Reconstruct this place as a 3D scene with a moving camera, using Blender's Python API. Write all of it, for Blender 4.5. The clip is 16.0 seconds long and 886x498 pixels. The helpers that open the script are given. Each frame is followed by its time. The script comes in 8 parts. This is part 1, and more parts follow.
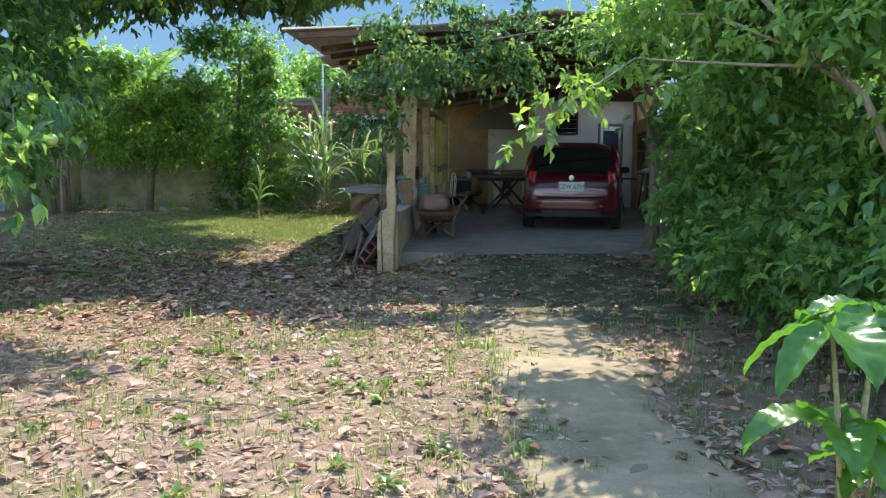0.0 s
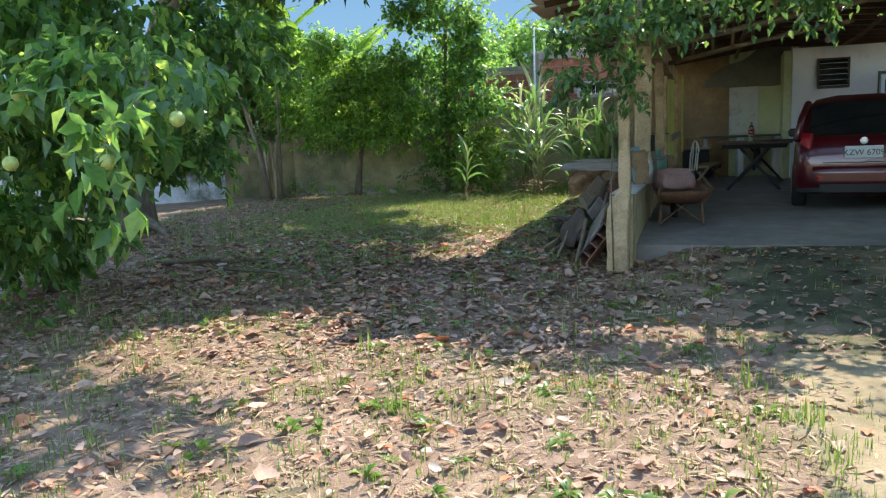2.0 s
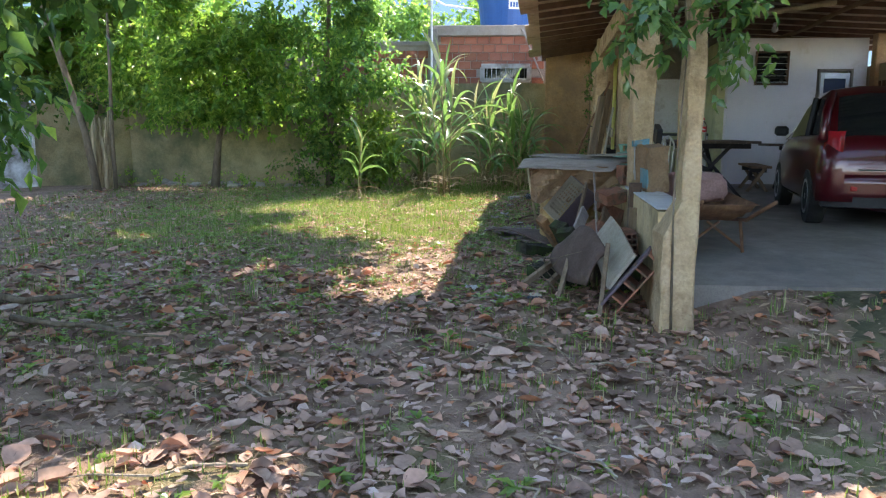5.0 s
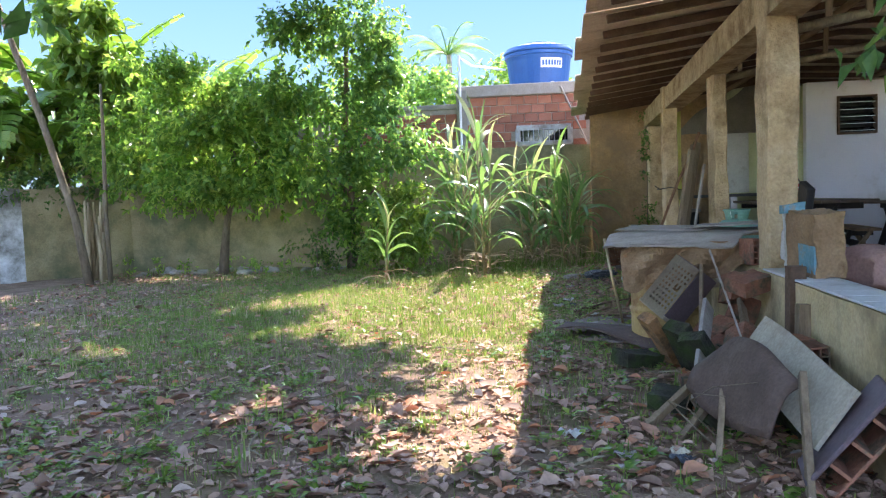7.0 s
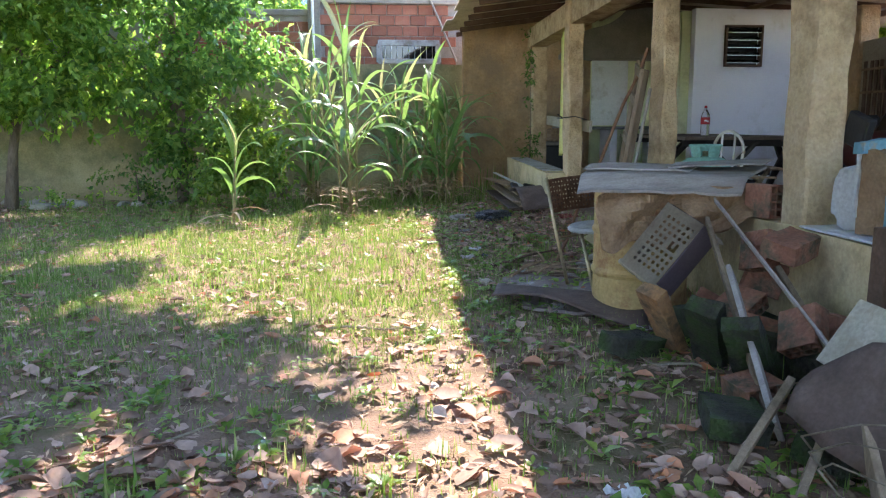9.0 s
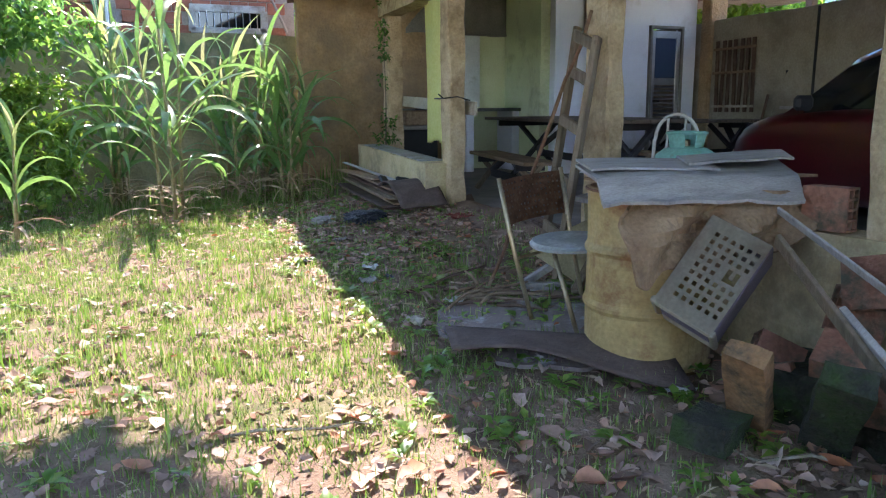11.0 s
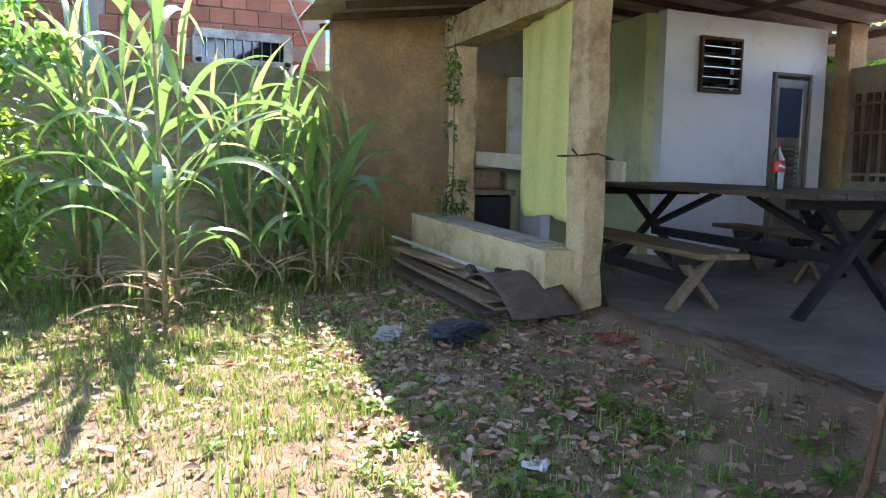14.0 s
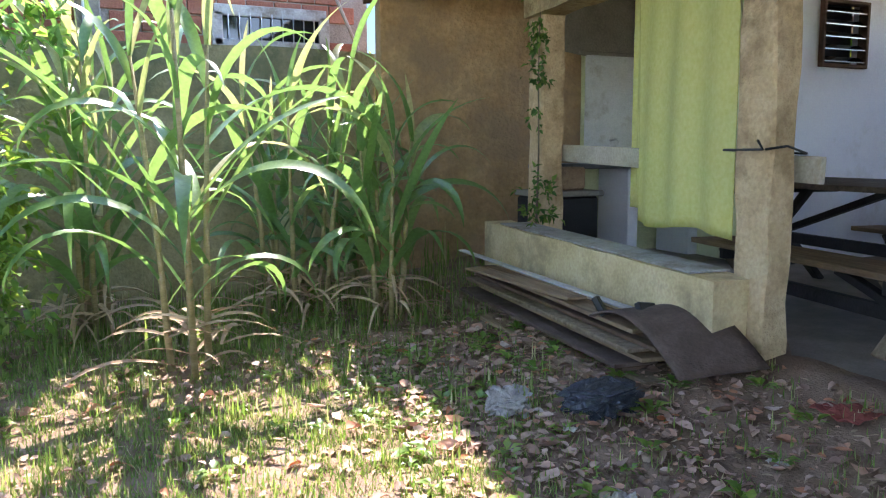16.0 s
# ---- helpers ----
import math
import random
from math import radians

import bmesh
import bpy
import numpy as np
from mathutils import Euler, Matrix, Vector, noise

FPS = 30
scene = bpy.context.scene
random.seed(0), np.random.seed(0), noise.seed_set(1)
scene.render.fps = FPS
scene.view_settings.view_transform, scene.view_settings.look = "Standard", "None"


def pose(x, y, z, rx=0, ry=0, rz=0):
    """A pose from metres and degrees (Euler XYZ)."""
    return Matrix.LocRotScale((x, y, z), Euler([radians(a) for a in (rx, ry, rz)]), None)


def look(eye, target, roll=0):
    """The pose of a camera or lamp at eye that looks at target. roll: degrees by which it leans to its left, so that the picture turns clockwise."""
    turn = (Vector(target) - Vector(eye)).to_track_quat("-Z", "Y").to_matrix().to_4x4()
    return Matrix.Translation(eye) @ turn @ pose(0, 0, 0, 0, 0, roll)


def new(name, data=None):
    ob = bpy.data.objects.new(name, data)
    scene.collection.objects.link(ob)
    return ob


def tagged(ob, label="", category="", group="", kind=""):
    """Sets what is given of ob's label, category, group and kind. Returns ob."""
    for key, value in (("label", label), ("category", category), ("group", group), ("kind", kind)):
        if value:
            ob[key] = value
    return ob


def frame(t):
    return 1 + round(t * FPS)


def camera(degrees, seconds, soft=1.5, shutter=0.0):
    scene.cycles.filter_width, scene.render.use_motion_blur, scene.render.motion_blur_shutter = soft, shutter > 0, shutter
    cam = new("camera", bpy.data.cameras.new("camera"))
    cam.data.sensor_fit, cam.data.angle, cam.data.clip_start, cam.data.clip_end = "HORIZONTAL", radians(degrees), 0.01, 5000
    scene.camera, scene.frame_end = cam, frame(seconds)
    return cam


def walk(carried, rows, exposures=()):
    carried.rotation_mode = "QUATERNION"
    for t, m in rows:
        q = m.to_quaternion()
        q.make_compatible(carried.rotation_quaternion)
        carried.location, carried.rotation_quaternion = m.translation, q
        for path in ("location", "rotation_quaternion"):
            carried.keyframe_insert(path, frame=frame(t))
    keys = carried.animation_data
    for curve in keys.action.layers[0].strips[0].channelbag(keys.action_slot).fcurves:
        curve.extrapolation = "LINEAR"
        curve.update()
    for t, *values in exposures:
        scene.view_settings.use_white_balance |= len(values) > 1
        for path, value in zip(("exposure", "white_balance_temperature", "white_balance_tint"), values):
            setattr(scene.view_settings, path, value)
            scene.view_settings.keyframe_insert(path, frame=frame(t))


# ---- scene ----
cam = camera(61.1, 16.0, soft=1.2)
METRES, EYE, TILT, LEAN, TURN = 14.5, 1.265, 0.0, 0.0, 0.0
ROWS = [
    (0.0, 0.0, 0.0, 0.0, 0.04, -6.24, -0.33),
    (0.5, -0.0063, 0.0296, -0.0008, 7.54, -6.82, -1.51),
    (1.0, -0.0078, 0.0611, -0.0009, 11.15, -7.56, 0.87),
    (1.5, -0.012, 0.0971, -0.0009, 13.2, -8.07, 1.98),
    (2.0, -0.0218, 0.1282, -0.001, 15.96, -7.91, 2.25),
    (2.5, -0.034, 0.1592, -0.0018, 19.16, -7.65, 3.85),
    (3.0, -0.0544, 0.1892, -0.0057, 17.26, -10.17, 5.57),
    (3.5, -0.0732, 0.226, -0.0083, 14.31, -12.14, 2.11),
    (4.0, -0.0926, 0.2542, -0.0065, 8.55, -10.67, -1.29),
    (6.5, -0.1473, 0.4119, -0.0062, 3.43, -6.1, 0.01),
    (7.0, -0.1541, 0.4422, -0.0043, 5.9, -3.4, 2.08),
    (7.5, -0.1687, 0.4705, -0.0035, 7.8, -4.56, 2.49),
    (8.0, -0.1767, 0.5011, -0.0054, 3.99, -5.44, 3.1),
    (8.5, -0.1894, 0.5302, -0.0053, -1.08, -6.97, 1.95),
    (9.0, -0.2008, 0.5563, -0.0047, -7.58, -9.17, 0.35),
    (11.5, -0.2283, 0.7006, -0.003, -24.5, -10.4, 0.86),
    (12.0, -0.2223, 0.7316, -0.0009, -25.36, -7.15, 1.33),
    (12.5, -0.2224, 0.7614, -0.0026, -25.64, -6.49, -0.71),
    (13.0, -0.2182, 0.7913, -0.0034, -27.52, -3.7, -2.12),
    (13.5, -0.2171, 0.8237, -0.0035, -26.65, -3.67, -1.77),
    (14.0, -0.2192, 0.853, -0.0027, -23.94, -6.39, -0.98),
    (14.5, -0.2163, 0.8811, -0.001, -20.31, -5.92, -0.24),
    (15.0, -0.2189, 0.9094, -0.0006, -21.3, -5.31, -0.53),
    (15.5, -0.2179, 0.9339, -0.0016, -22.48, -4.89, -0.57),
    (16.0, -0.2179, 0.9534, 0.0006, -23.37, -7.03, 0.23),
]
walk(cam, [(t, pose(0, 0, EYE, TILT, LEAN, TURN) @ pose(METRES * x, METRES * y, METRES * z, 90 + pitch, roll, yaw)) for t, x, y, z, yaw, pitch, roll in ROWS],
     exposures=[(0.0, 2.22, 6700, 6), (4.0, 2.45, 7100, 11), (6.5, 3.22, 6800, 20), (7.5, 3.05, 6800, 20), (9.0, 3.14, 6700, 19), (12.0, 3.14, 6300, 20), (14.0, 3.36, 6500, 20), (16.0, 3.4, 6600, 21)])

# ---- light ----
SUN_EL, SUN_AZ = 49.0, 15.0          # elevation, degrees from +y towards +x
world = bpy.data.worlds.new("sky")
scene.world = world
world.use_nodes = True
wn, wl = world.node_tree.nodes, world.node_tree.links
wn.clear()
sky = wn.new("ShaderNodeTexSky")
sky.sky_type = "NISHITA"
sky.sun_disc = False
sky.sun_elevation, sky.sun_rotation = radians(SUN_EL), radians(SUN_AZ)
sky.air_density, sky.dust_density, sky.altitude = 1.0, 0.1, 600
wb = wn.new("ShaderNodeBackground")
wb.inputs["Strength"].default_value = 0.15
wo = wn.new("ShaderNodeOutputWorld")
wl.new(sky.outputs[0], wb.inputs[0])
wl.new(wb.outputs[0], wo.inputs[0])
sun_data = bpy.data.lights.new("sun", "SUN")
sun_data.energy, sun_data.angle, sun_data.color = 1.95, radians(0.53), (1.0, 0.95, 0.86)
sun = new("sun", sun_data)
sd = Vector((math.sin(radians(SUN_AZ)) * math.cos(radians(SUN_EL)), math.cos(radians(SUN_AZ)) * math.cos(radians(SUN_EL)), math.sin(radians(SUN_EL))))
sun.matrix_world = look(sd * 60, (0, 0, 0))


# ---- materials ----
def ramp(nodes, stops):
    r = nodes.new("ShaderNodeValToRGB")
    e = r.color_ramp.elements
    while len(e) < len(stops):
        e.new(0.5)
    for el, (p, c) in zip(e, stops):
        el.position, el.color = p, (*c, 1)
    return r


def mat(name, cols, scale=6.0, rough=0.8, bump=0.3, metal=0.0, fine=60.0, stretch=(1, 1, 1), stain=None, stain_scale=1.2, stain_at=0.55, island=0.0, obj=0.0, spec=0.4, coat=0.0):
    """A surface of several mixed tones with grain, relief and stains of a second scale."""
    m = bpy.data.materials.new(name)
    m.use_nodes = True
    n, l = m.node_tree.nodes, m.node_tree.links
    b = n["Principled BSDF"]
    co = n.new("ShaderNodeTexCoord")
    mp = n.new("ShaderNodeMapping")
    mp.inputs["Scale"].default_value = stretch
    l.new(co.outputs["Object"], mp.inputs[0])
    n1 = n.new("ShaderNodeTexNoise")
    n1.inputs["Scale"].default_value, n1.inputs["Detail"].default_value, n1.inputs["Roughness"].default_value = scale, 6, 0.65
    l.new(mp.outputs[0], n1.inputs["Vector"])
    k = len(cols)
    r = ramp(n, [(0.3 + 0.4 * i / max(1, k - 1), c) for i, c in enumerate(cols)])
    l.new(n1.outputs[0], r.inputs[0])
    col = r.outputs[0]
    n2 = n.new("ShaderNodeTexNoise")
    n2.inputs["Scale"].default_value, n2.inputs["Detail"].default_value = fine, 4
    l.new(mp.outputs[0], n2.inputs["Vector"])
    mx = n.new("ShaderNodeMix")
    mx.data_type, mx.blend_type = "RGBA", "OVERLAY"
    mx.inputs[0].default_value = 0.35
    l.new(col, mx.inputs[6])
    l.new(n2.outputs[0], mx.inputs[7])
    col = mx.outputs[2]
    if stain:
        n3 = n.new("ShaderNodeTexNoise")
        n3.inputs["Scale"].default_value, n3.inputs["Detail"].default_value, n3.inputs["Roughness"].default_value = stain_scale, 8, 0.7
        l.new(mp.outputs[0], n3.inputs["Vector"])
        r3 = ramp(n, [(stain_at - 0.08, (0, 0, 0)), (stain_at + 0.08, (1, 1, 1))])
        l.new(n3.outputs[0], r3.inputs[0])
        m3 = n.new("ShaderNodeMix")
        m3.data_type = "RGBA"
        l.new(r3.outputs[0], m3.inputs[0])
        l.new(col, m3.inputs[6])
        m3.inputs[7].default_value = (*stain, 1)
        col = m3.outputs[2]
    if island or obj:
        g = n.new("ShaderNodeNewGeometry") if island else n.new("ShaderNodeObjectInfo")
        rnd = g.outputs["Random Per Island"] if island else g.outputs["Random"]
        h = n.new("ShaderNodeHueSaturation")
        mr = n.new("ShaderNodeMapRange")
        a = island or obj
        mr.inputs[3].default_value, mr.inputs[4].default_value = 1 - a, 1 + a
        l.new(rnd, mr.inputs[0])
        l.new(mr.outputs[0], h.inputs["Value"])
        l.new(col, h.inputs["Color"])
        col = h.outputs[0]
    l.new(col, b.inputs["Base Color"])
    b.inputs["Roughness"].default_value, b.inputs["Metallic"].default_value = rough, metal
    b.inputs["Specular IOR Level"].default_value = spec
    b.inputs["Coat Weight"].default_value = coat
    if bump:
        bp = n.new("ShaderNodeBump")
        bp.inputs["Strength"].default_value, bp.inputs["Distance"].default_value = bump, 0.02
        ad = n.new("ShaderNodeMath")
        l.new(n1.outputs[0], ad.inputs[0])
        l.new(n2.outputs[0], ad.inputs[1])
        l.new(ad.outputs[0], bp.inputs["Height"])
        l.new(bp.outputs[0], b.inputs["Normal"])
    return m


def leaf_mat(name, stops, trans=0.35, gloss=0.35, tscale=2.0):
    """Leaf: tones picked leaf by leaf, light shining through, a waxy gloss."""
    m = bpy.data.materials.new(name)
    m.use_nodes = True
    n, l = m.node_tree.nodes, m.node_tree.links
    b = n["Principled BSDF"]
    g = n.new("ShaderNodeNewGeometry")
    r = ramp(n, stops)
    l.new(g.outputs["Random Per Island"], r.inputs[0])
    co = n.new("ShaderNodeTexCoord")
    n1 = n.new("ShaderNodeTexNoise")
    n1.inputs["Scale"].default_value, n1.inputs["Detail"].default_value = 40.0, 4
    l.new(co.outputs["Object"], n1.inputs["Vector"])
    mx = n.new("ShaderNodeMix")
    mx.data_type, mx.blend_type = "RGBA", "OVERLAY"
    mx.inputs[0].default_value = 0.4
    l.new(r.outputs[0], mx.inputs[6])
    l.new(n1.outputs[0], mx.inputs[7])
    l.new(mx.outputs[2], b.inputs["Base Color"])
    b.inputs["Roughness"].default_value = gloss
    t = n.new("ShaderNodeBsdfTranslucent")
    h = n.new("ShaderNodeHueSaturation")
    h.inputs["Hue"].default_value, h.inputs["Saturation"].default_value, h.inputs["Value"].default_value = 0.48, 1.1, tscale
    l.new(mx.outputs[2], h.inputs["Color"])
    l.new(h.outputs[0], t.inputs[0])
    ms = n.new("ShaderNodeMixShader")
    ms.inputs[0].default_value = trans
    l.new(b.outputs[0], ms.inputs[1])
    l.new(t.outputs[0], ms.inputs[2])
    l.new(ms.outputs[0], n["Material Output"].inputs[0])
    return m


M_GROUND = mat("soil", [(0.15, 0.092, 0.06), (0.25, 0.16, 0.11), (0.36, 0.245, 0.17)], 3.0, 0.95, 0.6, fine=90, stain=(0.12, 0.13, 0.04), stain_scale=0.9, stain_at=0.6)
# Moss tones taken darker, putting the porch-front shade into the colour.
M_MOSSOIL_SHADE = mat("mossy_soil_shade_tone", [(0.045, 0.047, 0.022), (0.072, 0.07, 0.034), (0.12, 0.10, 0.06)], 3.0, 0.95, 0.5, fine=80, stain=(0.20, 0.16, 0.09), stain_scale=1.6, stain_at=0.58)
M_RAG = mat("faded_red_rag", [(0.20, 0.045, 0.035), (0.27, 0.07, 0.05)], 9.0, 0.95, 0.4)
M_DRIVE = mat("worn_concrete_drive", [(0.21, 0.155, 0.088), (0.31, 0.235, 0.14), (0.39, 0.305, 0.19)], 4.0, 0.9, 0.3, fine=120, stain=(0.20, 0.16, 0.09), stain_scale=1.5, stain_at=0.55)
M_SLAB = mat("porch_concrete", [(0.19, 0.16, 0.135), (0.25, 0.215, 0.185), (0.31, 0.27, 0.235)], 3.0, 0.85, 0.2, fine=110, stain=(0.16, 0.145, 0.13), stain_scale=0.9)
M_DULLWALL = mat("dull_plaster", [(0.30, 0.26, 0.19), (0.39, 0.34, 0.25), (0.44, 0.39, 0.30)], 2.2, 0.9, 0.35, fine=40, stain=(0.26, 0.22, 0.16), stain_scale=0.9, stain_at=0.58)
M_OCHRE = mat("ochre_plaster", [(0.35, 0.215, 0.11), (0.45, 0.295, 0.16), (0.51, 0.36, 0.215)], 3.2, 0.92, 1.0, fine=28, stain=(0.31, 0.215, 0.14), stain_scale=1.3, stain_at=0.54)
M_COLUMN = mat("rough_render_column", [(0.40, 0.275, 0.15), (0.54, 0.39, 0.225), (0.60, 0.46, 0.29)], 5.0, 0.92, 0.8, fine=45, stain=(0.26, 0.17, 0.09), stain_scale=2.0, stain_at=0.58)
M_BEAM = mat("rough_beam_render", [(0.36, 0.25, 0.14), (0.48, 0.36, 0.21), (0.52, 0.41, 0.26)], 12.0, 0.95, 1.0, fine=35, stain=(0.25, 0.16, 0.08), stain_scale=4.0)
M_LOWWALL = mat("cream_plaster_low_wall", [(0.48, 0.36, 0.19), (0.60, 0.465, 0.26), (0.65, 0.52, 0.32)], 3.5, 0.9, 0.4, fine=50, stain=(0.33, 0.25, 0.15), stain_scale=2.2, stain_at=0.58)
M_TILE = mat("white_wall_tile", [(0.55, 0.56, 0.56), (0.66, 0.67, 0.67)], 6.0, 0.35, 0.1, fine=70, stain=(0.35, 0.33, 0.29), stain_scale=3.0, stain_at=0.62, obj=0.06)
M_DUSTTILE = mat("dusty_grey_tile", [(0.28, 0.265, 0.24), (0.40, 0.385, 0.36)], 7.0, 0.6, 0.2, fine=60, stain=(0.18, 0.15, 0.11), stain_scale=4.0, stain_at=0.56, obj=0.1)
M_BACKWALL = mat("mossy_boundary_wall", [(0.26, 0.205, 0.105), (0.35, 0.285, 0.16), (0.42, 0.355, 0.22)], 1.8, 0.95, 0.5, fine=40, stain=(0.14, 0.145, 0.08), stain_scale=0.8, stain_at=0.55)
M_LEFTWALL = mat("whitewashed_wall", [(0.62, 0.63, 0.63), (0.74, 0.75, 0.76), (0.78, 0.79, 0.80)], 2.0, 0.9, 0.4, fine=40, stain=(0.16, 0.15, 0.12), stain_scale=0.7, stain_at=0.50)
M_WHITE = mat("white_wall_paint", [(0.74, 0.74, 0.79), (0.80, 0.80, 0.85), (0.82, 0.82, 0.86)], 2.0, 0.75, 0.12, fine=60, stain=(0.60, 0.58, 0.56), stain_scale=1.5, stain_at=0.66)
M_GREENWALL = mat("pale_green_wall_paint", [(0.56, 0.59, 0.34), (0.63, 0.66, 0.41), (0.66, 0.69, 0.46)], 1.8, 0.75, 0.15, fine=60, stain=(0.36, 0.38, 0.22), stain_scale=1.3, stain_at=0.62)
M_GREYCEM = mat("grey_cement_render", [(0.17, 0.155, 0.14), (0.25, 0.23, 0.20), (0.30, 0.28, 0.24)], 2.5, 0.95, 0.4, fine=50)
M_BRICK = mat("clay_brick", [(0.24, 0.082, 0.052), (0.31, 0.118, 0.076), (0.34, 0.155, 0.108)], 5.0, 0.9, 0.4, fine=60, obj=0.18)
M_DIRTYBRICK = mat("dirty_clay_brick", [(0.20, 0.085, 0.05), (0.30, 0.13, 0.08), (0.34, 0.17, 0.11)], 7.0, 0.95, 0.5, fine=60, obj=0.25, stain=(0.09, 0.08, 0.05), stain_scale=6.0, stain_at=0.56)
M_MORTAR = mat("grey_mortar", [(0.27, 0.235, 0.21), (0.34, 0.305, 0.275)], 8.0, 0.95, 0.5)
M_WOOD = mat("weathered_wood", [(0.16, 0.10, 0.06), (0.27, 0.18, 0.11), (0.34, 0.24, 0.15)], 4.0, 0.85, 0.4, fine=50, stretch=(6, 0.6, 6), obj=0.12)
M_WOODX = mat("weathered_wood_along", [(0.13, 0.088, 0.055), (0.21, 0.15, 0.095), (0.28, 0.205, 0.14)], 4.0, 0.85, 0.4, fine=50, stretch=(6, 6, 0.6), obj=0.15)
M_DARKWOOD = mat("dark_roof_timber", [(0.07, 0.04, 0.028), (0.12, 0.07, 0.045), (0.17, 0.105, 0.07)], 5.0, 0.85, 0.4, fine=50)
M_ROOF = mat("fibre_cement_sheet", [(0.54, 0.44, 0.34), (0.64, 0.54, 0.43), (0.69, 0.60, 0.49)], 2.0, 0.9, 0.3, fine=50, stain=(0.32, 0.24, 0.16), stain_scale=1.0, obj=0.12)
M_BARK = mat("bark", [(0.10, 0.075, 0.05), (0.18, 0.14, 0.095), (0.25, 0.20, 0.145)], 9.0, 0.95, 0.9, fine=50, stretch=(1, 1, 0.3))
M_PALEBARK = mat("pale_bark", [(0.20, 0.155, 0.105), (0.29, 0.235, 0.165), (0.36, 0.30, 0.22)], 9.0, 0.95, 0.7, fine=60, stretch=(1, 1, 0.3))
M_STRAW = leaf_mat("dry_leaf_litter", [(0.0, (0.14, 0.08, 0.052)), (0.22, (0.28, 0.168, 0.115)), (0.5, (0.42, 0.265, 0.19)), (0.74, (0.50, 0.34, 0.255)), (0.9, (0.50, 0.19, 0.08)), (1.0, (0.54, 0.43, 0.36))], 0.12, 0.7, 1.2)
M_HAY = leaf_mat("dry_grass", [(0.0, (0.32, 0.22, 0.125)), (0.5, (0.50, 0.37, 0.24)), (1.0, (0.40, 0.255, 0.16))], 0.15, 0.8, 1.2)
M_GRASS = leaf_mat("grass_blade", [(0.0, (0.085, 0.165, 0.035)), (0.5, (0.13, 0.22, 0.05)), (0.8, (0.21, 0.28, 0.085)), (1.0, (0.42, 0.36, 0.21))], 0.42, 0.5, 1.8)
M_LEAF_A = leaf_mat("mid_green_leaf", [(0.0, (0.075, 0.155, 0.038)), (0.5, (0.12, 0.225, 0.052)), (0.85, (0.19, 0.30, 0.07)), (1.0, (0.27, 0.35, 0.09))], 0.54, 0.27, 2.6)
M_LEAF_B = leaf_mat("dark_green_leaf", [(0.0, (0.045, 0.10, 0.034)), (0.6, (0.075, 0.15, 0.045)), (1.0, (0.14, 0.22, 0.06))], 0.4, 0.26, 2.4)
M_LEAF_C = leaf_mat("fresh_green_leaf", [(0.0, (0.09, 0.18, 0.035)), (0.5, (0.13, 0.235, 0.045)), (1.0, (0.22, 0.30, 0.07))], 0.45, 0.33, 2.2)
M_CANE = leaf_mat("cane_leaf", [(0.0, (0.09, 0.18, 0.055)), (0.5, (0.13, 0.235, 0.075)), (0.88, (0.18, 0.28, 0.10)), (1.0, (0.44, 0.38, 0.20))], 0.36, 0.33, 2.1)
M_CANESTEM = mat("cane_stem", [(0.22, 0.20, 0.08), (0.33, 0.27, 0.13), (0.42, 0.33, 0.19)], 8.0, 0.6, 0.2, stretch=(1, 1, 3))
M_BANANA = leaf_mat("banana_leaf", [(0.0, (0.09, 0.19, 0.035)), (0.6, (0.14, 0.26, 0.05)), (1.0, (0.22, 0.32, 0.08))], 0.45, 0.35, 1.9)
M_RUST = mat("rusty_drum_paint", [(0.35, 0.215, 0.08), (0.45, 0.31, 0.125), (0.46, 0.35, 0.175)], 3.0, 0.7, 0.25, fine=50, stain=(0.24, 0.10, 0.04), stain_scale=3.4, stain_at=0.58)
M_CARD = mat("torn_cardboard", [(0.21, 0.125, 0.065), (0.29, 0.18, 0.10), (0.35, 0.235, 0.14)], 5.0, 0.95, 0.5, fine=60, stain=(0.13, 0.06, 0.03), stain_scale=3.0, stain_at=0.64)
M_GREYSHEET = mat("grey_weathered_sheet", [(0.28, 0.245, 0.215), (0.38, 0.335, 0.295), (0.45, 0.40, 0.355)], 5.0, 0.85, 0.4, fine=60, stretch=(1, 4, 1), stain=(0.17, 0.15, 0.14), stain_scale=2.5, stain_at=0.6)
M_CARRED = mat("dark_red_car_paint", [(0.075, 0.002, 0.006), (0.09, 0.003, 0.008)], 2.0, 0.3, 0.0, metal=0.2, coat=0.8)
M_BLACKPL = mat("black_plastic", [(0.012, 0.012, 0.013), (0.022, 0.022, 0.023)], 6.0, 0.55, 0.1)
M_TYRE = mat("tyre_rubber", [(0.014, 0.014, 0.014), (0.03, 0.028, 0.026)], 12.0, 0.9, 0.3)
M_METAL = mat("grey_metal", [(0.42, 0.42, 0.42), (0.52, 0.52, 0.52)], 8.0, 0.35, 0.1, metal=0.9)
M_RUSTMET = mat("rusted_steel", [(0.12, 0.06, 0.035), (0.2, 0.10, 0.055), (0.28, 0.16, 0.09)], 14.0, 0.8, 0.4, metal=0.3)
M_CHROMEY = mat("tarnished_brass_tube", [(0.45, 0.36, 0.22), (0.56, 0.46, 0.30)], 9.0, 0.4, 0.1, metal=0.8, stain=(0.22, 0.13, 0.07), stain_scale=6, stain_at=0.6)
M_BLUE = mat("blue_water_tank_plastic", [(0.012, 0.075, 0.24), (0.02, 0.10, 0.30)], 2.0, 0.45, 0.05)
M_LABEL = mat("white_label", [(0.75, 0.75, 0.75), (0.8, 0.8, 0.8)], 3.0, 0.6, 0.0)
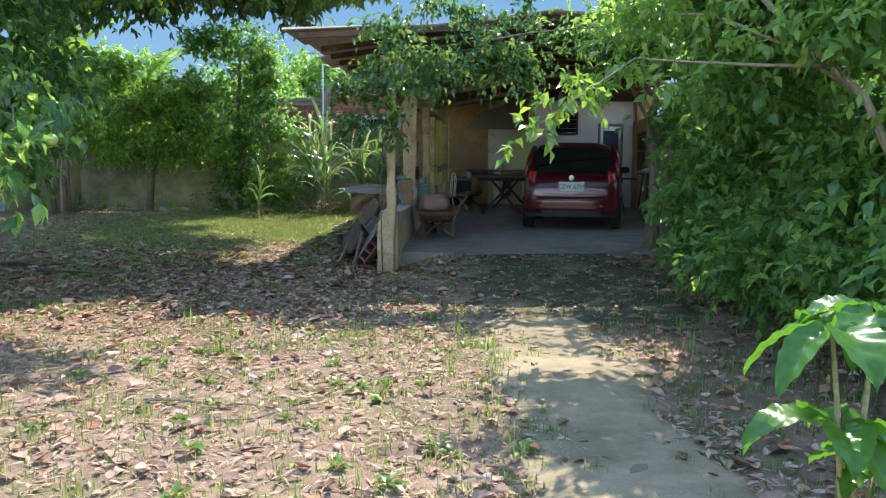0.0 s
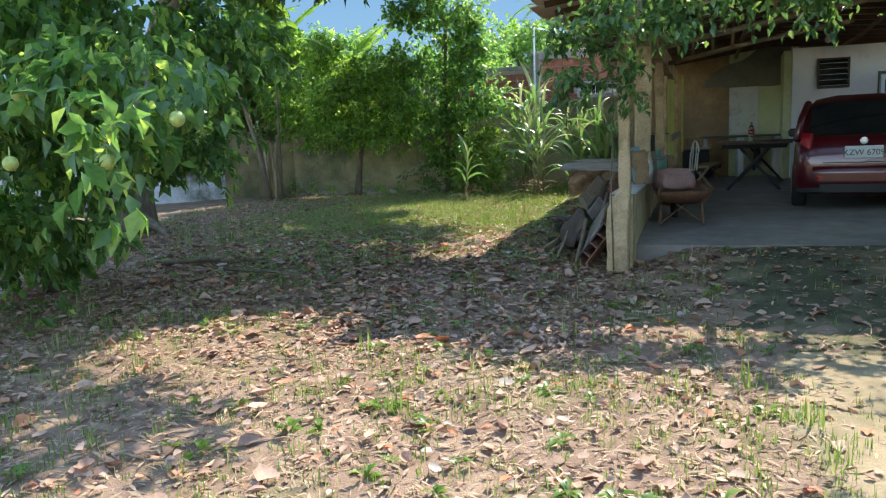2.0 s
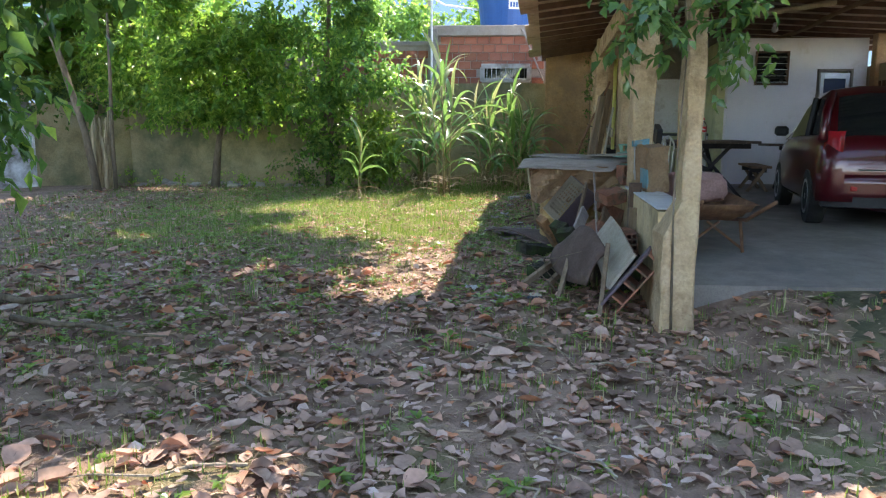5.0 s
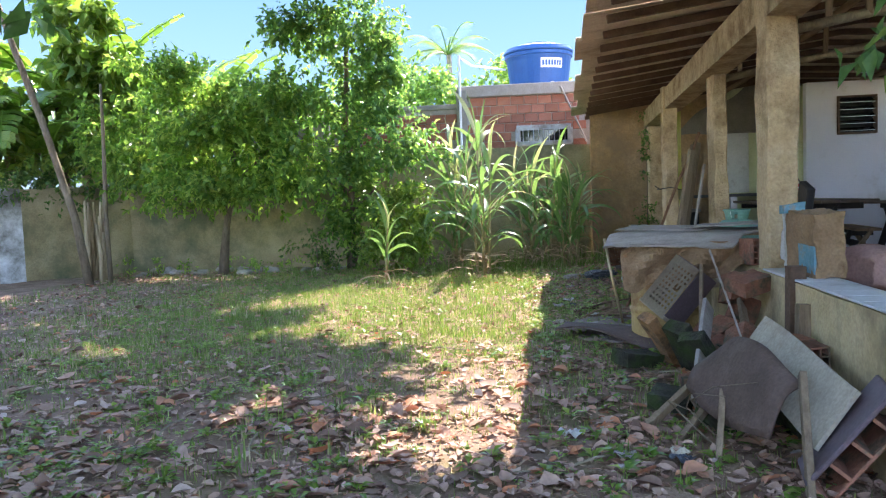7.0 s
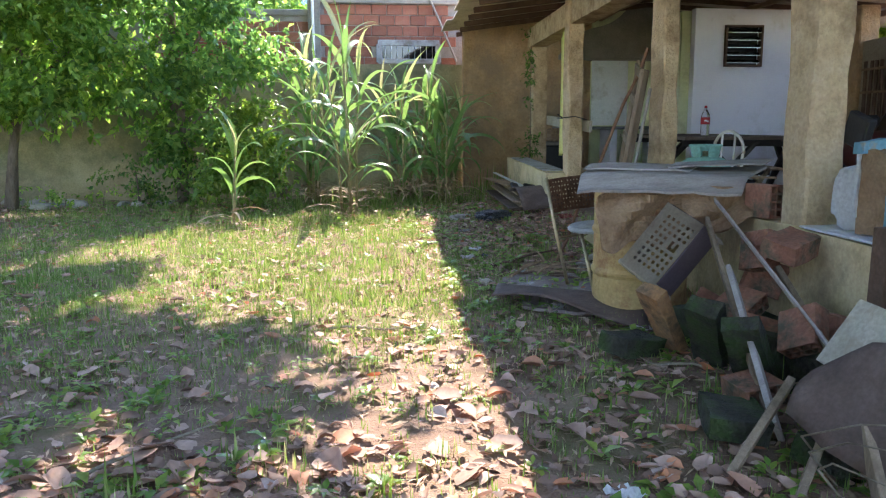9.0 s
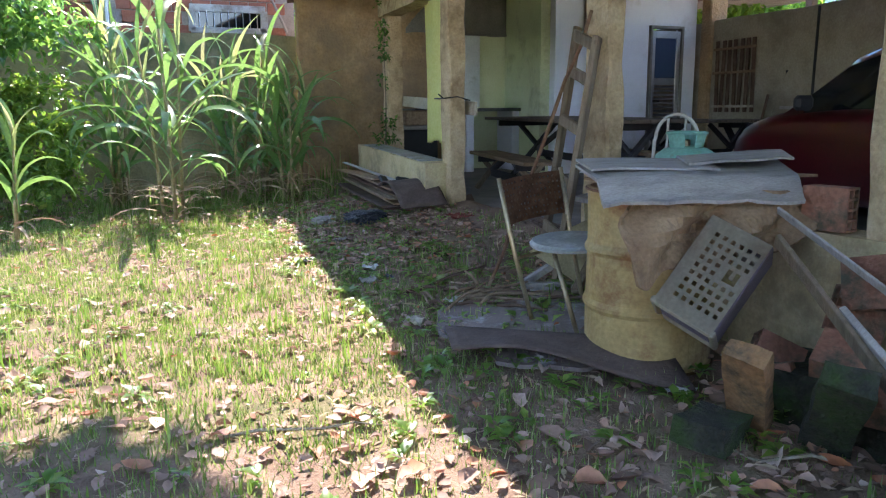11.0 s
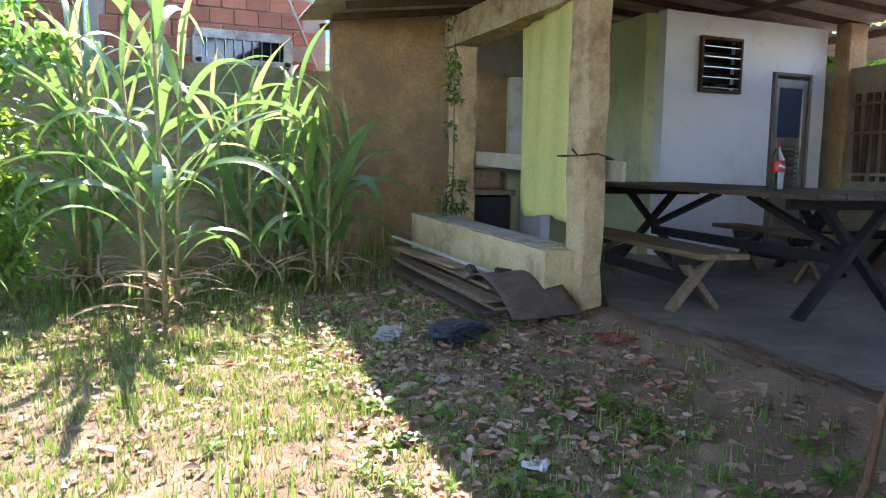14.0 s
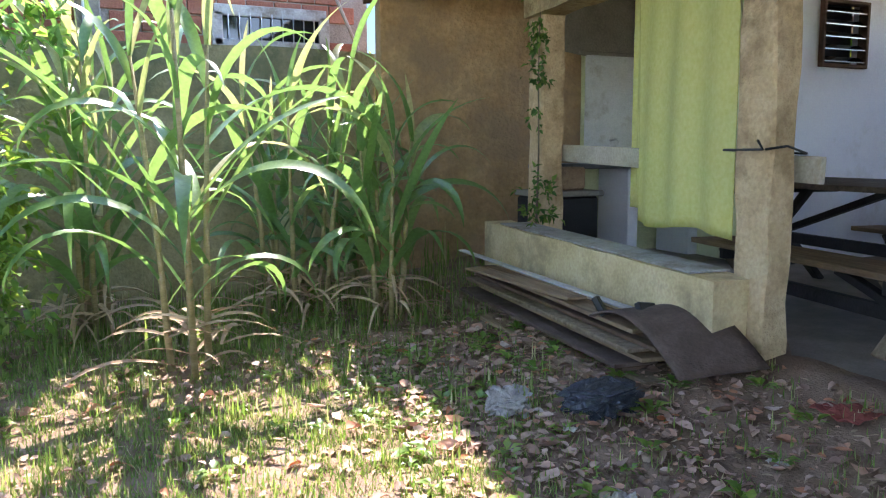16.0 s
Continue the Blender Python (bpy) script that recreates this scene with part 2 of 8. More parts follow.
M_CURTAIN = leaf_mat("yellow_green_cloth", [(0.0, (0.72, 0.71, 0.27)), (1.0, (0.75, 0.73, 0.29))], 0.35, 0.85, 1.1)
M_TEAL = mat("teal_gas_cylinder_paint", [(0.15, 0.32, 0.25), (0.21, 0.39, 0.31)], 6.0, 0.5, 0.1, stain=(0.22, 0.15, 0.09), stain_scale=5, stain_at=0.66)
M_CREAMPAINT = mat("cream_painted_metal", [(0.55, 0.52, 0.45), (0.66, 0.63, 0.55)], 8.0, 0.5, 0.1, stain=(0.3, 0.2, 0.1), stain_scale=9, stain_at=0.66)
M_CRATE = mat("beige_plastic_crate", [(0.30, 0.245, 0.17), (0.37, 0.31, 0.22)], 5.0, 0.6, 0.1, stain=(0.26, 0.19, 0.13), stain_scale=5)
M_CRATE2 = mat("purple_grey_plastic", [(0.10, 0.07, 0.08), (0.15, 0.11, 0.12)], 5.0, 0.6, 0.1)
M_MOSS = mat("mossy_stone", [(0.018, 0.018, 0.012), (0.036, 0.033, 0.022), (0.075, 0.062, 0.046)], 9.0, 0.95, 1.0, stain=(0.032, 0.055, 0.012), stain_scale=5.0, stain_at=0.53)
M_BOARD = mat("pale_board", [(0.34, 0.29, 0.215), (0.43, 0.375, 0.285), (0.48, 0.42, 0.33)], 4.0, 0.85, 0.3, stain=(0.30, 0.22, 0.14), stain_scale=3.0, stain_at=0.6)
M_YBOARD = mat("yellowed_cabinet_panel", [(0.50, 0.42, 0.24), (0.58, 0.50, 0.31)], 4.0, 0.7, 0.2, stain=(0.34, 0.22, 0.10), stain_scale=4.0, stain_at=0.6)
M_BROWNSHEET = mat("brown_hardboard", [(0.065, 0.04, 0.03), (0.10, 0.065, 0.05), (0.14, 0.095, 0.075)], 6.0, 0.8, 0.35)
M_DARKBAG = mat("dark_plastic_bag", [(0.03, 0.035, 0.045), (0.06, 0.068, 0.085)], 12.0, 0.3, 0.7)
M_BAG = mat("printed_cement_bag_paper", [(0.34, 0.20, 0.11), (0.44, 0.28, 0.16)], 5.0, 0.9, 0.4, stain=(0.15, 0.30, 0.34), stain_scale=3.5, stain_at=0.6)
M_PAPER = mat("white_sack_cloth", [(0.48, 0.46, 0.43), (0.58, 0.56, 0.53)], 8.0, 0.9, 0.4)
M_RED = mat("red_label", [(0.45, 0.02, 0.025), (0.52, 0.03, 0.03)], 3.0, 0.4, 0.0)
M_FRUIT = mat("unripe_citrus_skin", [(0.30, 0.36, 0.09), (0.38, 0.42, 0.13)], 20.0, 0.45, 0.2)


def glass_mat(name, tint, rough=0.03, clear=False):
    m = bpy.data.materials.new(name)
    m.use_nodes = True
    b = m.node_tree.nodes["Principled BSDF"]
    b.inputs["Base Color"].default_value = (*tint, 1)
    b.inputs["Roughness"].default_value = rough
    if clear:
        b.inputs["Transmission Weight"].default_value = 1.0
        b.inputs["IOR"].default_value = 1.15
    return m


M_CARGLASS = glass_mat("tinted_car_glass", (0.012, 0.014, 0.015), 0.05)
M_CLEAR = glass_mat("clear_bottle_plastic", (0.95, 0.95, 0.95), 0.05, True)
M_DOORGLASS = glass_mat("blue_tinted_door_glass", (0.05, 0.075, 0.13), 0.15)
M_BULB = mat("white_bulb_glass", [(0.75, 0.75, 0.75), (0.8, 0.8, 0.8)], 3.0, 0.2, 0.0)


# ---- builders ----
def thing(name, label, category, group="", kind="", loc=(0, 0, 0), rz=0.0):
    e = new(name)
    e.empty_display_size = 0.1
    e.matrix_world = pose(*loc, 0, 0, rz)
    return tagged(e, label, category, group, kind)


def part(name, bm, material, parent=None, label="", smooth=False):
    me = bpy.data.meshes.new(name)
    bm.to_mesh(me)
    bm.free()
    if smooth:
        me.polygons.foreach_set("use_smooth", [True] * len(me.polygons))
    me.materials.append(material)
    ob = new(name, me)
    if parent:
        ob.parent = parent
    if label:
        ob["label"] = label
    return ob


def solo(name, bm, material, label, category, group="", kind="", smooth=False):
    return tagged(part(name, bm, material, None, "", smooth), label, category, group, kind)


def box(bm, c, s, r=(0, 0, 0), bevel=0.0, m=None):
    """A box of size s at c, turned by r degrees, with its edges taken off."""
    mm = (m or Matrix.Identity(4)) @ pose(*c, *r) @ Matrix.Diagonal((*s, 1))
    g = bmesh.ops.create_cube(bm, size=1.0, matrix=mm)
    if bevel:
        es = list({e for v in g["verts"] for e in v.link_edges})
        bmesh.ops.bevel(bm, geom=es, offset=bevel, segments=1, affect="EDGES", profile=0.5)
    return bm


def B():
    return bmesh.new()


def beam_between(bm, a, b, w, h, bevel=0.004, up=(0, 0, 1)):
    """A board from a to b, w wide and h thick."""
    a, b = Vector(a), Vector(b)
    d = b - a
    z = Vector(up)
    x = d.cross(z).normalized()
    if x.length < 0.01:
        x = Vector((1, 0, 0))
    z = x.cross(d).normalized()
    m = Matrix((x, d.normalized(), z)).transposed().to_4x4()
    m.translation = (a + b) / 2
    return box(bm, (0, 0, 0), (w, d.length, h), bevel=bevel, m=m)


def tube(bm, pts, radii, seg=8, cap=True, wob=0.0):
    pts = [Vector(p) for p in pts]
    if not hasattr(radii, "__len__"):
        radii = [radii] * len(pts)
    rings = []
    ref = Vector((0.13, 0.97, 0.2))
    for i, p in enumerate(pts):
        d = (pts[min(i + 1, len(pts) - 1)] - pts[max(i - 1, 0)]).normalized()
        x = d.cross(ref)
        if x.length < 0.05:
            x = d.cross(Vector((1, 0, 0)))
        x.normalize()
        y = d.cross(x)
        rings.append([bm.verts.new(p + (x * math.cos(a) + y * math.sin(a)) * radii[i] * (1 + wob * math.sin(3 * a + i * 1.7))) for a in [2 * math.pi * k / seg for k in range(seg)]])
    for r0, r1 in zip(rings, rings[1:]):
        for k in range(seg):
            bm.faces.new((r0[k], r0[(k + 1) % seg], r1[(k + 1) % seg], r1[k]))
    if cap:
        bm.faces.new(rings[0][::-1])
        bm.faces.new(rings[-1])
    return bm


def lathe(bm, prof, seg=24, m=None):
    """Turns a profile of (radius, height) round the z axis."""
    m = m or Matrix.Identity(4)
    rings = [[bm.verts.new(m @ Vector((r * math.cos(2 * math.pi * k / seg), r * math.sin(2 * math.pi * k / seg), z))) for k in range(seg)] for r, z in prof]
    for r0, r1 in zip(rings, rings[1:]):
        for k in range(seg):
            bm.faces.new((r0[k], r0[(k + 1) % seg], r1[(k + 1) % seg], r1[k]))
    bm.faces.new(rings[0][::-1])
    bm.faces.new(rings[-1])
    return bm


def sheet(bm, f, nu, nv, thick=0.0):
    """A sheet through f(u, v), u and v from 0 to 1, with thickness."""
    vs = [[bm.verts.new(f(i / nu, j / nv)) for j in range(nv + 1)] for i in range(nu + 1)]
    fs = [bm.faces.new((vs[i][j], vs[i + 1][j], vs[i + 1][j + 1], vs[i][j + 1])) for i in range(nu) for j in range(nv)]
    if thick:
        bmesh.ops.recalc_face_normals(bm, faces=fs)
        bmesh.ops.solidify(bm, geom=fs, thickness=thick)
    return bm


def bulk(name, co, faces, material, smooth=False):
    """A mesh of many small pieces from arrays."""
    me = bpy.data.meshes.new(name)
    nv, (nf, k) = len(co), faces.shape
    me.vertices.add(nv)
    me.vertices.foreach_set("co", np.ascontiguousarray(co, dtype=np.float32).ravel())
    me.loops.add(nf * k)
    me.loops.foreach_set("vertex_index", np.ascontiguousarray(faces, dtype=np.int32).ravel())
    me.polygons.add(nf)
    me.polygons.foreach_set("loop_start", np.arange(0, nf * k, k, dtype=np.int32))
    me.update(calc_edges=True)
    if smooth:
        me.polygons.foreach_set("use_smooth", np.ones(nf, dtype=bool))
    me.materials.append(material)
    return new(name, me)


def unit(a):
    return a / np.maximum(np.linalg.norm(a, axis=1, keepdims=True), 1e-9)


LEAF_F = np.array([(0, 3, 1), (3, 2, 1), (0, 1, 4), (1, 2, 4)])


def leaf_arrays(P, D, N, L, W, fold=0.25, bend=0.15):
    """Leaves at P along D, facing N: a folded blade of four faces each."""
    D = unit(D)
    S = unit(np.cross(D, N))
    N = np.cross(S, D)
    L, W = L[:, None], W[:, None]
    mid = P + D * L * 0.45
    tip = P + D * L - N * L * bend
    lf = mid + S * W / 2 + N * W * fold
    rt = mid - S * W / 2 + N * W * fold
    co = np.stack([P, mid, tip, lf, rt], 1).reshape(-1, 3)
    faces = (LEAF_F[None] + 5 * np.arange(len(P))[:, None, None]).reshape(-1, 3)
    return co, faces


def sprays(rng, clumps, density, per, size, droop=0.3, twig=0.35, shell=0.45):
    """Leaf places on short twigs, gathered in tufts over a set of ellipsoid clumps (x, y, z, rx, ry, rz)."""
    Ps, Ds, Ns, Ls, Ws = [], [], [], [], []
    for cx, cy, cz, rx, ry, rz in clumps:
        vol = (rx * ry * rz) ** (2 / 3)
        n = max(3, int(density * vol))
        rad = np.array((rx, ry, rz))
        k = max(4, int(16 * vol ** 0.75))
        tu = unit(rng.normal(size=(k, 3)))
        tr = (shell ** 3 + (1 - shell ** 3) * rng.random((k, 1))) ** (1 / 3) * rng.uniform(0.85, 1.12, (k, 1))
        pick = rng.integers(0, k, n)
        q = rng.normal(size=(n, 3)) * np.array((1.0, 1.0, 0.62)) * (0.30 / k ** 0.12) * (0.6 + 0.8 * rng.random(k))[pick][:, None]
        rel = (tu * tr)[pick] * 0.84 + q
        loose = rng.random(n) < 0.16
        rel[loose] = unit(rng.normal(size=(int(loose.sum()), 3))) * rng.uniform(0.5, 1.08, (int(loose.sum()), 1))
        u = unit(rel)
        c = np.array((cx, cy, cz)) + rel * rad
        ax = unit(u + rng.normal(size=(n, 3)) * 0.5 - np.array((0, 0, droop)))
        t = rng.random((n, per, 1))
        tw = twig * (0.6 + 0.8 * rng.random((n, 1, 1)))
        p = c[:, None] + ax[:, None] * (t - 0.5) * tw
        d = ax[:, None] * 0.7 + rng.normal(size=(n, per, 3)) * 0.65 - np.array((0, 0, droop * 0.8))
        nn = rng.normal(size=(n, per, 3)) * 0.5 + np.array((0, 0, 1.0)) + u[:, None] * 0.35
        L = size * (0.6 + 0.7 * rng.random(n * per))
        Ps.append(p.reshape(-1, 3)); Ds.append(d.reshape(-1, 3)); Ns.append(nn.reshape(-1, 3)); Ls.append(L); Ws.append(L * (0.42 + 0.2 * rng.random(n * per)))
    return [np.concatenate(a) for a in (Ps, Ds, Ns, Ls, Ws)]


def tree(name, label, category, base, trunk, limbs, clumps, leaf, bark, seed, density=300, per=7, size=0.09, droop=0.3, twig=0.35, r0=0.08, group="", shell=0.45):
    """A tree: tapered trunk through the trunk points, limbs to its clumps, and a crown of leaves."""
    rng = np.random.default_rng(seed)
    e = thing(name, label, category, group, loc=base)
    off = Vector(base)
    bm = B()
    k = len(trunk)
    tube(bm, [Vector(p) - off for p in trunk], [r0 * (1.25 if i == 0 else 1 - 0.55 * i / max(1, k - 1)) for i in range(k)], 9, wob=0.08)
    part("trunk", bm, bark, e, smooth=True)
    for a, b, r in limbs:
        a, b = Vector(a) - off, Vector(b) - off
        mid = (a + b) / 2 + Vector(rng.normal(size=3)) * 0.12 * (b - a).length + Vector((0, 0, 0.06))
        bm = B()
        tube(bm, [a, a.lerp(mid, 0.6), mid.lerp(b, 0.4), b], [r, r * 0.75, r * 0.5, r * 0.2], 6)
        part("limb", bm, bark, e, smooth=True)
    P, D, N, L, W = sprays(rng, clumps, density, per, size, droop, twig, shell)
    co, fc = leaf_arrays(P - np.array(base), D, N, L, W)
    cr = bulk("crown", co, fc, leaf)
    cr.parent = e
    return e


def sh(y):
    """How far the porch line leans to +x at y."""
    return 0.058 * (y - 13.0)


def ss(a, b, x):
    t = np.clip((x - a) / (b - a), 0, 1)
    return t * t * (3 - 2 * t)


def ground_z(x, y):
    """The height of the ground."""
    x, y = np.asarray(x, dtype=float), np.asarray(y, dtype=float)
    z = -0.085 + 0.17 * ss(6, 17, y) + 0.06 * ss(-2.2, -1.0, x) * ss(8, 14, y) + 0.10 * ss(-1.1, -0.45, x) * ss(12.5, 14, y)
    z = z + 0.17 * ss(-0.6, 0.1, x) * ss(6.8, 9.9, y) * (1 - 0.5 * ss(12, 20, y))
    return z + 0.012 * np.sin(x * 2.1 + 0.4) * np.sin(y * 1.7) + 0.007 * np.sin(x * 5.3) * np.cos(y * 4.7)


def slab_z(y):
    return float(np.interp(y, [9.7, 10.9, 12.5, 30], [0.155, 0.235, 0.275, 0.285]))


# ---- ground ----
def ground():
    xs = np.concatenate([[-400, -120, -50, -25], np.arange(-14, 7.01, 0.12), [12, 25, 60, 150, 400]])
    ys = np.concatenate([[-200, -60, -20, -8], np.arange(-3, 21.01, 0.12), [24, 30, 60, 150, 400]])
    X, Y = np.meshgrid(xs, ys, indexing="ij")
    rng = np.random.default_rng(3)
    Z = ground_z(X, Y) + rng.normal(size=X.shape) * 0.006
    inside = (X > -0.28 + 0.058 * (Y - 13)) & (Y > 9.8) & (Y < 21) & (X < 5)
    Z = np.where(inside, np.minimum(Z, 0.10), Z)
    nx, ny = X.shape
    co = np.stack([X, Y, Z], -1).reshape(-1, 3)
    i, j = np.meshgrid(np.arange(nx - 1), np.arange(ny - 1), indexing="ij")
    a = (i * ny + j).ravel()
    g = bulk("ground", co, np.stack([a, a + ny, a + ny + 1, a + 1], 1), M_GROUND, True)
    return tagged(g, "brown soil yard with thin grass and fallen leaves", "ground", kind="structure")


ground()


def drive():
    """The worn wheel track of thin concrete."""
    bm = B()

    def f(u, v):
        y = -2.0 + 8.7 * v
        w = (0.60 + 0.12 * math.sin(y * 1.3) + 0.05 * math.sin(y * 4.1) + 0.16 * noise.noise(Vector((y * 1.9, 1.0 if u < 0.5 else 5.0, 0)))) * (1 - 0.5 * max(0, (y - 5) / 1.9) ** 2)
        x = 1.0 - 0.2 * math.exp(-((y - 5) / 3.0) ** 2) + (u - 0.5) * 2 * w
        edge = min(u, 1 - u) * 8
        return Vector((x, y, float(ground_z(x, y)) + 0.012 * min(1, edge) - 0.012 * max(0, 1 - edge) + 0.004 * math.sin(x * 9 + y * 3)))
    sheet(bm, f, 24, 90)
    solo("driveway", bm, M_DRIVE, "worn concrete drive with green moss and leaf shadows", "driveway", kind="structure", smooth=True)


drive()


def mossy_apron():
    """Mossy soil between the drive and the porch floor, coloured darker to carry shade."""
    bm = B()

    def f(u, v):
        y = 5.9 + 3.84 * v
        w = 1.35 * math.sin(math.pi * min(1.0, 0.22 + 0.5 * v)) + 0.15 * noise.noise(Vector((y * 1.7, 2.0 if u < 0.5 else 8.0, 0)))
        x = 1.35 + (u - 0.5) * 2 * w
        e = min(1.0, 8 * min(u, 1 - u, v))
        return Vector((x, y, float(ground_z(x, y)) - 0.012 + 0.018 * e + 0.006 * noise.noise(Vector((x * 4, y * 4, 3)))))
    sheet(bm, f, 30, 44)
    solo("shade_toned_mossy_ground", bm, M_MOSSOIL_SHADE, "mossy soil in front of the porch floor, coloured darker for the porch shade", "ground", kind="structure", smooth=True)


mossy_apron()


def slab():
    bm = B()
    ys = [9.72, 10.2, 10.9, 11.7, 12.5, 14, 16, 18, 20.5]

    def ring(y):
        l = -0.40 + sh(y)
        return [bm.verts.new((l, y, slab_z(y))), bm.verts.new((4.9 + sh(y), y, slab_z(y))), bm.verts.new((4.9 + sh(y), y, -0.1)), bm.verts.new((l, y, -0.1))]
    rings = [ring(y) for y in ys]
    for a, b in zip(rings, rings[1:]):
        for k in range(4):
            bm.faces.new((a[k], a[(k + 1) % 4], b[(k + 1) % 4], b[k]))
    bm.faces.new(rings[0])
    bm.faces.new(rings[-1][::-1])
    bmesh.ops.recalc_face_normals(bm, faces=bm.faces)
    solo("porch_floor", bm, M_SLAB, "dusty grey concrete floor of the covered porch", "floor", kind="structure")


slab()


# ---- walls ----
def wall(name, a, b, z0, z1, thick, material, label, bumpy=0.012, seed=1, holes=(), kind="structure"):
    """A wall from a to b whose face is a little uneven; holes are (from, to, z from, z to) along it."""
    a, b = Vector((*a, 0)), Vector((*b, 0))
    L = (b - a).length
    d = (b - a) / L
    n = Vector((-d.y, d.x, 0))
    bm = B()
    us = sorted({0.0, L, *[h[0] for h in holes], *[h[1] for h in holes], *np.arange(0.4, L - 0.2, 0.4).tolist()})
    zs = sorted({z0, z1, *[h[2] for h in holes], *[h[3] for h in holes], *np.arange(z0 + 0.4, z1 - 0.2, 0.4).tolist()})
    V = {}

    def vert(i, j, s):
        if (i, j, s) not in V:
            u, z = us[i], zs[j]
            o = bumpy * noise.noise(Vector((u * 1.3, z * 1.3, seed * 7.7 + s)))
            zz = z + (bumpy * 1.5 * noise.noise(Vector((u * 2.1, seed, 3.3))) if j == len(zs) - 1 else 0)
            V[(i, j, s)] = bm.verts.new(a + d * u + n * (s * thick + o) + Vector((0, 0, zz)))
        return V[(i, j, s)]

    def solid(i, j):
        if not (0 <= i < len(us) - 1 and 0 <= j < len(zs) - 1):
            return False
        uc, zc = (us[i] + us[i + 1]) / 2, (zs[j] + zs[j + 1]) / 2
        return not any(h[0] < uc < h[1] and h[2] < zc < h[3] for h in holes)
    for i in range(len(us) - 1):
        for j in range(len(zs) - 1):
            if not solid(i, j):
                continue
            for s in (0, 1):
                bm.faces.new([vert(i, j, s), vert(i + 1, j, s), vert(i + 1, j + 1, s), vert(i, j + 1, s)][:: 1 if s else -1])
            for di, dj, p, q in ((-1, 0, (i, j), (i, j + 1)), (1, 0, (i + 1, j), (i + 1, j + 1)), (0, -1, (i, j), (i + 1, j)), (0, 1, (i, j + 1), (i + 1, j + 1))):
                if not solid(i + di, j + dj):
                    bm.faces.new((vert(*p, 0), vert(*q, 0), vert(*q, 1), vert(*p, 1)))
    bmesh.ops.recalc_face_normals(bm, faces=bm.faces)
    return solo(name, bm, material, label, "wall", kind=kind)


wall("wall_back", (-9.9, 20.55), (-0.93, 20.55), -0.2, 2.22, 0.18, M_BACKWALL, "dark mossy boundary wall behind the bushes", 0.03, 2)
wall("wall_left", (-15.5, 13.0), (-11.08, 18.96), -0.3, 1.75, 0.18, M_LEFTWALL, "stained whitewashed block wall with crumbling top", 0.05, 3)
# End of the left wall, given the back wall's darker brown material.
wall("wall_left_corner", (-11.08, 18.96), (-9.9, 20.55), -0.3, 1.76, 0.18, M_BACKWALL, "darker brown-grey end of the left wall at the corner of the yard", 0.05, 13)
wall("wall_left_far", (-15.5, -6.0), (-15.5, 13.0), -0.3, 1.75, 0.18, M_LEFTWALL, "stained whitewashed block wall", 0.04, 4)
wall("wall_entrance", (-15.5, -6.0), (8.0, -6.0), -0.3, 2.0, 0.18, M_BACKWALL, "plain boundary wall at the entrance", 0.03, 5)
wall("wall_right_yard", (8.0, -6.0), (8.0, 11.0), -0.3, 2.2, 0.18, M_BACKWALL, "plain boundary wall behind the shrubs", 0.03, 6)
wall("wall_ochre", (-0.93, 20.38), (1.20, 20.38), -0.1, 3.05, 0.16, M_OCHRE, "rough ochre plaster end wall of the porch", 0.02, 7)
wall("wall_kitchen", (1.202, 20.32), (2.62, 20.32), 0.2, 3.25, 0.16, M_GREENWALL, "pale green painted kitchen wall", 0.008, 8)
wall("wall_room_side", (2.28, 19.02), (2.40, 20.32), 0.2, 2.88, 0.14, M_GREENWALL, "pale green side wall of the small room", 0.008, 9)
wall("wall_room_front", (2.28, 18.88), (4.70, 18.88), 0.2, 2.90, 0.14, M_WHITE, "white painted front wall of the small room", 0.006, 10,
     holes=((0.47, 1.06, 2.07, 2.67), (1.56, 2.16, 0.2, 2.36)))
wall("wall_room_back", (2.62, 20.6), (5.2, 20.6), 0.2, 3.3, 0.14, M_GREYCEM, "grey rear wall behind the small room", 0.006, 12)
wall("wall_porch_right", (4.62, 11.3), (5.02, 20.6), -0.1, 2.42, 0.16, M_DULLWALL, "dull plaster boundary wall on the far side of the porch", 0.02, 11)


def cement_patch():
    """The grey unpainted render above the green paint, with its wavy lower edge."""
    bm = B()
    sheet(bm, lambda u, v: Vector((0.62 + 1.84 * u, 20.30 - 0.006 - 0.01 * v, (2.28 + 0.02 * math.sin(u * 14)) * (1 - v) + v * min(3.2, 2.35 + 1.3 * u + 0.1 * math.sin(u * 9)))), 20, 4, 0.012)
    solo("cement_patch", bm, M_GREYCEM, "grey unpainted render patch above the green wall", "wall finish", kind="structure")
    bm = B()
    for z, dx in ((2.29, 0),):
        box(bm, (1.75, 20.285, z), (1.3, 0.05, 0.035), bevel=0.006)
    solo("wall_ledge", bm, M_GREYCEM, "thin grey ledge along the green wall", "trim", kind="structure")
    bm = B()
    box(bm, (1.5, 20.29, 1.75), (0.62, 0.02, 1.06), bevel=0.004)
    solo("tile_panel", bm, M_TILE, "white tiled panel above the kitchen counter", "wall finish", kind="structure")


cement_patch()


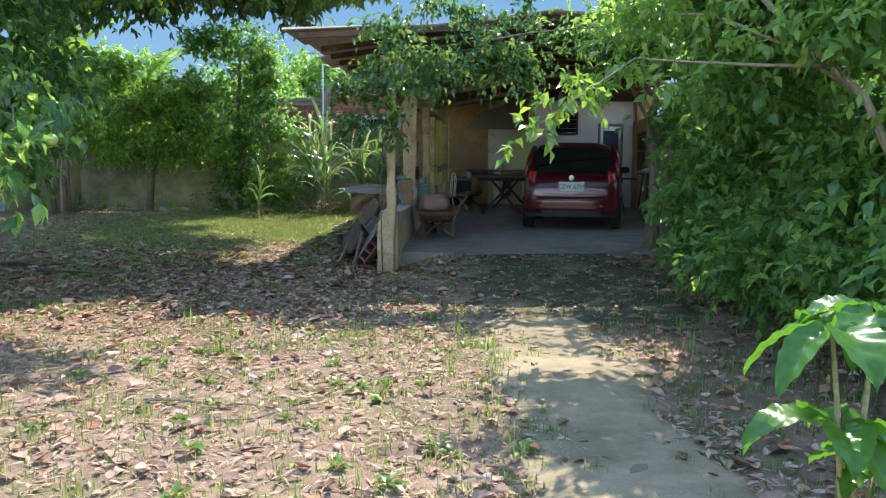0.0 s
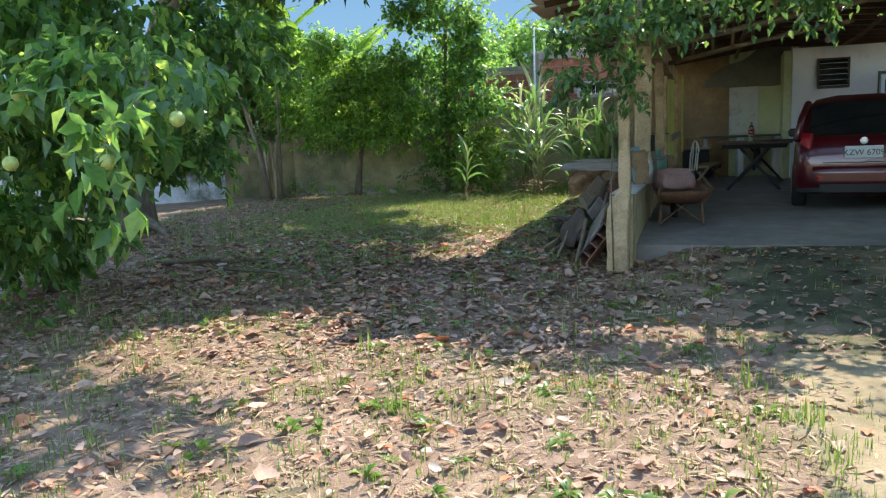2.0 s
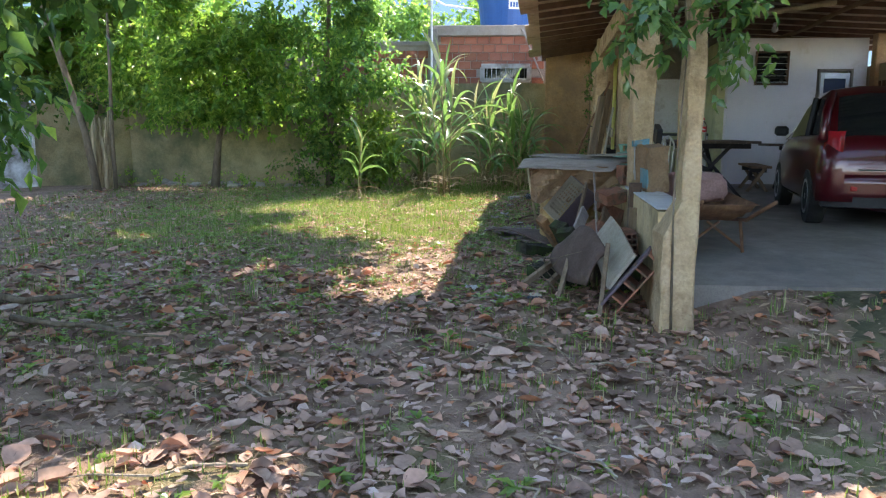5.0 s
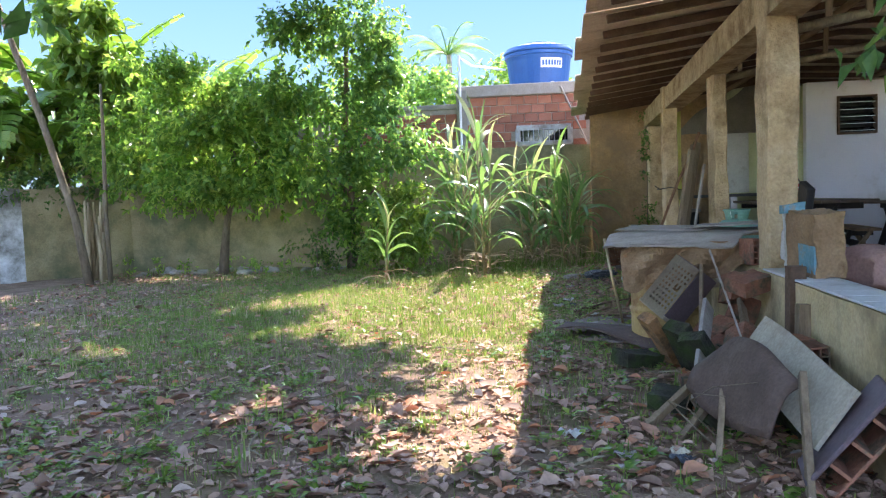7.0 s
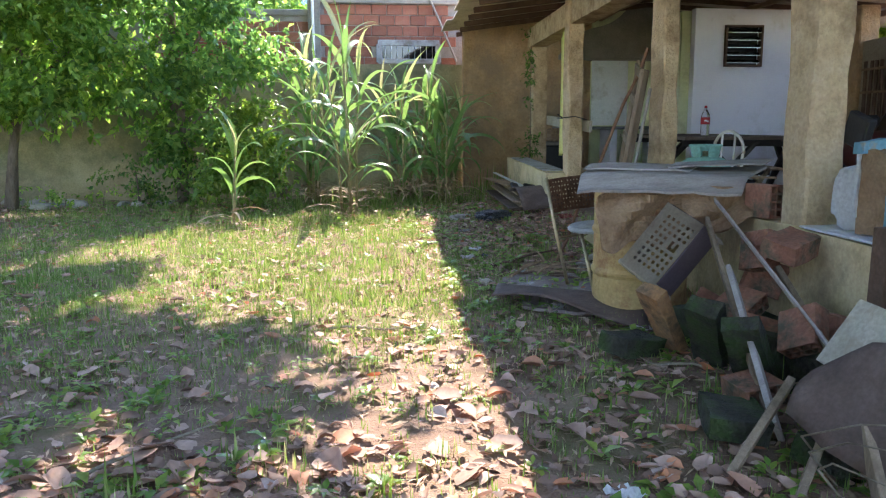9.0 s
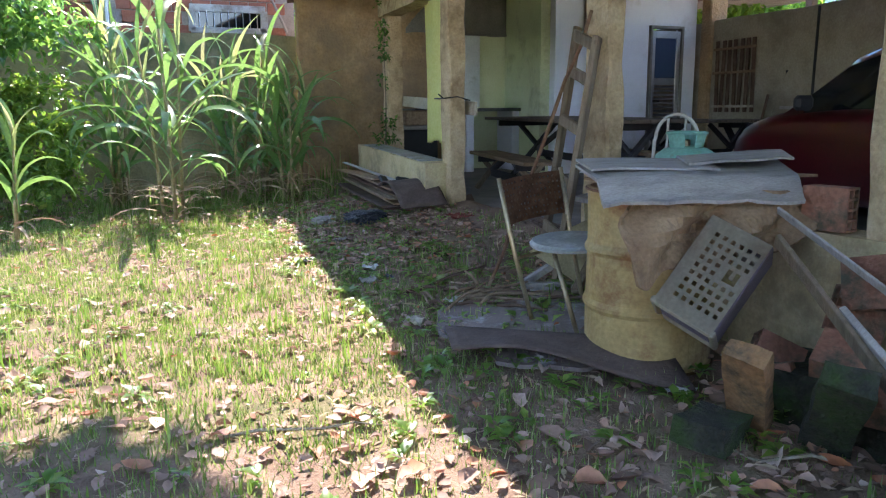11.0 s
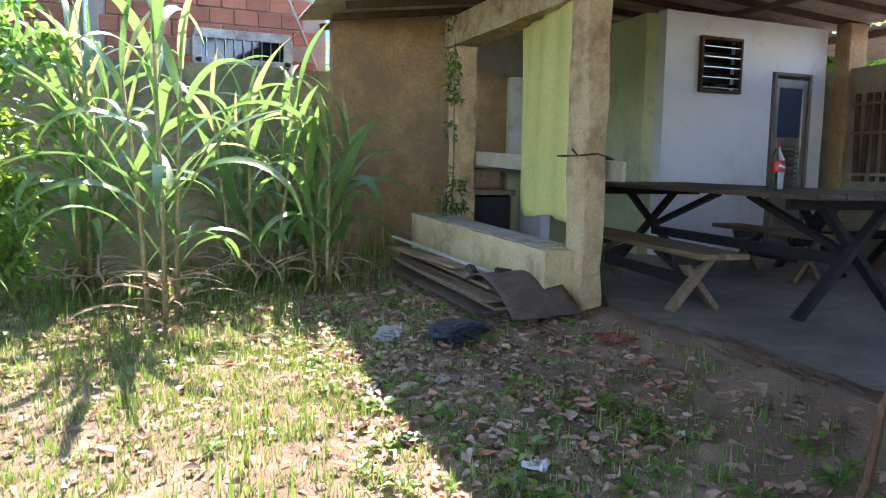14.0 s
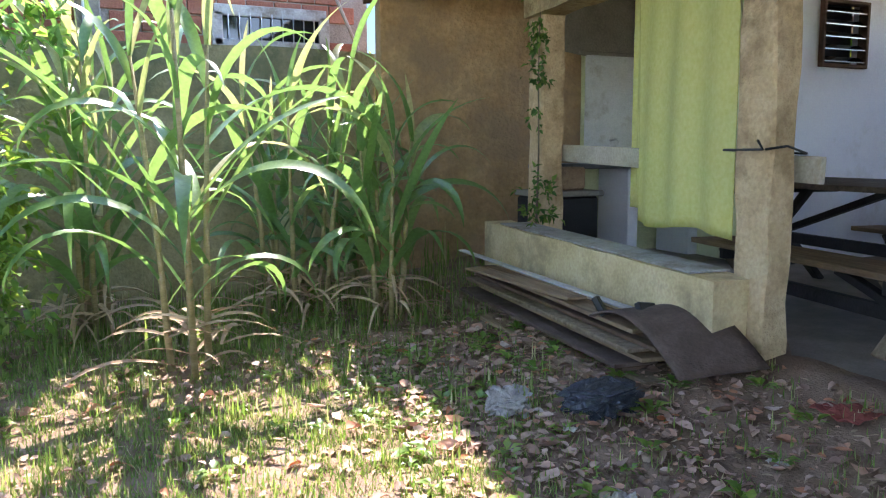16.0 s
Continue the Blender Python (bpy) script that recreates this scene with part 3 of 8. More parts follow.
def columns():
    cols = (("low", -0.645, 9.30, -0.15), ("", -0.52, 11.66, 0.0), ("", -0.32, 13.98, 0.05), ("", -0.275, 16.56, 0.1), ("", -0.05, 18.98, 0.3))
    for i, (k, x, y, z0) in enumerate(cols):
        bm = B()
        w, d, top = ((0.105, 0.20, 2.62), (0.20, 0.22, 2.62), (0.125, 0.27, 2.62), (0.175, 0.21, 2.62), (0.19, 0.22, 2.62))[i]
        lev = [z0 - 0.1 + (top - z0 + 0.1) * t / 14 for t in range(15)]
        rings = []
        for z in lev:
            rr = []
            for sx, sy in ((-1, -1), (1, -1), (1, 1), (-1, 1)):
                o = Vector((noise.noise(Vector((x * 9 + sx, y + sy, z * 3.1))), noise.noise(Vector((x * 5 + sx, y * 2 + sy, z * 2.7 + 9))), 0)) * 0.022
                g = 1.0
                if i == 0 and z < 0.66:
                    g = 1.6
                rr.append(bm.verts.new(Vector((x - 0.10 * (g - 1) + sx * w / 2 * (1 + 1.6 * (g - 1)), y + sy * d / 2 * g, z)) + o))
            rings.append(rr)
        for a, b in zip(rings, rings[1:]):
            for q in range(4):
                bm.faces.new((a[q], a[(q + 1) % 4], b[(q + 1) % 4], b[q]))
        bm.faces.new(rings[0][::-1])
        bm.faces.new(rings[-1])
        bmesh.ops.bevel(bm, geom=[e for e in bm.edges if abs((e.verts[0].co - e.verts[1].co).normalized().z) > 0.9], offset=0.014, segments=1, affect="EDGES")
        solo("column", bm, M_COLUMN, ("thick-footed rough cement column at the porch entrance", "rough cement column beside the low tiled wall", "crumbling cement column with a ladder leaning on it", "rough cement column beside the green curtain", "cement column overgrown with a creeper")[i], "column", group="porch columns", kind="structure")


columns()


def porch_beam():
    bm = B()

    def f(y):
        return sh(y) - 0.42
    n = 60
    rings = []
    for k in range(n + 1):
        y = 9.1 + (19.1 - 9.1) * k / n
        r = []
        for sx, z in ((-0.12, 2.34), (0.12, 2.34), (0.12, 2.60), (-0.12, 2.60)):
            o = 0.02 * noise.noise(Vector((y * 6, sx * 9, z * 5)))
            r.append(bm.verts.new((f(y) + sx + o, y, z + o)))
        rings.append(r)
    for a, b in zip(rings, rings[1:]):
        for q in range(4):
            bm.faces.new((a[q], a[(q + 1) % 4], b[(q + 1) % 4], b[q]))
    bm.faces.new(rings[0][::-1])
    bm.faces.new(rings[-1])
    solo("porch_beam", bm, M_BEAM, "rough rendered beam on top of the columns", "beam", kind="structure")


porch_beam()


def roof_z(u, y=20.0):
    """Height of the roof's underside, u metres to the right of the porch line, at y."""
    return float(np.interp(u, [-1.75, 0.0, 1.6, 5.2], [2.69, 2.88, 3.14, 2.95])) + 0.10 * max(0.0, (20.0 - y) / 11.0)


def roof():
    r = thing("porch_roof", "low corrugated fibre-cement roof on dark rafters over the porch", "roof", kind="structure")
    y0 = 8.95
    k = 0
    while y0 < 20.6:
        y1 = min(y0 + 1.06, 20.95)
        for ua, ub in ((-1.66, 1.7), (1.62, 4.4 if 14.6 < y0 < 16.4 else 5.0)):
            bm = B()
            nv = int((y1 - y0) / 0.0155)
            lift = 0.012 * (k % 2) + (0.02 if ua < 0 else 0.0)
            jut = 0.05 * math.sin(k * 2.3)

            def f(u, v):
                uu = ua + jut * (ua < 0) * (1 - u) + (ub - ua) * u
                s0 = min(y1 - 0.08, 8.95 + 0.42 * (uu + 1.66)) if k == 0 else y0
                y = s0 + (y1 + 0.04 - s0) * v
                return Vector((uu + sh(y), y, roof_z(uu, y) + 0.045 + lift + 0.014 * math.sin(2 * math.pi * (y / 0.0925)) + 0.012 * noise.noise(Vector((uu, y, 1)))))
            sheet(bm, f, 8, nv, 0.008)
            part("roof_sheet", bm, M_ROOF, r, smooth=False)
        y0, k = y1, k + 1
    # rafters across and poles along
    bm = B()
    beam_between(bm, (-1.5 + sh(9.1), 9.08, roof_z(-1.5, 9.1) - 0.02), (0.75 + sh(10), 10.0, roof_z(0.75, 10.0) - 0.02), 0.05, 0.07)
    part("rafter", bm, M_DARKWOOD, r)
    y = 10.1
    while y < 20.8:
        for ua, ub in ((-1.45, 1.6), (1.6, 4.35 if 14.6 < y < 17.2 else 4.9)):
            bm = B()
            beam_between(bm, (ua + sh(y), y, roof_z(ua, y) - 0.02), (ub + sh(y), y, roof_z(ub, y) - 0.02), 0.05, 0.07)
            part("rafter", bm, M_DARKWOOD, r)
        y += 0.62
    for u in (0.9, 3.0):
        bm = B()
        tube(bm, [(u + sh(q), q, roof_z(u, q) - 0.10 + 0.02 * math.sin(q * 2)) for q in np.linspace(9.0, 20.3, 14)], 0.038, 7)
        part("pole", bm, M_WOOD, r, smooth=True)
    # cross pole with short hangers over the porch opening
    for q in (12.6, 15.0):
        bm = B()
        tube(bm, [(-0.3 + sh(q), q, 2.42), (1.2, q + 0.15, 2.70), (2.6, q + 0.3, 2.93)], 0.04, 7)
        part("pole", bm, M_PALEBARK, r, smooth=True)
        for k in range(4):
            bm = B()
            x = 0.2 + k * 0.3
            beam_between(bm, (x, q + 0.06, 2.50 + 0.06 * k), (x + 0.02, q + 0.06, roof_z(x, q)), 0.05, 0.03, up=(0, 1, 0))
            part("batten", bm, M_WOODX, r)


roof()


def low_walls():
    # tiled wall near the entrance
    bm = B()
    n = 18
    rings = []
    for k in range(n + 1):
        y = 9.40 + (13.28 - 9.40) * k / n
        c = -0.47 + sh(y)
        r = []
        for sx, z in ((-0.11, -0.2), (0.11, -0.2), (0.11, 0.69), (-0.11, 0.69)):
            o = 0.012 * noise.noise(Vector((y * 4, sx * 30, z * 6)))
            r.append(bm.verts.new((c + sx + o, y, z + (o if z > 0 else 0))))
        rings.append(r)
    for a, b in zip(rings, rings[1:]):
        for q in range(4):
            bm.faces.new((a[q], a[(q + 1) % 4], b[(q + 1) % 4], b[q]))
    bm.faces.new(rings[0][::-1])
    bm.faces.new(rings[-1])
    w1 = solo("low_wall", bm, M_LOWWALL, "cream plastered low wall topped with white tiles", "low wall", kind="structure")
    for k in range(10):
        y = 9.55 + 0.205 * k
        bm = B()
        box(bm, (-0.46 + sh(y), y, 0.703), (0.25, 0.2, 0.012), (0, 0, -3.3), bevel=0.003)
        part("tile", bm, M_TILE, w1)
    # wall between the curtain column and the end wall
    bm = B()
    rings = []
    for k in range(n + 1):
        y = 16.55 + (19.25 - 16.55) * k / n
        c = -0.46 + 0.13 * (y - 16.55) / 2.7
        r = []
        zt = 0.675 + 0.075 * k / n
        for sx, z in ((-0.12, 0.0), (0.12, 0.0), (0.12, zt), (-0.12, zt)):
            o = 0.014 * noise.noise(Vector((y * 4, sx * 30, z * 6 + 5)))
            r.append(bm.verts.new((c + sx + o, y, z + (o if z > 0.1 else 0))))
        rings.append(r)
    for a, b in zip(rings, rings[1:]):
        for q in range(4):
            bm.faces.new((a[q], a[(q + 1) % 4], b[(q + 1) % 4], b[q]))
    bm.faces.new(rings[0][::-1])
    bm.faces.new(rings[-1])
    w2 = solo("low_wall", bm, M_LOWWALL, "cream plastered low wall with chipped edge beside the curtain", "low wall", kind="structure")
    for k in range(9):
        y = 16.85 + 0.25 * k
        bm = B()
        box(bm, (-0.445 + 0.13 * (y - 16.55) / 2.7, y, 0.687 + 0.075 * (y - 16.55) / 2.7), (0.25, 0.245, 0.012), (1.6, 0, -3.0), bevel=0.003)
        part("tile", bm, M_DUSTTILE, w2)


low_walls()


def louvre_window():
    w = thing("window_1", "small louvred window with dark slats in the white wall", "window", kind="structure", loc=(3.035, 18.88, 2.37))
    bm = B()
    for c, s in (((0, 0, 0.285), (0.59, 0.1, 0.03)), ((0, 0, -0.285), (0.59, 0.1, 0.03)), ((-0.28, 0, 0), (0.03, 0.1, 0.54)), ((0.28, 0, 0), (0.03, 0.1, 0.54))):
        box(bm, c, s, bevel=0.004)
    part("window_frame", bm, M_DARKWOOD, w)
    for k in range(5):
        bm = B()
        box(bm, (0, 0.0, -0.22 + 0.11 * k), (0.53, 0.075, 0.006), (38, 0, 0))
        part("slat", bm, M_CARGLASS, w)
        bm = B()
        box(bm, (0, -0.03, -0.245 + 0.11 * k), (0.53, 0.008, 0.008))
        part("slat_rim", bm, M_METAL, w)
    # Black panel stands in for the unlit room behind the slats.
    bm = B()
    box(bm, (0, 0.2, 0), (0.7, 0.02, 0.7))
    part("room_shade_panel", bm, M_BLACKPL, w)


louvre_window()


def room_door():
    d = thing("door_1", "closed grey metal door with blue glass and louvred lower panel", "door", kind="structure", loc=(4.16, 18.90, 0.285))
    bm = B()
    for c, s in (((-0.28, 0, 1.035), (0.04, 0.1, 2.07)), ((0.28, 0, 1.035), (0.04, 0.1, 2.07)), ((0, 0, 2.05), (0.52, 0.1, 0.04))):
        box(bm, c, s, bevel=0.004)
    part("door_frame", bm, M_GREYCEM, d)
    bm = B()
    for c, s in (((-0.225, 0, 1.0), (0.07, 0.04, 2.0)), ((0.225, 0, 1.0), (0.07, 0.04, 2.0)), ((0, 0, 1.95), (0.38, 0.04, 0.1)), ((0, 0, 1.28), (0.38, 0.04, 0.1)), ((0, 0, 0.35), (0.38, 0.04, 0.7))):
        box(bm, c, s, bevel=0.004)
    part("door_leaf", bm, M_METAL, d)
    bm = B()
    box(bm, (0, 0.0, 1.615), (0.38, 0.008, 0.57))
    part("pane", bm, M_DOORGLASS, d)
    for k in range(9):
        bm = B()
        box(bm, (0, 0, 0.74 + k * 0.058), (0.38, 0.04, 0.006), (40, 0, 0))
        part("slat", bm, M_METAL, d)
    bm = B()
    tube(bm, [(-0.21, -0.03, 1.0), (-0.21, -0.06, 1.0), (-0.12, -0.06, 1.0)], 0.01, 6)
    part("door_handle", bm, M_BLACKPL, d)


room_door()


def corner_pier():
    bm = B()
    box(bm, (4.87, 18.7, 1.55), (0.32, 0.2, 2.8), bevel=0.02)
    solo("column", bm, M_OCHRE, "plastered pier at the corner of the small room", "column", kind="structure")


corner_pier()


# ---- neighbour's house behind ----
M_DULLFRAME = mat("dull_white_frame", [(0.34, 0.34, 0.33), (0.46, 0.46, 0.45)], 9.0, 0.8, 0.2, stain=(0.2, 0.17, 0.14), stain_scale=4, stain_at=0.55)


def neighbour():
    h = thing("neighbour_house", "unfinished hollow-brick house behind the boundary wall", "house", loc=(0, 0, 0))
    bm = B()
    box(bm, (-2.05, 21.25, 1.5), (2.5, 0.14, 3.66))
    part("wall", bm, M_MORTAR, h)
    bm = B()
    box(bm, (-4.6, 21.27, 1.4), (2.6, 0.14, 3.3))
    part("wall", bm, M_MORTAR, h)
    bm = B()
    box(bm, (-5.2, 21.27, 3.10), (4.4, 0.22, 0.10), bevel=0.01)
    part("coping", bm, M_GREYCEM, h)
    bm = B()
    box(bm, (-2.05, 21.22, 3.36), (2.7, 0.26, 0.22), bevel=0.015)
    part("concrete_band", bm, M_MORTAR, h)
    bm = B()
    box(bm, (-3.32, 21.2, 2.2), (0.2, 0.26, 2.4), bevel=0.01)
    part("concrete_post", bm, M_GREYCEM, h)
    bm = B()
    box(bm, (-2.05, 24.3, 3.40), (2.5, 6.0, 0.12))
    part("roof", bm, M_MORTAR, h)
    bm = B()
    box(bm, (-6.9, 21.27, 1.4), (1.8, 0.14, 3.2))
    part("wall", bm, M_GREYCEM, h)
    w = B()
    for c, s in (((-1.75, 21.15, 2.32), (1.05, 0.06, 0.08)), ((-1.75, 21.15, 2.62), (1.05, 0.06, 0.10)), ((-2.25, 21.15, 2.45), (0.1, 0.06, 0.3)), ((-1.25, 21.15, 2.45), (0.1, 0.06, 0.3))):
        box(w, c, s, bevel=0.005)
    wf = part("window", w, M_DULLFRAME, h, "dull white barred window")
    bm = B()
    box(bm, (-1.75, 21.165, 2.47), (0.9, 0.02, 0.22))
    part("pane", bm, M_CARGLASS, wf)
    for k in range(9):
        bm = B()
        tube(bm, [(-2.15 + k * 0.1, 21.12, 2.34), (-2.15 + k * 0.1, 21.12, 2.6)], 0.006, 5)
        part("bar", bm, M_METAL, wf)
    # exposed bricks
    rng = random.Random(4)
    me = None
    for row in range(6):
        for k in range(9):
            x = -3.16 + (k + (row % 2) * 0.5) * 0.262
            z = 2.30 + row * 0.172
            if x > -0.98 or (-2.35 < x < -1.15 and row < 2):
                continue
            if me is None:
                bm = B()
                box(bm, (0, 0, 0), (0.25, 0.03, 0.158), bevel=0.006)
                ob = part("brick", bm, M_BRICK, h)
                me = ob.data
            else:
                ob = new("brick", me)
                ob.parent = h
            ob.location = (x, 21.172 + rng.uniform(-0.004, 0.004), z)
    for row in range(4):
        for k in range(9):
            x = -5.75 + (k + (row % 2) * 0.5) * 0.262
            if x > -3.5:
                continue
            ob = new("brick", me)
            ob.parent = h
            ob.location = (x, 21.192 + rng.uniform(-0.004, 0.004), 2.36 + row * 0.172)


neighbour()


def water_tank():
    t = thing("water_tank", "large blue plastic water tank with white label on the neighbour's roof", "water tank", loc=(-1.72, 24.4, 3.462))
    t.scale = (1.0, 1.0, 1.28)
    bm = B()
    lathe(bm, [(0.60, 0), (0.63, 0.02), (0.68, 0.35), (0.74, 0.75), (0.76, 0.82), (0.79, 0.83), (0.79, 0.89), (0.76, 0.90)], 32)
    part("body", bm, M_BLUE, t, smooth=False)
    bm = B()
    lathe(bm, [(0.80, 0.90), (0.81, 0.93), (0.76, 0.99), (0.45, 1.06), (0.30, 1.07), (0.28, 1.10), (0.1, 1.11)], 32)
    part("lid", bm, M_BLUE, t)
    bm = B()
    R = 0.752

    def f(u, v):
        a = radians(-88 + 42 * u)
        r = 0.715 + 0.022 * v + 0.006
        return Vector((r * math.cos(a) , r * math.sin(a), 0.58 + 0.17 * v))
    sheet(bm, f, 10, 1, 0.003)
    lb = part("label_plate", bm, M_LABEL, t, "white printed label")
    for k in range(7):
        bm = B()
        def g(u, v, k=k):
            a = radians(-86 + 38 * (k + 0.15 + 0.7 * u) / 7)
            r = 0.715 + 0.022 * (0.25 + 0.5 * v) + 0.011
            return Vector((r * math.cos(a), r * math.sin(a), 0.62 + 0.09 * v))
        sheet(bm, g, 2, 1, 0.002)
        part("lettering_bar", bm, M_BLUE, lb)
    p = thing("water_pipe", "white plastic pipe running from the tank down the wall", "pipe", loc=(0, 0, 0))
    bm = B()
    tube(bm, [(-2.5, 24.2, 4.28), (-3.2, 23.0, 4.2), (-3.34, 22.0, 4.15), (-3.34, 21.05, 4.05), (-3.34, 21.03, 2.2)], 0.025, 7)
    part("pipe", bm, M_LABEL, p)
    bm = B()
    tube(bm, [(-1.75, 23.6, 3.75), (-1.55, 21.3, 3.5), (-1.4, 21.05, 3.35), (-0.95, 21.0, 2.3)], 0.018, 6)
    part("pipe", bm, M_GREYSHEET, p)


water_tank()


# ---- trees and plants ----
M_LEAF_A2 = leaf_mat("deep_green_leaf", [(0.0, (0.06, 0.135, 0.04)), (0.6, (0.105, 0.21, 0.055)), (1.0, (0.20, 0.31, 0.08))], 0.5, 0.25, 2.6)
tree("tree", "leafy light green tree against the back wall", "tree", (-7.6, 19.4, 0.05),
     [(-7.6, 19.4, 0), (-7.5, 19.4, 0.9), (-7.3, 19.3, 1.7), (-7.2, 19.3, 2.8)],
     [((-7.4, 19.4, 1.2), (-8.8, 19.0, 2.2), 0.04), ((-7.3, 19.3, 1.6), (-6.2, 19.0, 2.5), 0.04), ((-7.2, 19.3, 2.0), (-7.9, 19.2, 3.3), 0.03)],
     [(-8.7, 19.2, 2.1, 1.0, 0.8, 0.75), (-7.2, 19.1, 2.5, 1.3, 0.9, 1.0), (-7.9, 19.2, 3.1, 0.95, 0.8, 0.75), (-6.4, 18.9, 2.0, 0.95, 0.8, 0.8), (-7.6, 18.8, 1.65, 1.0, 0.6, 0.45), (-9.2, 19.3, 2.7, 0.9, 0.7, 0.7), (-6.6, 19.0, 3.1, 0.9, 0.7, 0.7), (-8.5, 19.0, 3.6, 0.7, 0.6, 0.5)],
     M_LEAF_A, M_BARK, 11, density=460, per=8, size=0.125)
tree("tree", "tall dark green tree against the back wall", "tree", (-5.3, 19.7, 0.08),
     [(-5.3, 19.7, 0), (-5.25, 19.7, 1.2), (-5.3, 19.6, 2.4), (-5.2, 19.6, 4.2)],
     [((-5.3, 19.7, 1.4), (-6.2, 19.4, 2.6), 0.04), ((-5.3, 19.6, 2.2), (-4.5, 19.4, 3.2), 0.035), ((-5.25, 19.6, 1.0), (-4.5, 19.5, 1.7), 0.03)],
     [(-5.4, 19.5, 3.2, 1.25, 0.9, 0.9), (-5.2, 19.6, 4.3, 0.95, 0.8, 0.8), (-4.6, 19.4, 2.3, 0.95, 0.75, 0.8), (-5.7, 19.3, 1.9, 1.0, 0.7, 0.8), (-4.6, 19.6, 3.6, 0.7, 0.6, 0.5), (-5.0, 19.5, 1.1, 0.8, 0.6, 0.6), (-6.0, 19.6, 4.5, 0.7, 0.6, 0.5)],
     M_LEAF_A2, M_BARK, 12, density=400, per=8, size=0.125)
tree("shrub", "fresh green shrub beside the sugar cane", "shrub", (-4.2, 19.2, 0.08),
     [(-4.2, 19.2, 0), (-4.2, 19.2, 0.4), (-4.15, 19.2, 0.9)],
     [((-4.2, 19.2, 0.3), (-4.6, 19.0, 0.9), 0.015), ((-4.2, 19.2, 0.4), (-3.8, 19.0, 1.1), 0.015)],
     [(-4.25, 18.9, 1.1, 0.65, 0.5, 0.7), (-4.0, 18.7, 0.6, 0.55, 0.4, 0.4), (-4.6, 18.8, 0.6, 0.45, 0.4, 0.4)],
     M_LEAF_C, M_BARK, 13, density=760, per=7, size=0.095, r0=0.025)
tree("shrub", "dark leafy shrub at the foot of the back wall", "shrub", (-5.9, 19.6, 0.08),
     [(-5.9, 19.6, 0), (-5.9, 19.6, 0.3), (-5.9, 19.5, 0.6)], [],
     [(-5.8, 19.5, 0.45, 0.6, 0.4, 0.4), (-4.9, 19.5, 0.5, 0.6, 0.4, 0.45)], M_LEAF_B, M_BARK, 14, density=420, per=7, size=0.07, r0=0.02)

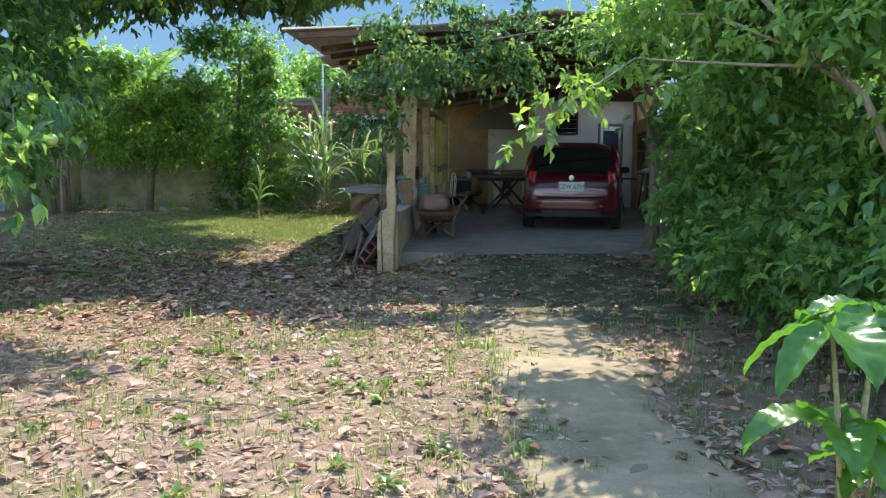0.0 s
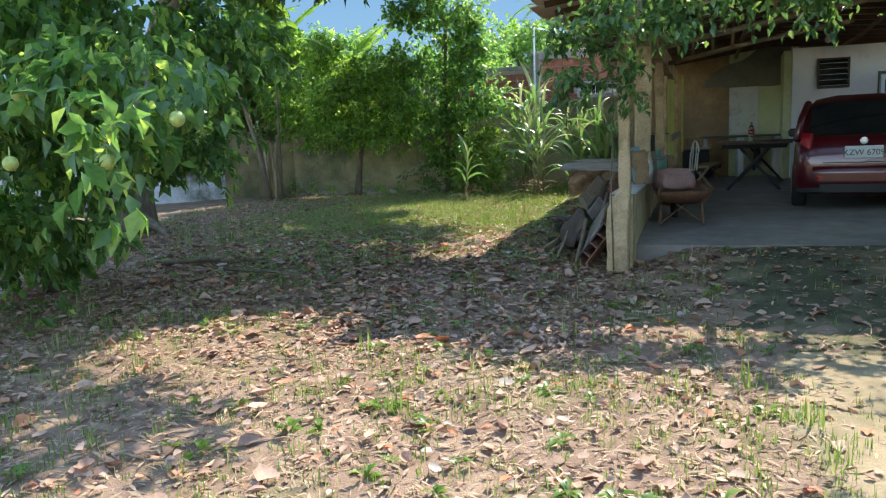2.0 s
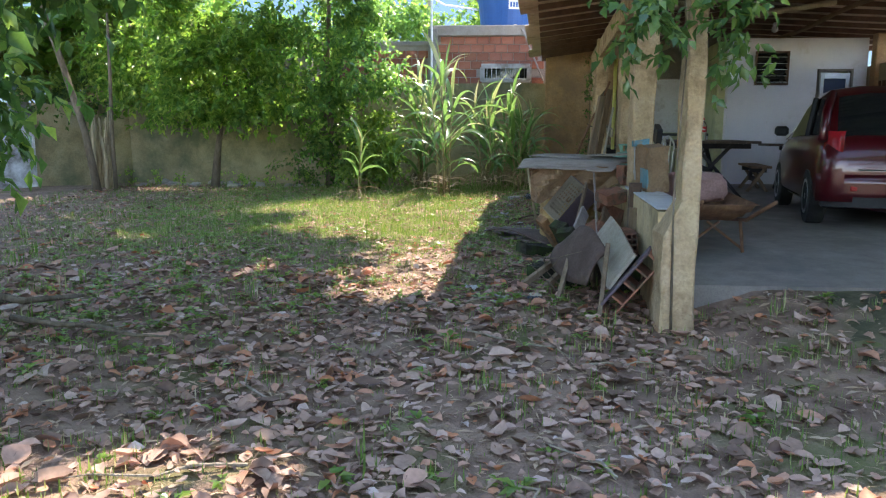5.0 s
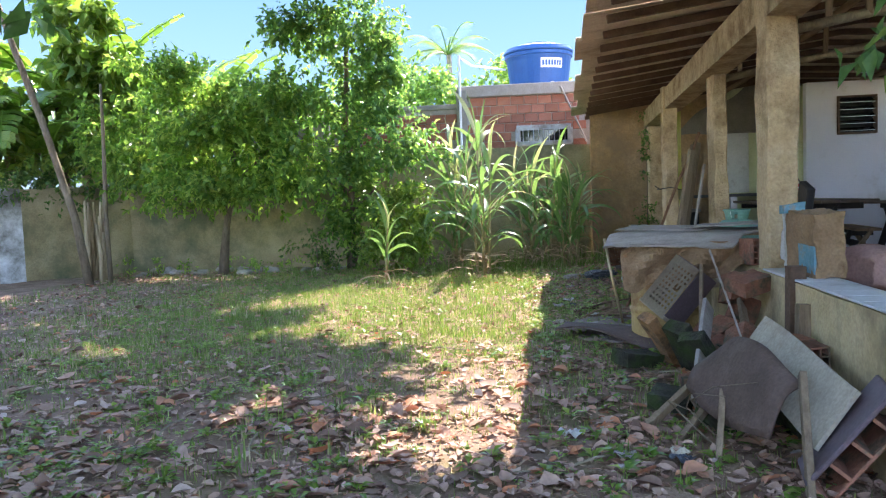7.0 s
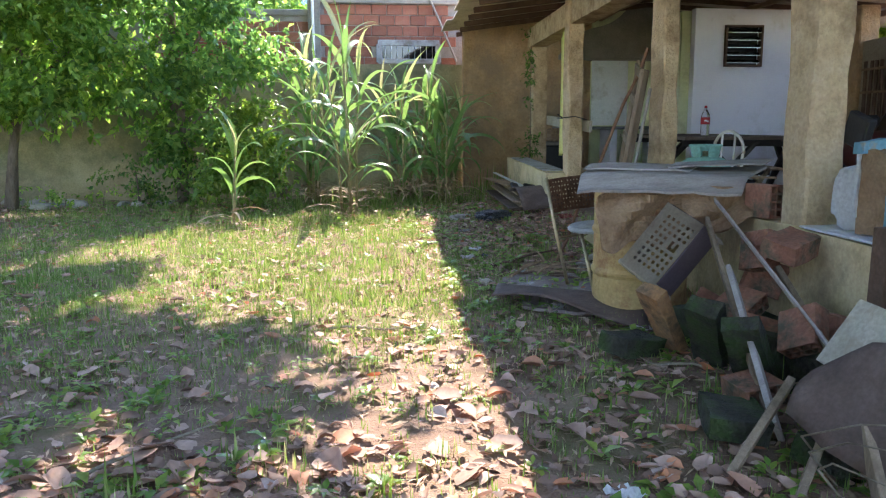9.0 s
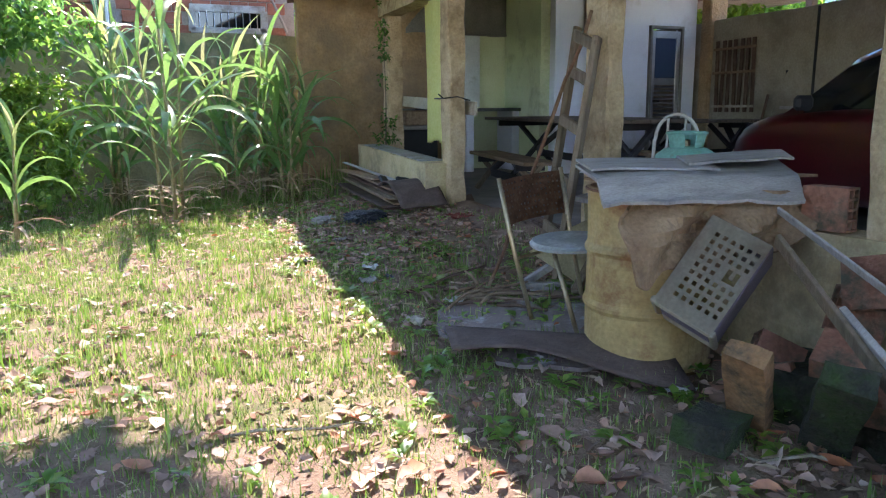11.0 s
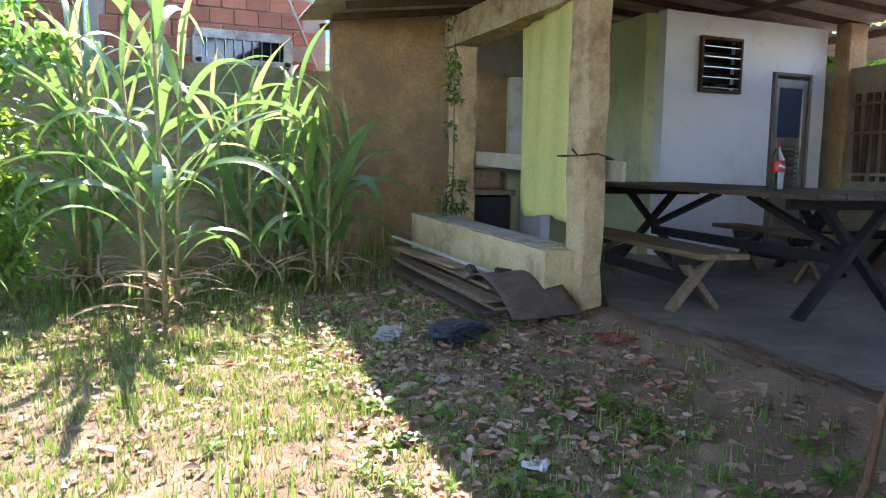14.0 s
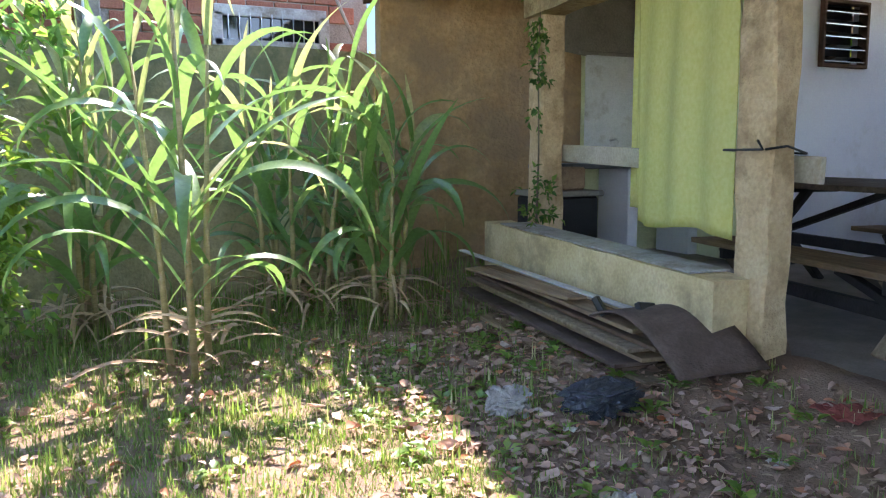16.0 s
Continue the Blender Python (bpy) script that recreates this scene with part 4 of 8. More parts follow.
# big rooted tree with the high spreading crown
tree("tree", "large tree with thick buttress roots and a high spreading crown", "tree", (-8.6, 12.2, -0.05),
     [(-8.6, 12.2, -0.1), (-8.55, 12.2, 0.6), (-8.3, 12.1, 1.6), (-7.6, 12.1, 3.2), (-7.0, 12.2, 4.6)],
     [((-8.3, 12.1, 1.7), (-5.2, 12.0, 4.3), 0.14), ((-7.6, 12.1, 3.2), (-3.6, 12.0, 4.7), 0.12), ((-8.2, 12.1, 2.0), (-9.6, 11.0, 4.6), 0.12), ((-7.2, 12.2, 4.0), (-6.4, 14.0, 5.4), 0.10),
      ((-8.6, 12.1, 0.35), (-7.4, 11.6, -0.08), 0.12), ((-8.6, 12.1, 0.35), (-8.0, 11.2, -0.08), 0.12), ((-8.6, 12.1, 0.35), (-9.4, 11.4, -0.08), 0.11)],
     [(-5.6, 12.2, 4.5, 1.3, 1.1, 0.8), (-4.1, 12.0, 4.3, 1.2, 1.0, 0.75), (-2.75, 12.1, 4.25, 0.85, 1.0, 0.7), (-7.2, 12.4, 4.8, 1.4, 1.3, 0.9), (-8.8, 11.6, 4.9, 1.4, 1.5, 1.0), (-5.0, 14.2, 5.2, 1.4, 1.2, 0.75), (-3.5, 14.2, 5.1, 0.95, 1.0, 0.65), (-6.8, 14.4, 5.4, 1.4, 1.2, 0.9),
      (-6.0, 16.3, 6.2, 1.5, 1.2, 0.8), (-4.3, 15.9, 5.9, 0.9, 0.8, 0.6), (-7.8, 16.4, 6.2, 1.5, 1.3, 0.9), (-7.0, 18.4, 6.9, 1.6, 1.2, 0.8), (-9.3, 14.2, 5.4, 1.3, 1.3, 0.9), (-8.9, 18.0, 6.9, 1.4, 1.2, 0.8),
      # Unseen clumps added for shade; gx, gy, r mark their shadows on the lawn.
      (-1.75, 12.2, 4.4, 0.75, 1.1, 0.55), (-1.2, 11.9, 4.5, 0.6, 0.6, 0.5), (-2.3, 11.6, 4.35, 0.8, 0.5, 0.45), (-3.9, 10.2, 4.35, 0.6, 0.7, 0.5), (-4.4, 9.3, 4.4, 0.9, 0.9, 0.55), (-3.6, 11.2, 4.5, 0.8, 0.7, 0.5), (-2.0, 13.0, 4.6, 0.7, 0.7, 0.45), (-1.4, 13.1, 4.6, 0.55, 0.7, 0.4), (-2.9, 13.3, 4.75, 0.7, 0.6, 0.45), (-2.5, 14.4, 4.8, 0.5, 0.5, 0.35), (-2.4, 15.5, 5.0, 0.5, 0.45, 0.35), (-3.4, 15.9, 5.3, 0.7, 0.55, 0.4), (-5.6, 10.2, 4.7, 1.1, 1.0, 0.7), (-4.2, 9.0, 4.7, 0.6, 0.5, 0.4)] + [(gx + 1.42, gy + 5.29, 6.3, r, r, 0.45) for gx, gy, r in ((-4.95, 13.95, 0.62), (-6.2, 14.4, 0.85), (-7.6, 15.1, 1.0), (-8.9, 14.7, 1.1), (-5.6, 13.4, 0.75), (-6.8, 13.0, 1.0), (-8.2, 13.2, 1.0), (-3.55, 11.85, 0.5), (-4.4, 12.3, 0.6), (-5.2, 12.2, 0.7), (-3.95, 11.5, 0.4), (-4.9, 11.4, 0.45), (-6.0, 11.5, 0.8))],
     M_LEAF_B, M_BARK, 15, density=420, per=10, size=0.19, r0=0.36)
# citrus with drooping branches
M_LEAF_CITRUS = leaf_mat("citrus_leaf", [(0.0, (0.045, 0.105, 0.03)), (0.6, (0.08, 0.165, 0.045)), (0.85, (0.14, 0.235, 0.06)), (1.0, (0.28, 0.37, 0.09))], 0.5, 0.25, 2.7)
tree("citrus_tree", "drooping citrus tree with green fruit", "tree", (-6.2, 8.0, -0.07),
     [(-6.2, 8.0, -0.1), (-6.15, 8.0, 0.6), (-6.0, 7.9, 1.3), (-5.6, 7.8, 2.4), (-5.3, 7.7, 3.2)],
     [((-6.1, 8.0, 1.0), (-4.3, 6.9, 2.1), 0.05), ((-5.9, 7.9, 1.5), (-4.6, 8.3, 2.6), 0.05), ((-5.7, 7.8, 2.0), (-4.2, 6.6, 2.9), 0.04), ((-6.1, 8.0, 1.0), (-7.4, 7.0, 2.2), 0.05), ((-4.3, 6.9, 2.1), (-3.5, 6.3, 1.3), 0.025), ((-4.3, 6.9, 2.1), (-3.0, 5.3, 1.5), 0.022), ((-3.0, 5.3, 1.5), (-2.6, 4.5, 1.25), 0.007)],
     # Clumps from z 3.4 up are unseen, added to shade the ground below.
     [(-5.4, 7.6, 3.0, 1.35, 1.3, 0.9), (-4.5, 7.0, 2.3, 0.9, 0.9, 0.7), (-4.6, 8.2, 2.2, 0.95, 0.9, 0.7), (-6.6, 7.4, 2.4, 1.2, 1.2, 1.0), (-4.0, 6.3, 1.8, 0.6, 0.6, 0.5), (-5.3, 7.2, 1.4, 0.9, 0.8, 0.6), (-6.3, 7.6, 0.7, 1.0, 1.0, 0.6), (-5.2, 8.8, 1.35, 0.7, 0.7, 0.5), (-3.35, 5.7, 1.75, 0.5, 0.45, 0.4), (-4.6, 5.9, 2.5, 0.9, 0.8, 0.6), (-5.0, 6.3, 0.65, 0.7, 0.7, 0.5), (-3.0, 5.2, 1.35, 0.28, 0.25, 0.2), (-2.62, 4.52, 1.33, 0.13, 0.12, 0.09), (-2.65, 4.56, 1.12, 0.11, 0.10, 0.07), (-4.9, 5.4, 1.6, 0.8, 0.7, 0.7), (-3.3, 7.3, 3.5, 0.8, 0.8, 0.3), (-3.2, 6.5, 3.5, 0.6, 0.6, 0.25), (-2.5, 7.4, 3.7, 0.6, 0.6, 0.25), (-2.2, 6.9, 3.7, 0.4, 0.4, 0.2), (-1.9, 7.9, 3.75, 0.6, 0.5, 0.25), (-2.6, 8.2, 3.8, 0.7, 0.6, 0.25), (-3.0, 6.0, 3.6, 0.5, 0.5, 0.25), (-3.9, 8.8, 3.5, 0.9, 0.9, 0.4), (-4.8, 9.8, 3.5, 1.0, 1.0, 0.4), (-3.5, 10.2, 3.9, 0.7, 0.7, 0.3), (-3.2, 7.9, 3.4, 0.5, 0.5, 0.25)],
     M_LEAF_CITRUS, M_BARK, 16, density=400, per=8, size=0.125, droop=0.7, r0=0.11)
rngf = random.Random(8)
for k in range(9):
    p = (-3.05 + rngf.uniform(-0.9, 0.3), 5.35 + rngf.uniform(-0.25, 0.8), 1.18 + rngf.uniform(-0.08, 0.45))
    bm = B()
    lathe(bm, [(0.004, -0.042), (0.022, -0.036), (0.038, -0.018), (0.042, 0.0), (0.038, 0.018), (0.022, 0.036), (0.004, 0.04), (0.003, 0.09)], 12, pose(*p))
    solo("citrus_fruit", bm, M_FRUIT, "round unripe yellow-green citrus fruit on its twig", "fruit", group="fruit on the citrus tree", smooth=True)
# right-hand thicket
tree("tree", "slender pale-barked tree beside the parked car", "tree", (2.8, 10.2, 0.0),
     [(2.8, 10.2, -0.05), (2.87, 10.2, 0.6), (2.86, 10.2, 1.2), (2.75, 10.1, 1.9), (2.9, 10.0, 3.0)],
     [((2.95, 10.2, 1.4), (2.0, 9.0, 2.5), 0.035), ((2.9, 10.1, 1.9), (3.8, 9.2, 2.8), 0.035)],
     [(2.9, 9.4, 3.0, 1.1, 1.0, 0.6), (2.0, 8.6, 2.75, 0.8, 0.8, 0.4), (3.9, 9.0, 2.7, 0.9, 1.0, 0.7)], M_LEAF_A, M_BARK, 18, density=520, per=8, size=0.09, r0=0.10)
tree("thicket", "dense dark green thicket along the drive", "shrub", (3.9, 7.4, -0.05),
     [(3.9, 7.4, -0.1), (3.85, 7.4, 0.7), (3.7, 7.3, 1.5), (3.5, 7.2, 2.4)],
     [((3.8, 7.4, 0.6), (3.0, 6.6, 1.7), 0.03), ((3.8, 7.4, 0.8), (4.6, 8.4, 1.9), 0.03), ((3.7, 7.3, 1.5), (2.4, 6.0, 2.5), 0.03), ((3.5, 7.2, 2.4), (2.0, 7.2, 3.5), 0.025), ((3.5, 7.2, 2.4), (2.8, 4.8, 3.3), 0.025)],
     # Most clumps from z 3 up hang out of view, added to shade the drive.
     [(3.9, 7.6, 1.2, 1.1, 1.5, 1.1), (3.4, 6.6, 2.4, 1.1, 1.2, 0.8), (4.6, 8.8, 2.0, 1.1, 1.2, 1.2), (2.5, 6.0, 2.55, 0.85, 0.8, 0.45), (3.7, 5.4, 1.0, 1.0, 1.1, 1.0), (4.6, 5.6, 2.4, 1.2, 1.2, 1.0), (3.3, 9.0, 0.7, 0.55, 0.8, 0.7), (4.2, 3.9, 1.4, 1.1, 1.1, 1.3), (2.2, 7.3, 3.6, 1.0, 0.8, 0.45), (1.7, 6.3, 3.3, 0.7, 0.6, 0.35), (3.2, 5.0, 3.4, 1.1, 1.0, 0.6), (3.1, 4.2, 3.3, 0.75, 0.8, 0.4), (3.5, 8.6, 0.45, 0.6, 0.8, 0.55), (3.2, 7.4, 0.4, 0.55, 0.8, 0.5), (3.1, 6.2, 0.55, 0.6, 0.7, 0.6), (3.6, 9.3, 1.5, 0.6, 0.7, 0.7), (4.6, 10.2, 1.0, 0.7, 0.8, 1.0), (3.3, 8.0, 1.9, 0.7, 0.9, 0.5), (2.1, 6.4, 3.0, 0.7, 0.6, 0.35), (2.9, 5.6, 2.8, 0.7, 0.7, 0.4), (3.2, 3.6, 3.1, 0.9, 0.8, 0.5), (2.0, 5.7, 3.5, 0.7, 0.6, 0.3), (2.9, 4.6, 0.7, 0.7, 0.9, 0.7), (2.7, 5.8, 0.6, 0.6, 0.7, 0.6), (2.75, 3.3, 0.5, 0.6, 0.7, 0.5), (2.9, 2.4, 0.7, 0.6, 0.6, 0.7), (2.6, 6.6, 3.2, 0.8, 0.8, 0.4), (3.3, 6.4, 3.4, 0.9, 0.9, 0.4), (2.5, 5.6, 3.3, 0.7, 0.6, 0.35), (3.0, 7.4, 3.3, 0.8, 0.7, 0.4), (2.85, 7.8, 1.3, 0.55, 0.7, 0.85), (2.7, 6.8, 2.0, 0.5, 0.6, 0.5), (2.45, 5.6, 1.8, 0.45, 0.5, 0.4), (3.0, 6.8, 1.2, 0.6, 0.7, 0.8), (2.6, 7.0, 0.7, 0.5, 0.6, 0.6), (2.2, 5.2, 2.6, 0.6, 0.6, 0.3), (3.3, 9.4, 2.1, 0.6, 0.6, 0.7), (2.6, 4.6, 2.2, 0.5, 0.6, 0.5), (3.4, 8.2, 2.6, 0.9, 0.9, 0.6), (2.9, 5.4, 1.2, 0.6, 0.6, 0.7), (1.9, 6.3, 3.2, 0.5, 0.5, 0.22), (2.2, 5.3, 3.1, 0.45, 0.5, 0.22), (1.6, 7.2, 3.4, 0.45, 0.45, 0.2), (2.4, 6.2, 3.4, 0.6, 0.5, 0.25), (3.0, 8.7, 0.9, 0.45, 0.6, 0.9), (3.4, 9.6, 1.0, 0.5, 0.5, 1.0)],
     M_LEAF_A2, M_PALEBARK, 19, density=540, per=8, size=0.115, r0=0.07)
tree("shrub", "overhanging branch with light green compound leaves", "shrub", (3.2, 4.6, -0.06),
     [(3.2, 4.6, -0.1), (3.0, 4.6, 0.8), (2.6, 4.7, 1.7), (2.0, 4.9, 2.35)],
     [((2.6, 4.7, 1.7), (1.5, 5.2, 2.3), 0.02), ((2.4, 4.75, 1.9), (1.2, 4.8, 1.95), 0.015), ((1.2, 4.8, 1.95), (0.45, 4.1, 1.45), 0.006)],
     [(2.3, 5.0, 2.3, 0.75, 0.7, 0.35), (1.6, 5.3, 2.25, 0.5, 0.5, 0.2), (1.1, 4.9, 1.85, 0.3, 0.3, 0.14), (0.52, 4.2, 1.48, 0.14, 0.14, 0.10), (0.8, 4.5, 1.7, 0.22, 0.2, 0.10), (3.0, 4.5, 1.9, 0.7, 0.7, 0.6), (3.1, 4.2, 0.8, 0.8, 0.7, 0.7)], M_LEAF_C, M_PALEBARK, 20, density=380, per=8, size=0.085, r0=0.04, droop=0.5)


def big_leaf_plant():
    """Foreground plant with broad ribbed leaves in two whorls."""
    e = thing("broad_leaf_plant", "young plant with broad glossy bright green leaves beside the drive", "plant", loc=(1.08, 1.95, -0.08))
    tops = ((-0.05, 0.0, 0.92, 6, 0.22), (0.09, 0.04, 0.96, 6, 0.22), (-0.03, -0.02, 0.66, 7, 0.24), (0.12, 0.05, 0.52, 6, 0.22))
    rng = random.Random(5)
    for tx, ty, z0, n, L in tops:
        bm = B()
        tube(bm, [(0.03, 0.02, -0.02), (0.03 + tx * 0.2, 0.02, z0 * 0.5), (tx, ty, z0)], [0.013, 0.010, 0.006], 7)
        part("stem", bm, M_CANESTEM, e, smooth=True)
        for k in range(n):
            a = 2 * math.pi * k / n + rng.uniform(-0.25, 0.25) + z0 * 5
            up = rng.uniform(-0.15, 0.55)
            bm = B()
            ll = L * rng.uniform(0.75, 1.2)

            def f(u, v):
                w = 0.56 * ll * math.sin(math.pi * min(1, u * 0.93 + 0.04)) ** 0.75 * (v - 0.5) * (1 + 0.04 * math.sin(u * 40))
                r = 0.025 + ll * u * (1 - 0.12 * u)
                z = z0 + ll * (up * u - 0.75 * u * u) + abs(v - 0.5) * 0.05 + 0.004 * math.sin(u * 30 - abs(v - 0.5) * 14)
                return Vector((tx + r * math.cos(a) - w * math.sin(a), ty + r * math.sin(a) + w * math.cos(a), z))
            sheet(bm, f, 22, 8)
            part("leaf", bm, M_BIGLEAF, e, smooth=True)
    return e


M_BIGLEAF = leaf_mat("broad_glossy_leaf", [(0.0, (0.06, 0.17, 0.03)), (0.5, (0.085, 0.21, 0.035)), (1.0, (0.14, 0.26, 0.045))], 0.4, 0.28, 1.9)
big_leaf_plant()

# creeper over the front of the porch
tree("creeper", "dark leafy creeper hanging over the porch front and column", "climber", (-0.72, 9.05, 0.0),
     [(-0.74, 9.12, -0.05), (-0.76, 9.13, 0.8), (-0.73, 9.12, 1.6), (-0.8, 9.0, 2.3)],
     [((-0.8, 9.0, 2.3), (0.5, 8.1, 2.6), 0.015), ((-0.78, 9.05, 2.1), (-0.95, 7.95, 2.05), 0.012), ((0.5, 8.1, 2.6), (2.2, 8.1, 2.75), 0.012)],
     [(-0.98, 8.7, 2.05, 0.40, 0.25, 0.42), (-0.55, 8.7, 2.34, 0.5, 0.25, 0.40), (0.1, 8.75, 2.50, 0.6, 0.25, 0.40), (0.9, 8.75, 2.62, 0.65, 0.25, 0.40), (1.7, 8.7, 2.72, 0.65, 0.3, 0.36), (-1.05, 8.65, 1.72, 0.26, 0.2, 0.26), (2.5, 8.6, 2.72, 0.6, 0.4, 0.38), (-0.62, 8.65, 1.75, 0.22, 0.2, 0.22), (-0.5, 8.8, 2.92, 0.45, 0.2, 0.28), (0.1, 8.85, 2.98, 0.5, 0.2, 0.3), (0.7, 8.85, 2.98, 0.5, 0.2, 0.32), (-0.3, 8.65, 2.5, 0.45, 0.22, 0.4), (0.45, 8.62, 2.38, 0.4, 0.2, 0.28), (1.0, 8.7, 2.4, 0.35, 0.2, 0.25)],
     M_LEAF_B, M_BARK, 21, density=480, per=8, size=0.085, r0=0.007, droop=0.6)
tree("creeper", "creeper climbing the far cement column", "climber", (-0.2, 18.86, 0.75),
     [(-0.2, 18.86, 0.7), (-0.19, 18.85, 1.3), (-0.2, 18.85, 1.9), (-0.2, 18.83, 2.4)], [],
     [(-0.2, 18.82, 2.25, 0.13, 0.1, 0.3), (-0.22, 18.8, 1.7, 0.09, 0.08, 0.35), (-0.2, 18.8, 1.0, 0.12, 0.1, 0.22), (-0.28, 18.75, 0.8, 0.15, 0.12, 0.12)], M_LEAF_B, M_BARK, 22, density=900, per=5, size=0.06, r0=0.008, twig=0.15)
tree("creeper", "green creeper covering the top of the whitewashed wall", "climber", (-11.5, 18.3, 1.4),
     [(-11.5, 18.3, 1.2), (-11.5, 18.2, 1.7), (-11.3, 18.2, 2.0)], [],
     [(-12.9, 16.6, 1.75, 0.9, 0.7, 0.35), (-11.9, 17.9, 1.75, 0.9, 0.6, 0.4), (-10.8, 19.2, 1.8, 0.8, 0.6, 0.45), (-10.1, 19.9, 2.1, 0.7, 0.5, 0.6)], M_LEAF_B, M_BARK, 23, density=420, per=8, size=0.09, r0=0.02)


def leaning_trunk():
    bm = B()
    tube(bm, [(-9.25, 17.95, 0.0), (-9.45, 17.95, 1.2), (-9.82, 17.9, 2.6), (-10.25, 17.85, 4.0), (-10.7, 17.85, 5.4)], [0.075, 0.062, 0.056, 0.05, 0.04], 9, wob=0.06)
    solo("leaning_trunk", bm, M_BARK, "bare slanting brown tree trunk", "tree trunk", smooth=True)
    bm = B()
    tube(bm, [(-9.1, 18.3, 0.0), (-9.12, 18.3, 1.2), (-9.08, 18.3, 2.6), (-9.1, 18.35, 3.4)], [0.04, 0.035, 0.03, 0.02], 8, wob=0.05)
    solo("thin_trunk", bm, M_BARK, "thin upright bare trunk", "tree trunk", smooth=True)
    straw = mat("dry_fibrous_stem", [(0.26, 0.19, 0.11), (0.40, 0.31, 0.19), (0.50, 0.41, 0.27)], 9.0, 0.95, 0.7, fine=60, stretch=(1, 1, 0.2))
    st = thing("dead_stump", "ragged pale dead banana stump by the wall", "stump", loc=(-9.6, 18.75, 0.0))
    rng = random.Random(3)
    for k in range(26):
        a = rng.uniform(0, 6.28)
        r = rng.uniform(0.04, 0.2)
        h = rng.uniform(0.5, 1.65)
        x, y = r * math.cos(a), r * math.sin(a)
        bm = B()
        tube(bm, [(x, y, -0.02), (x + rng.uniform(-0.03, 0.03), y, h / 2), (x + rng.uniform(-0.08, 0.08), y, h)], [0.045, 0.04, 0.02], 6)
        part("strip", bm, straw, st, smooth=True)


leaning_trunk()


def blade_strip(bm, base, az, length, width, rise, sag, seed=0.0, n=9, twist=0.0):
    """A long grass leaf that rises and then bows over."""
    d = Vector((math.cos(az), math.sin(az), 0))
    s = Vector((-math.sin(az), math.cos(az), 0))
    prev = None
    for i in range(n + 1):
        t = i / n
        h = length * (rise * t - sag * t * t)
        r = length * (0.12 + 0.75 * t) * t ** 0.35 * math.sqrt(max(0.05, 1 - 0.55 * rise * (1 - t)))
        w = width * (0.55 + 0.6 * t if t < 0.35 else 0.76 * (1 - ((t - 0.35) / 0.65) ** 1.8)) + 0.0015
        c = Vector(base) + d * r + s * 0.05 * length * math.sin(t * 3 + seed) + Vector((0, 0, h))
        sv = (s * math.cos(twist * t) + Vector((0, 0, 1)) * math.sin(twist * t)) * w / 2
        a = bm.verts.new(c - sv)
        m = bm.verts.new(c - Vector((0, 0, w * 0.22)))
        b = bm.verts.new(c + sv)
        if prev:
            bm.faces.new((prev[0], prev[1], m, a))
            bm.faces.new((prev[1], prev[2], b, m))
        prev = (a, m, b)


def arch_blade(bm, base, az, length, width, a0, a1, seed=0.0, n=11):
    """A long ribbon leaf whose slope runs from a0 at its foot to a1 at its drooping tip (degrees)."""
    d = Vector((math.cos(az), math.sin(az), 0))
    s = Vector((-math.sin(az), math.cos(az), 0))
    c = Vector(base)
    prev = None
    for i in range(n + 1):
        t = i / n
        g = math.radians(a0 + (a1 - a0) * t ** 1.35)
        w = width * min(1.0, 0.5 + 2.2 * t) * (1 - max(0.0, (t - 0.3) / 0.7) ** 2.2) + 0.0015
        tw = 0.55 * math.sin(seed + 2.2 * t)
        up = Vector((0, 0, 1)) * math.cos(g) - d * math.sin(g)
        sv = (s * math.cos(tw) + up * math.sin(tw)) * w / 2
        l, m, r = bm.verts.new(c - sv), bm.verts.new(c - up * w * 0.16), bm.verts.new(c + sv)
        if prev:
            bm.faces.new((prev[0], prev[1], m, l))
            bm.faces.new((prev[1], prev[2], r, m))
        prev = (l, m, r)
        c = c + (d * math.cos(g) + Vector((0, 0, 1)) * math.sin(g) + s * 0.12 * math.sin(seed * 3 + t * 2)) * (length / n)


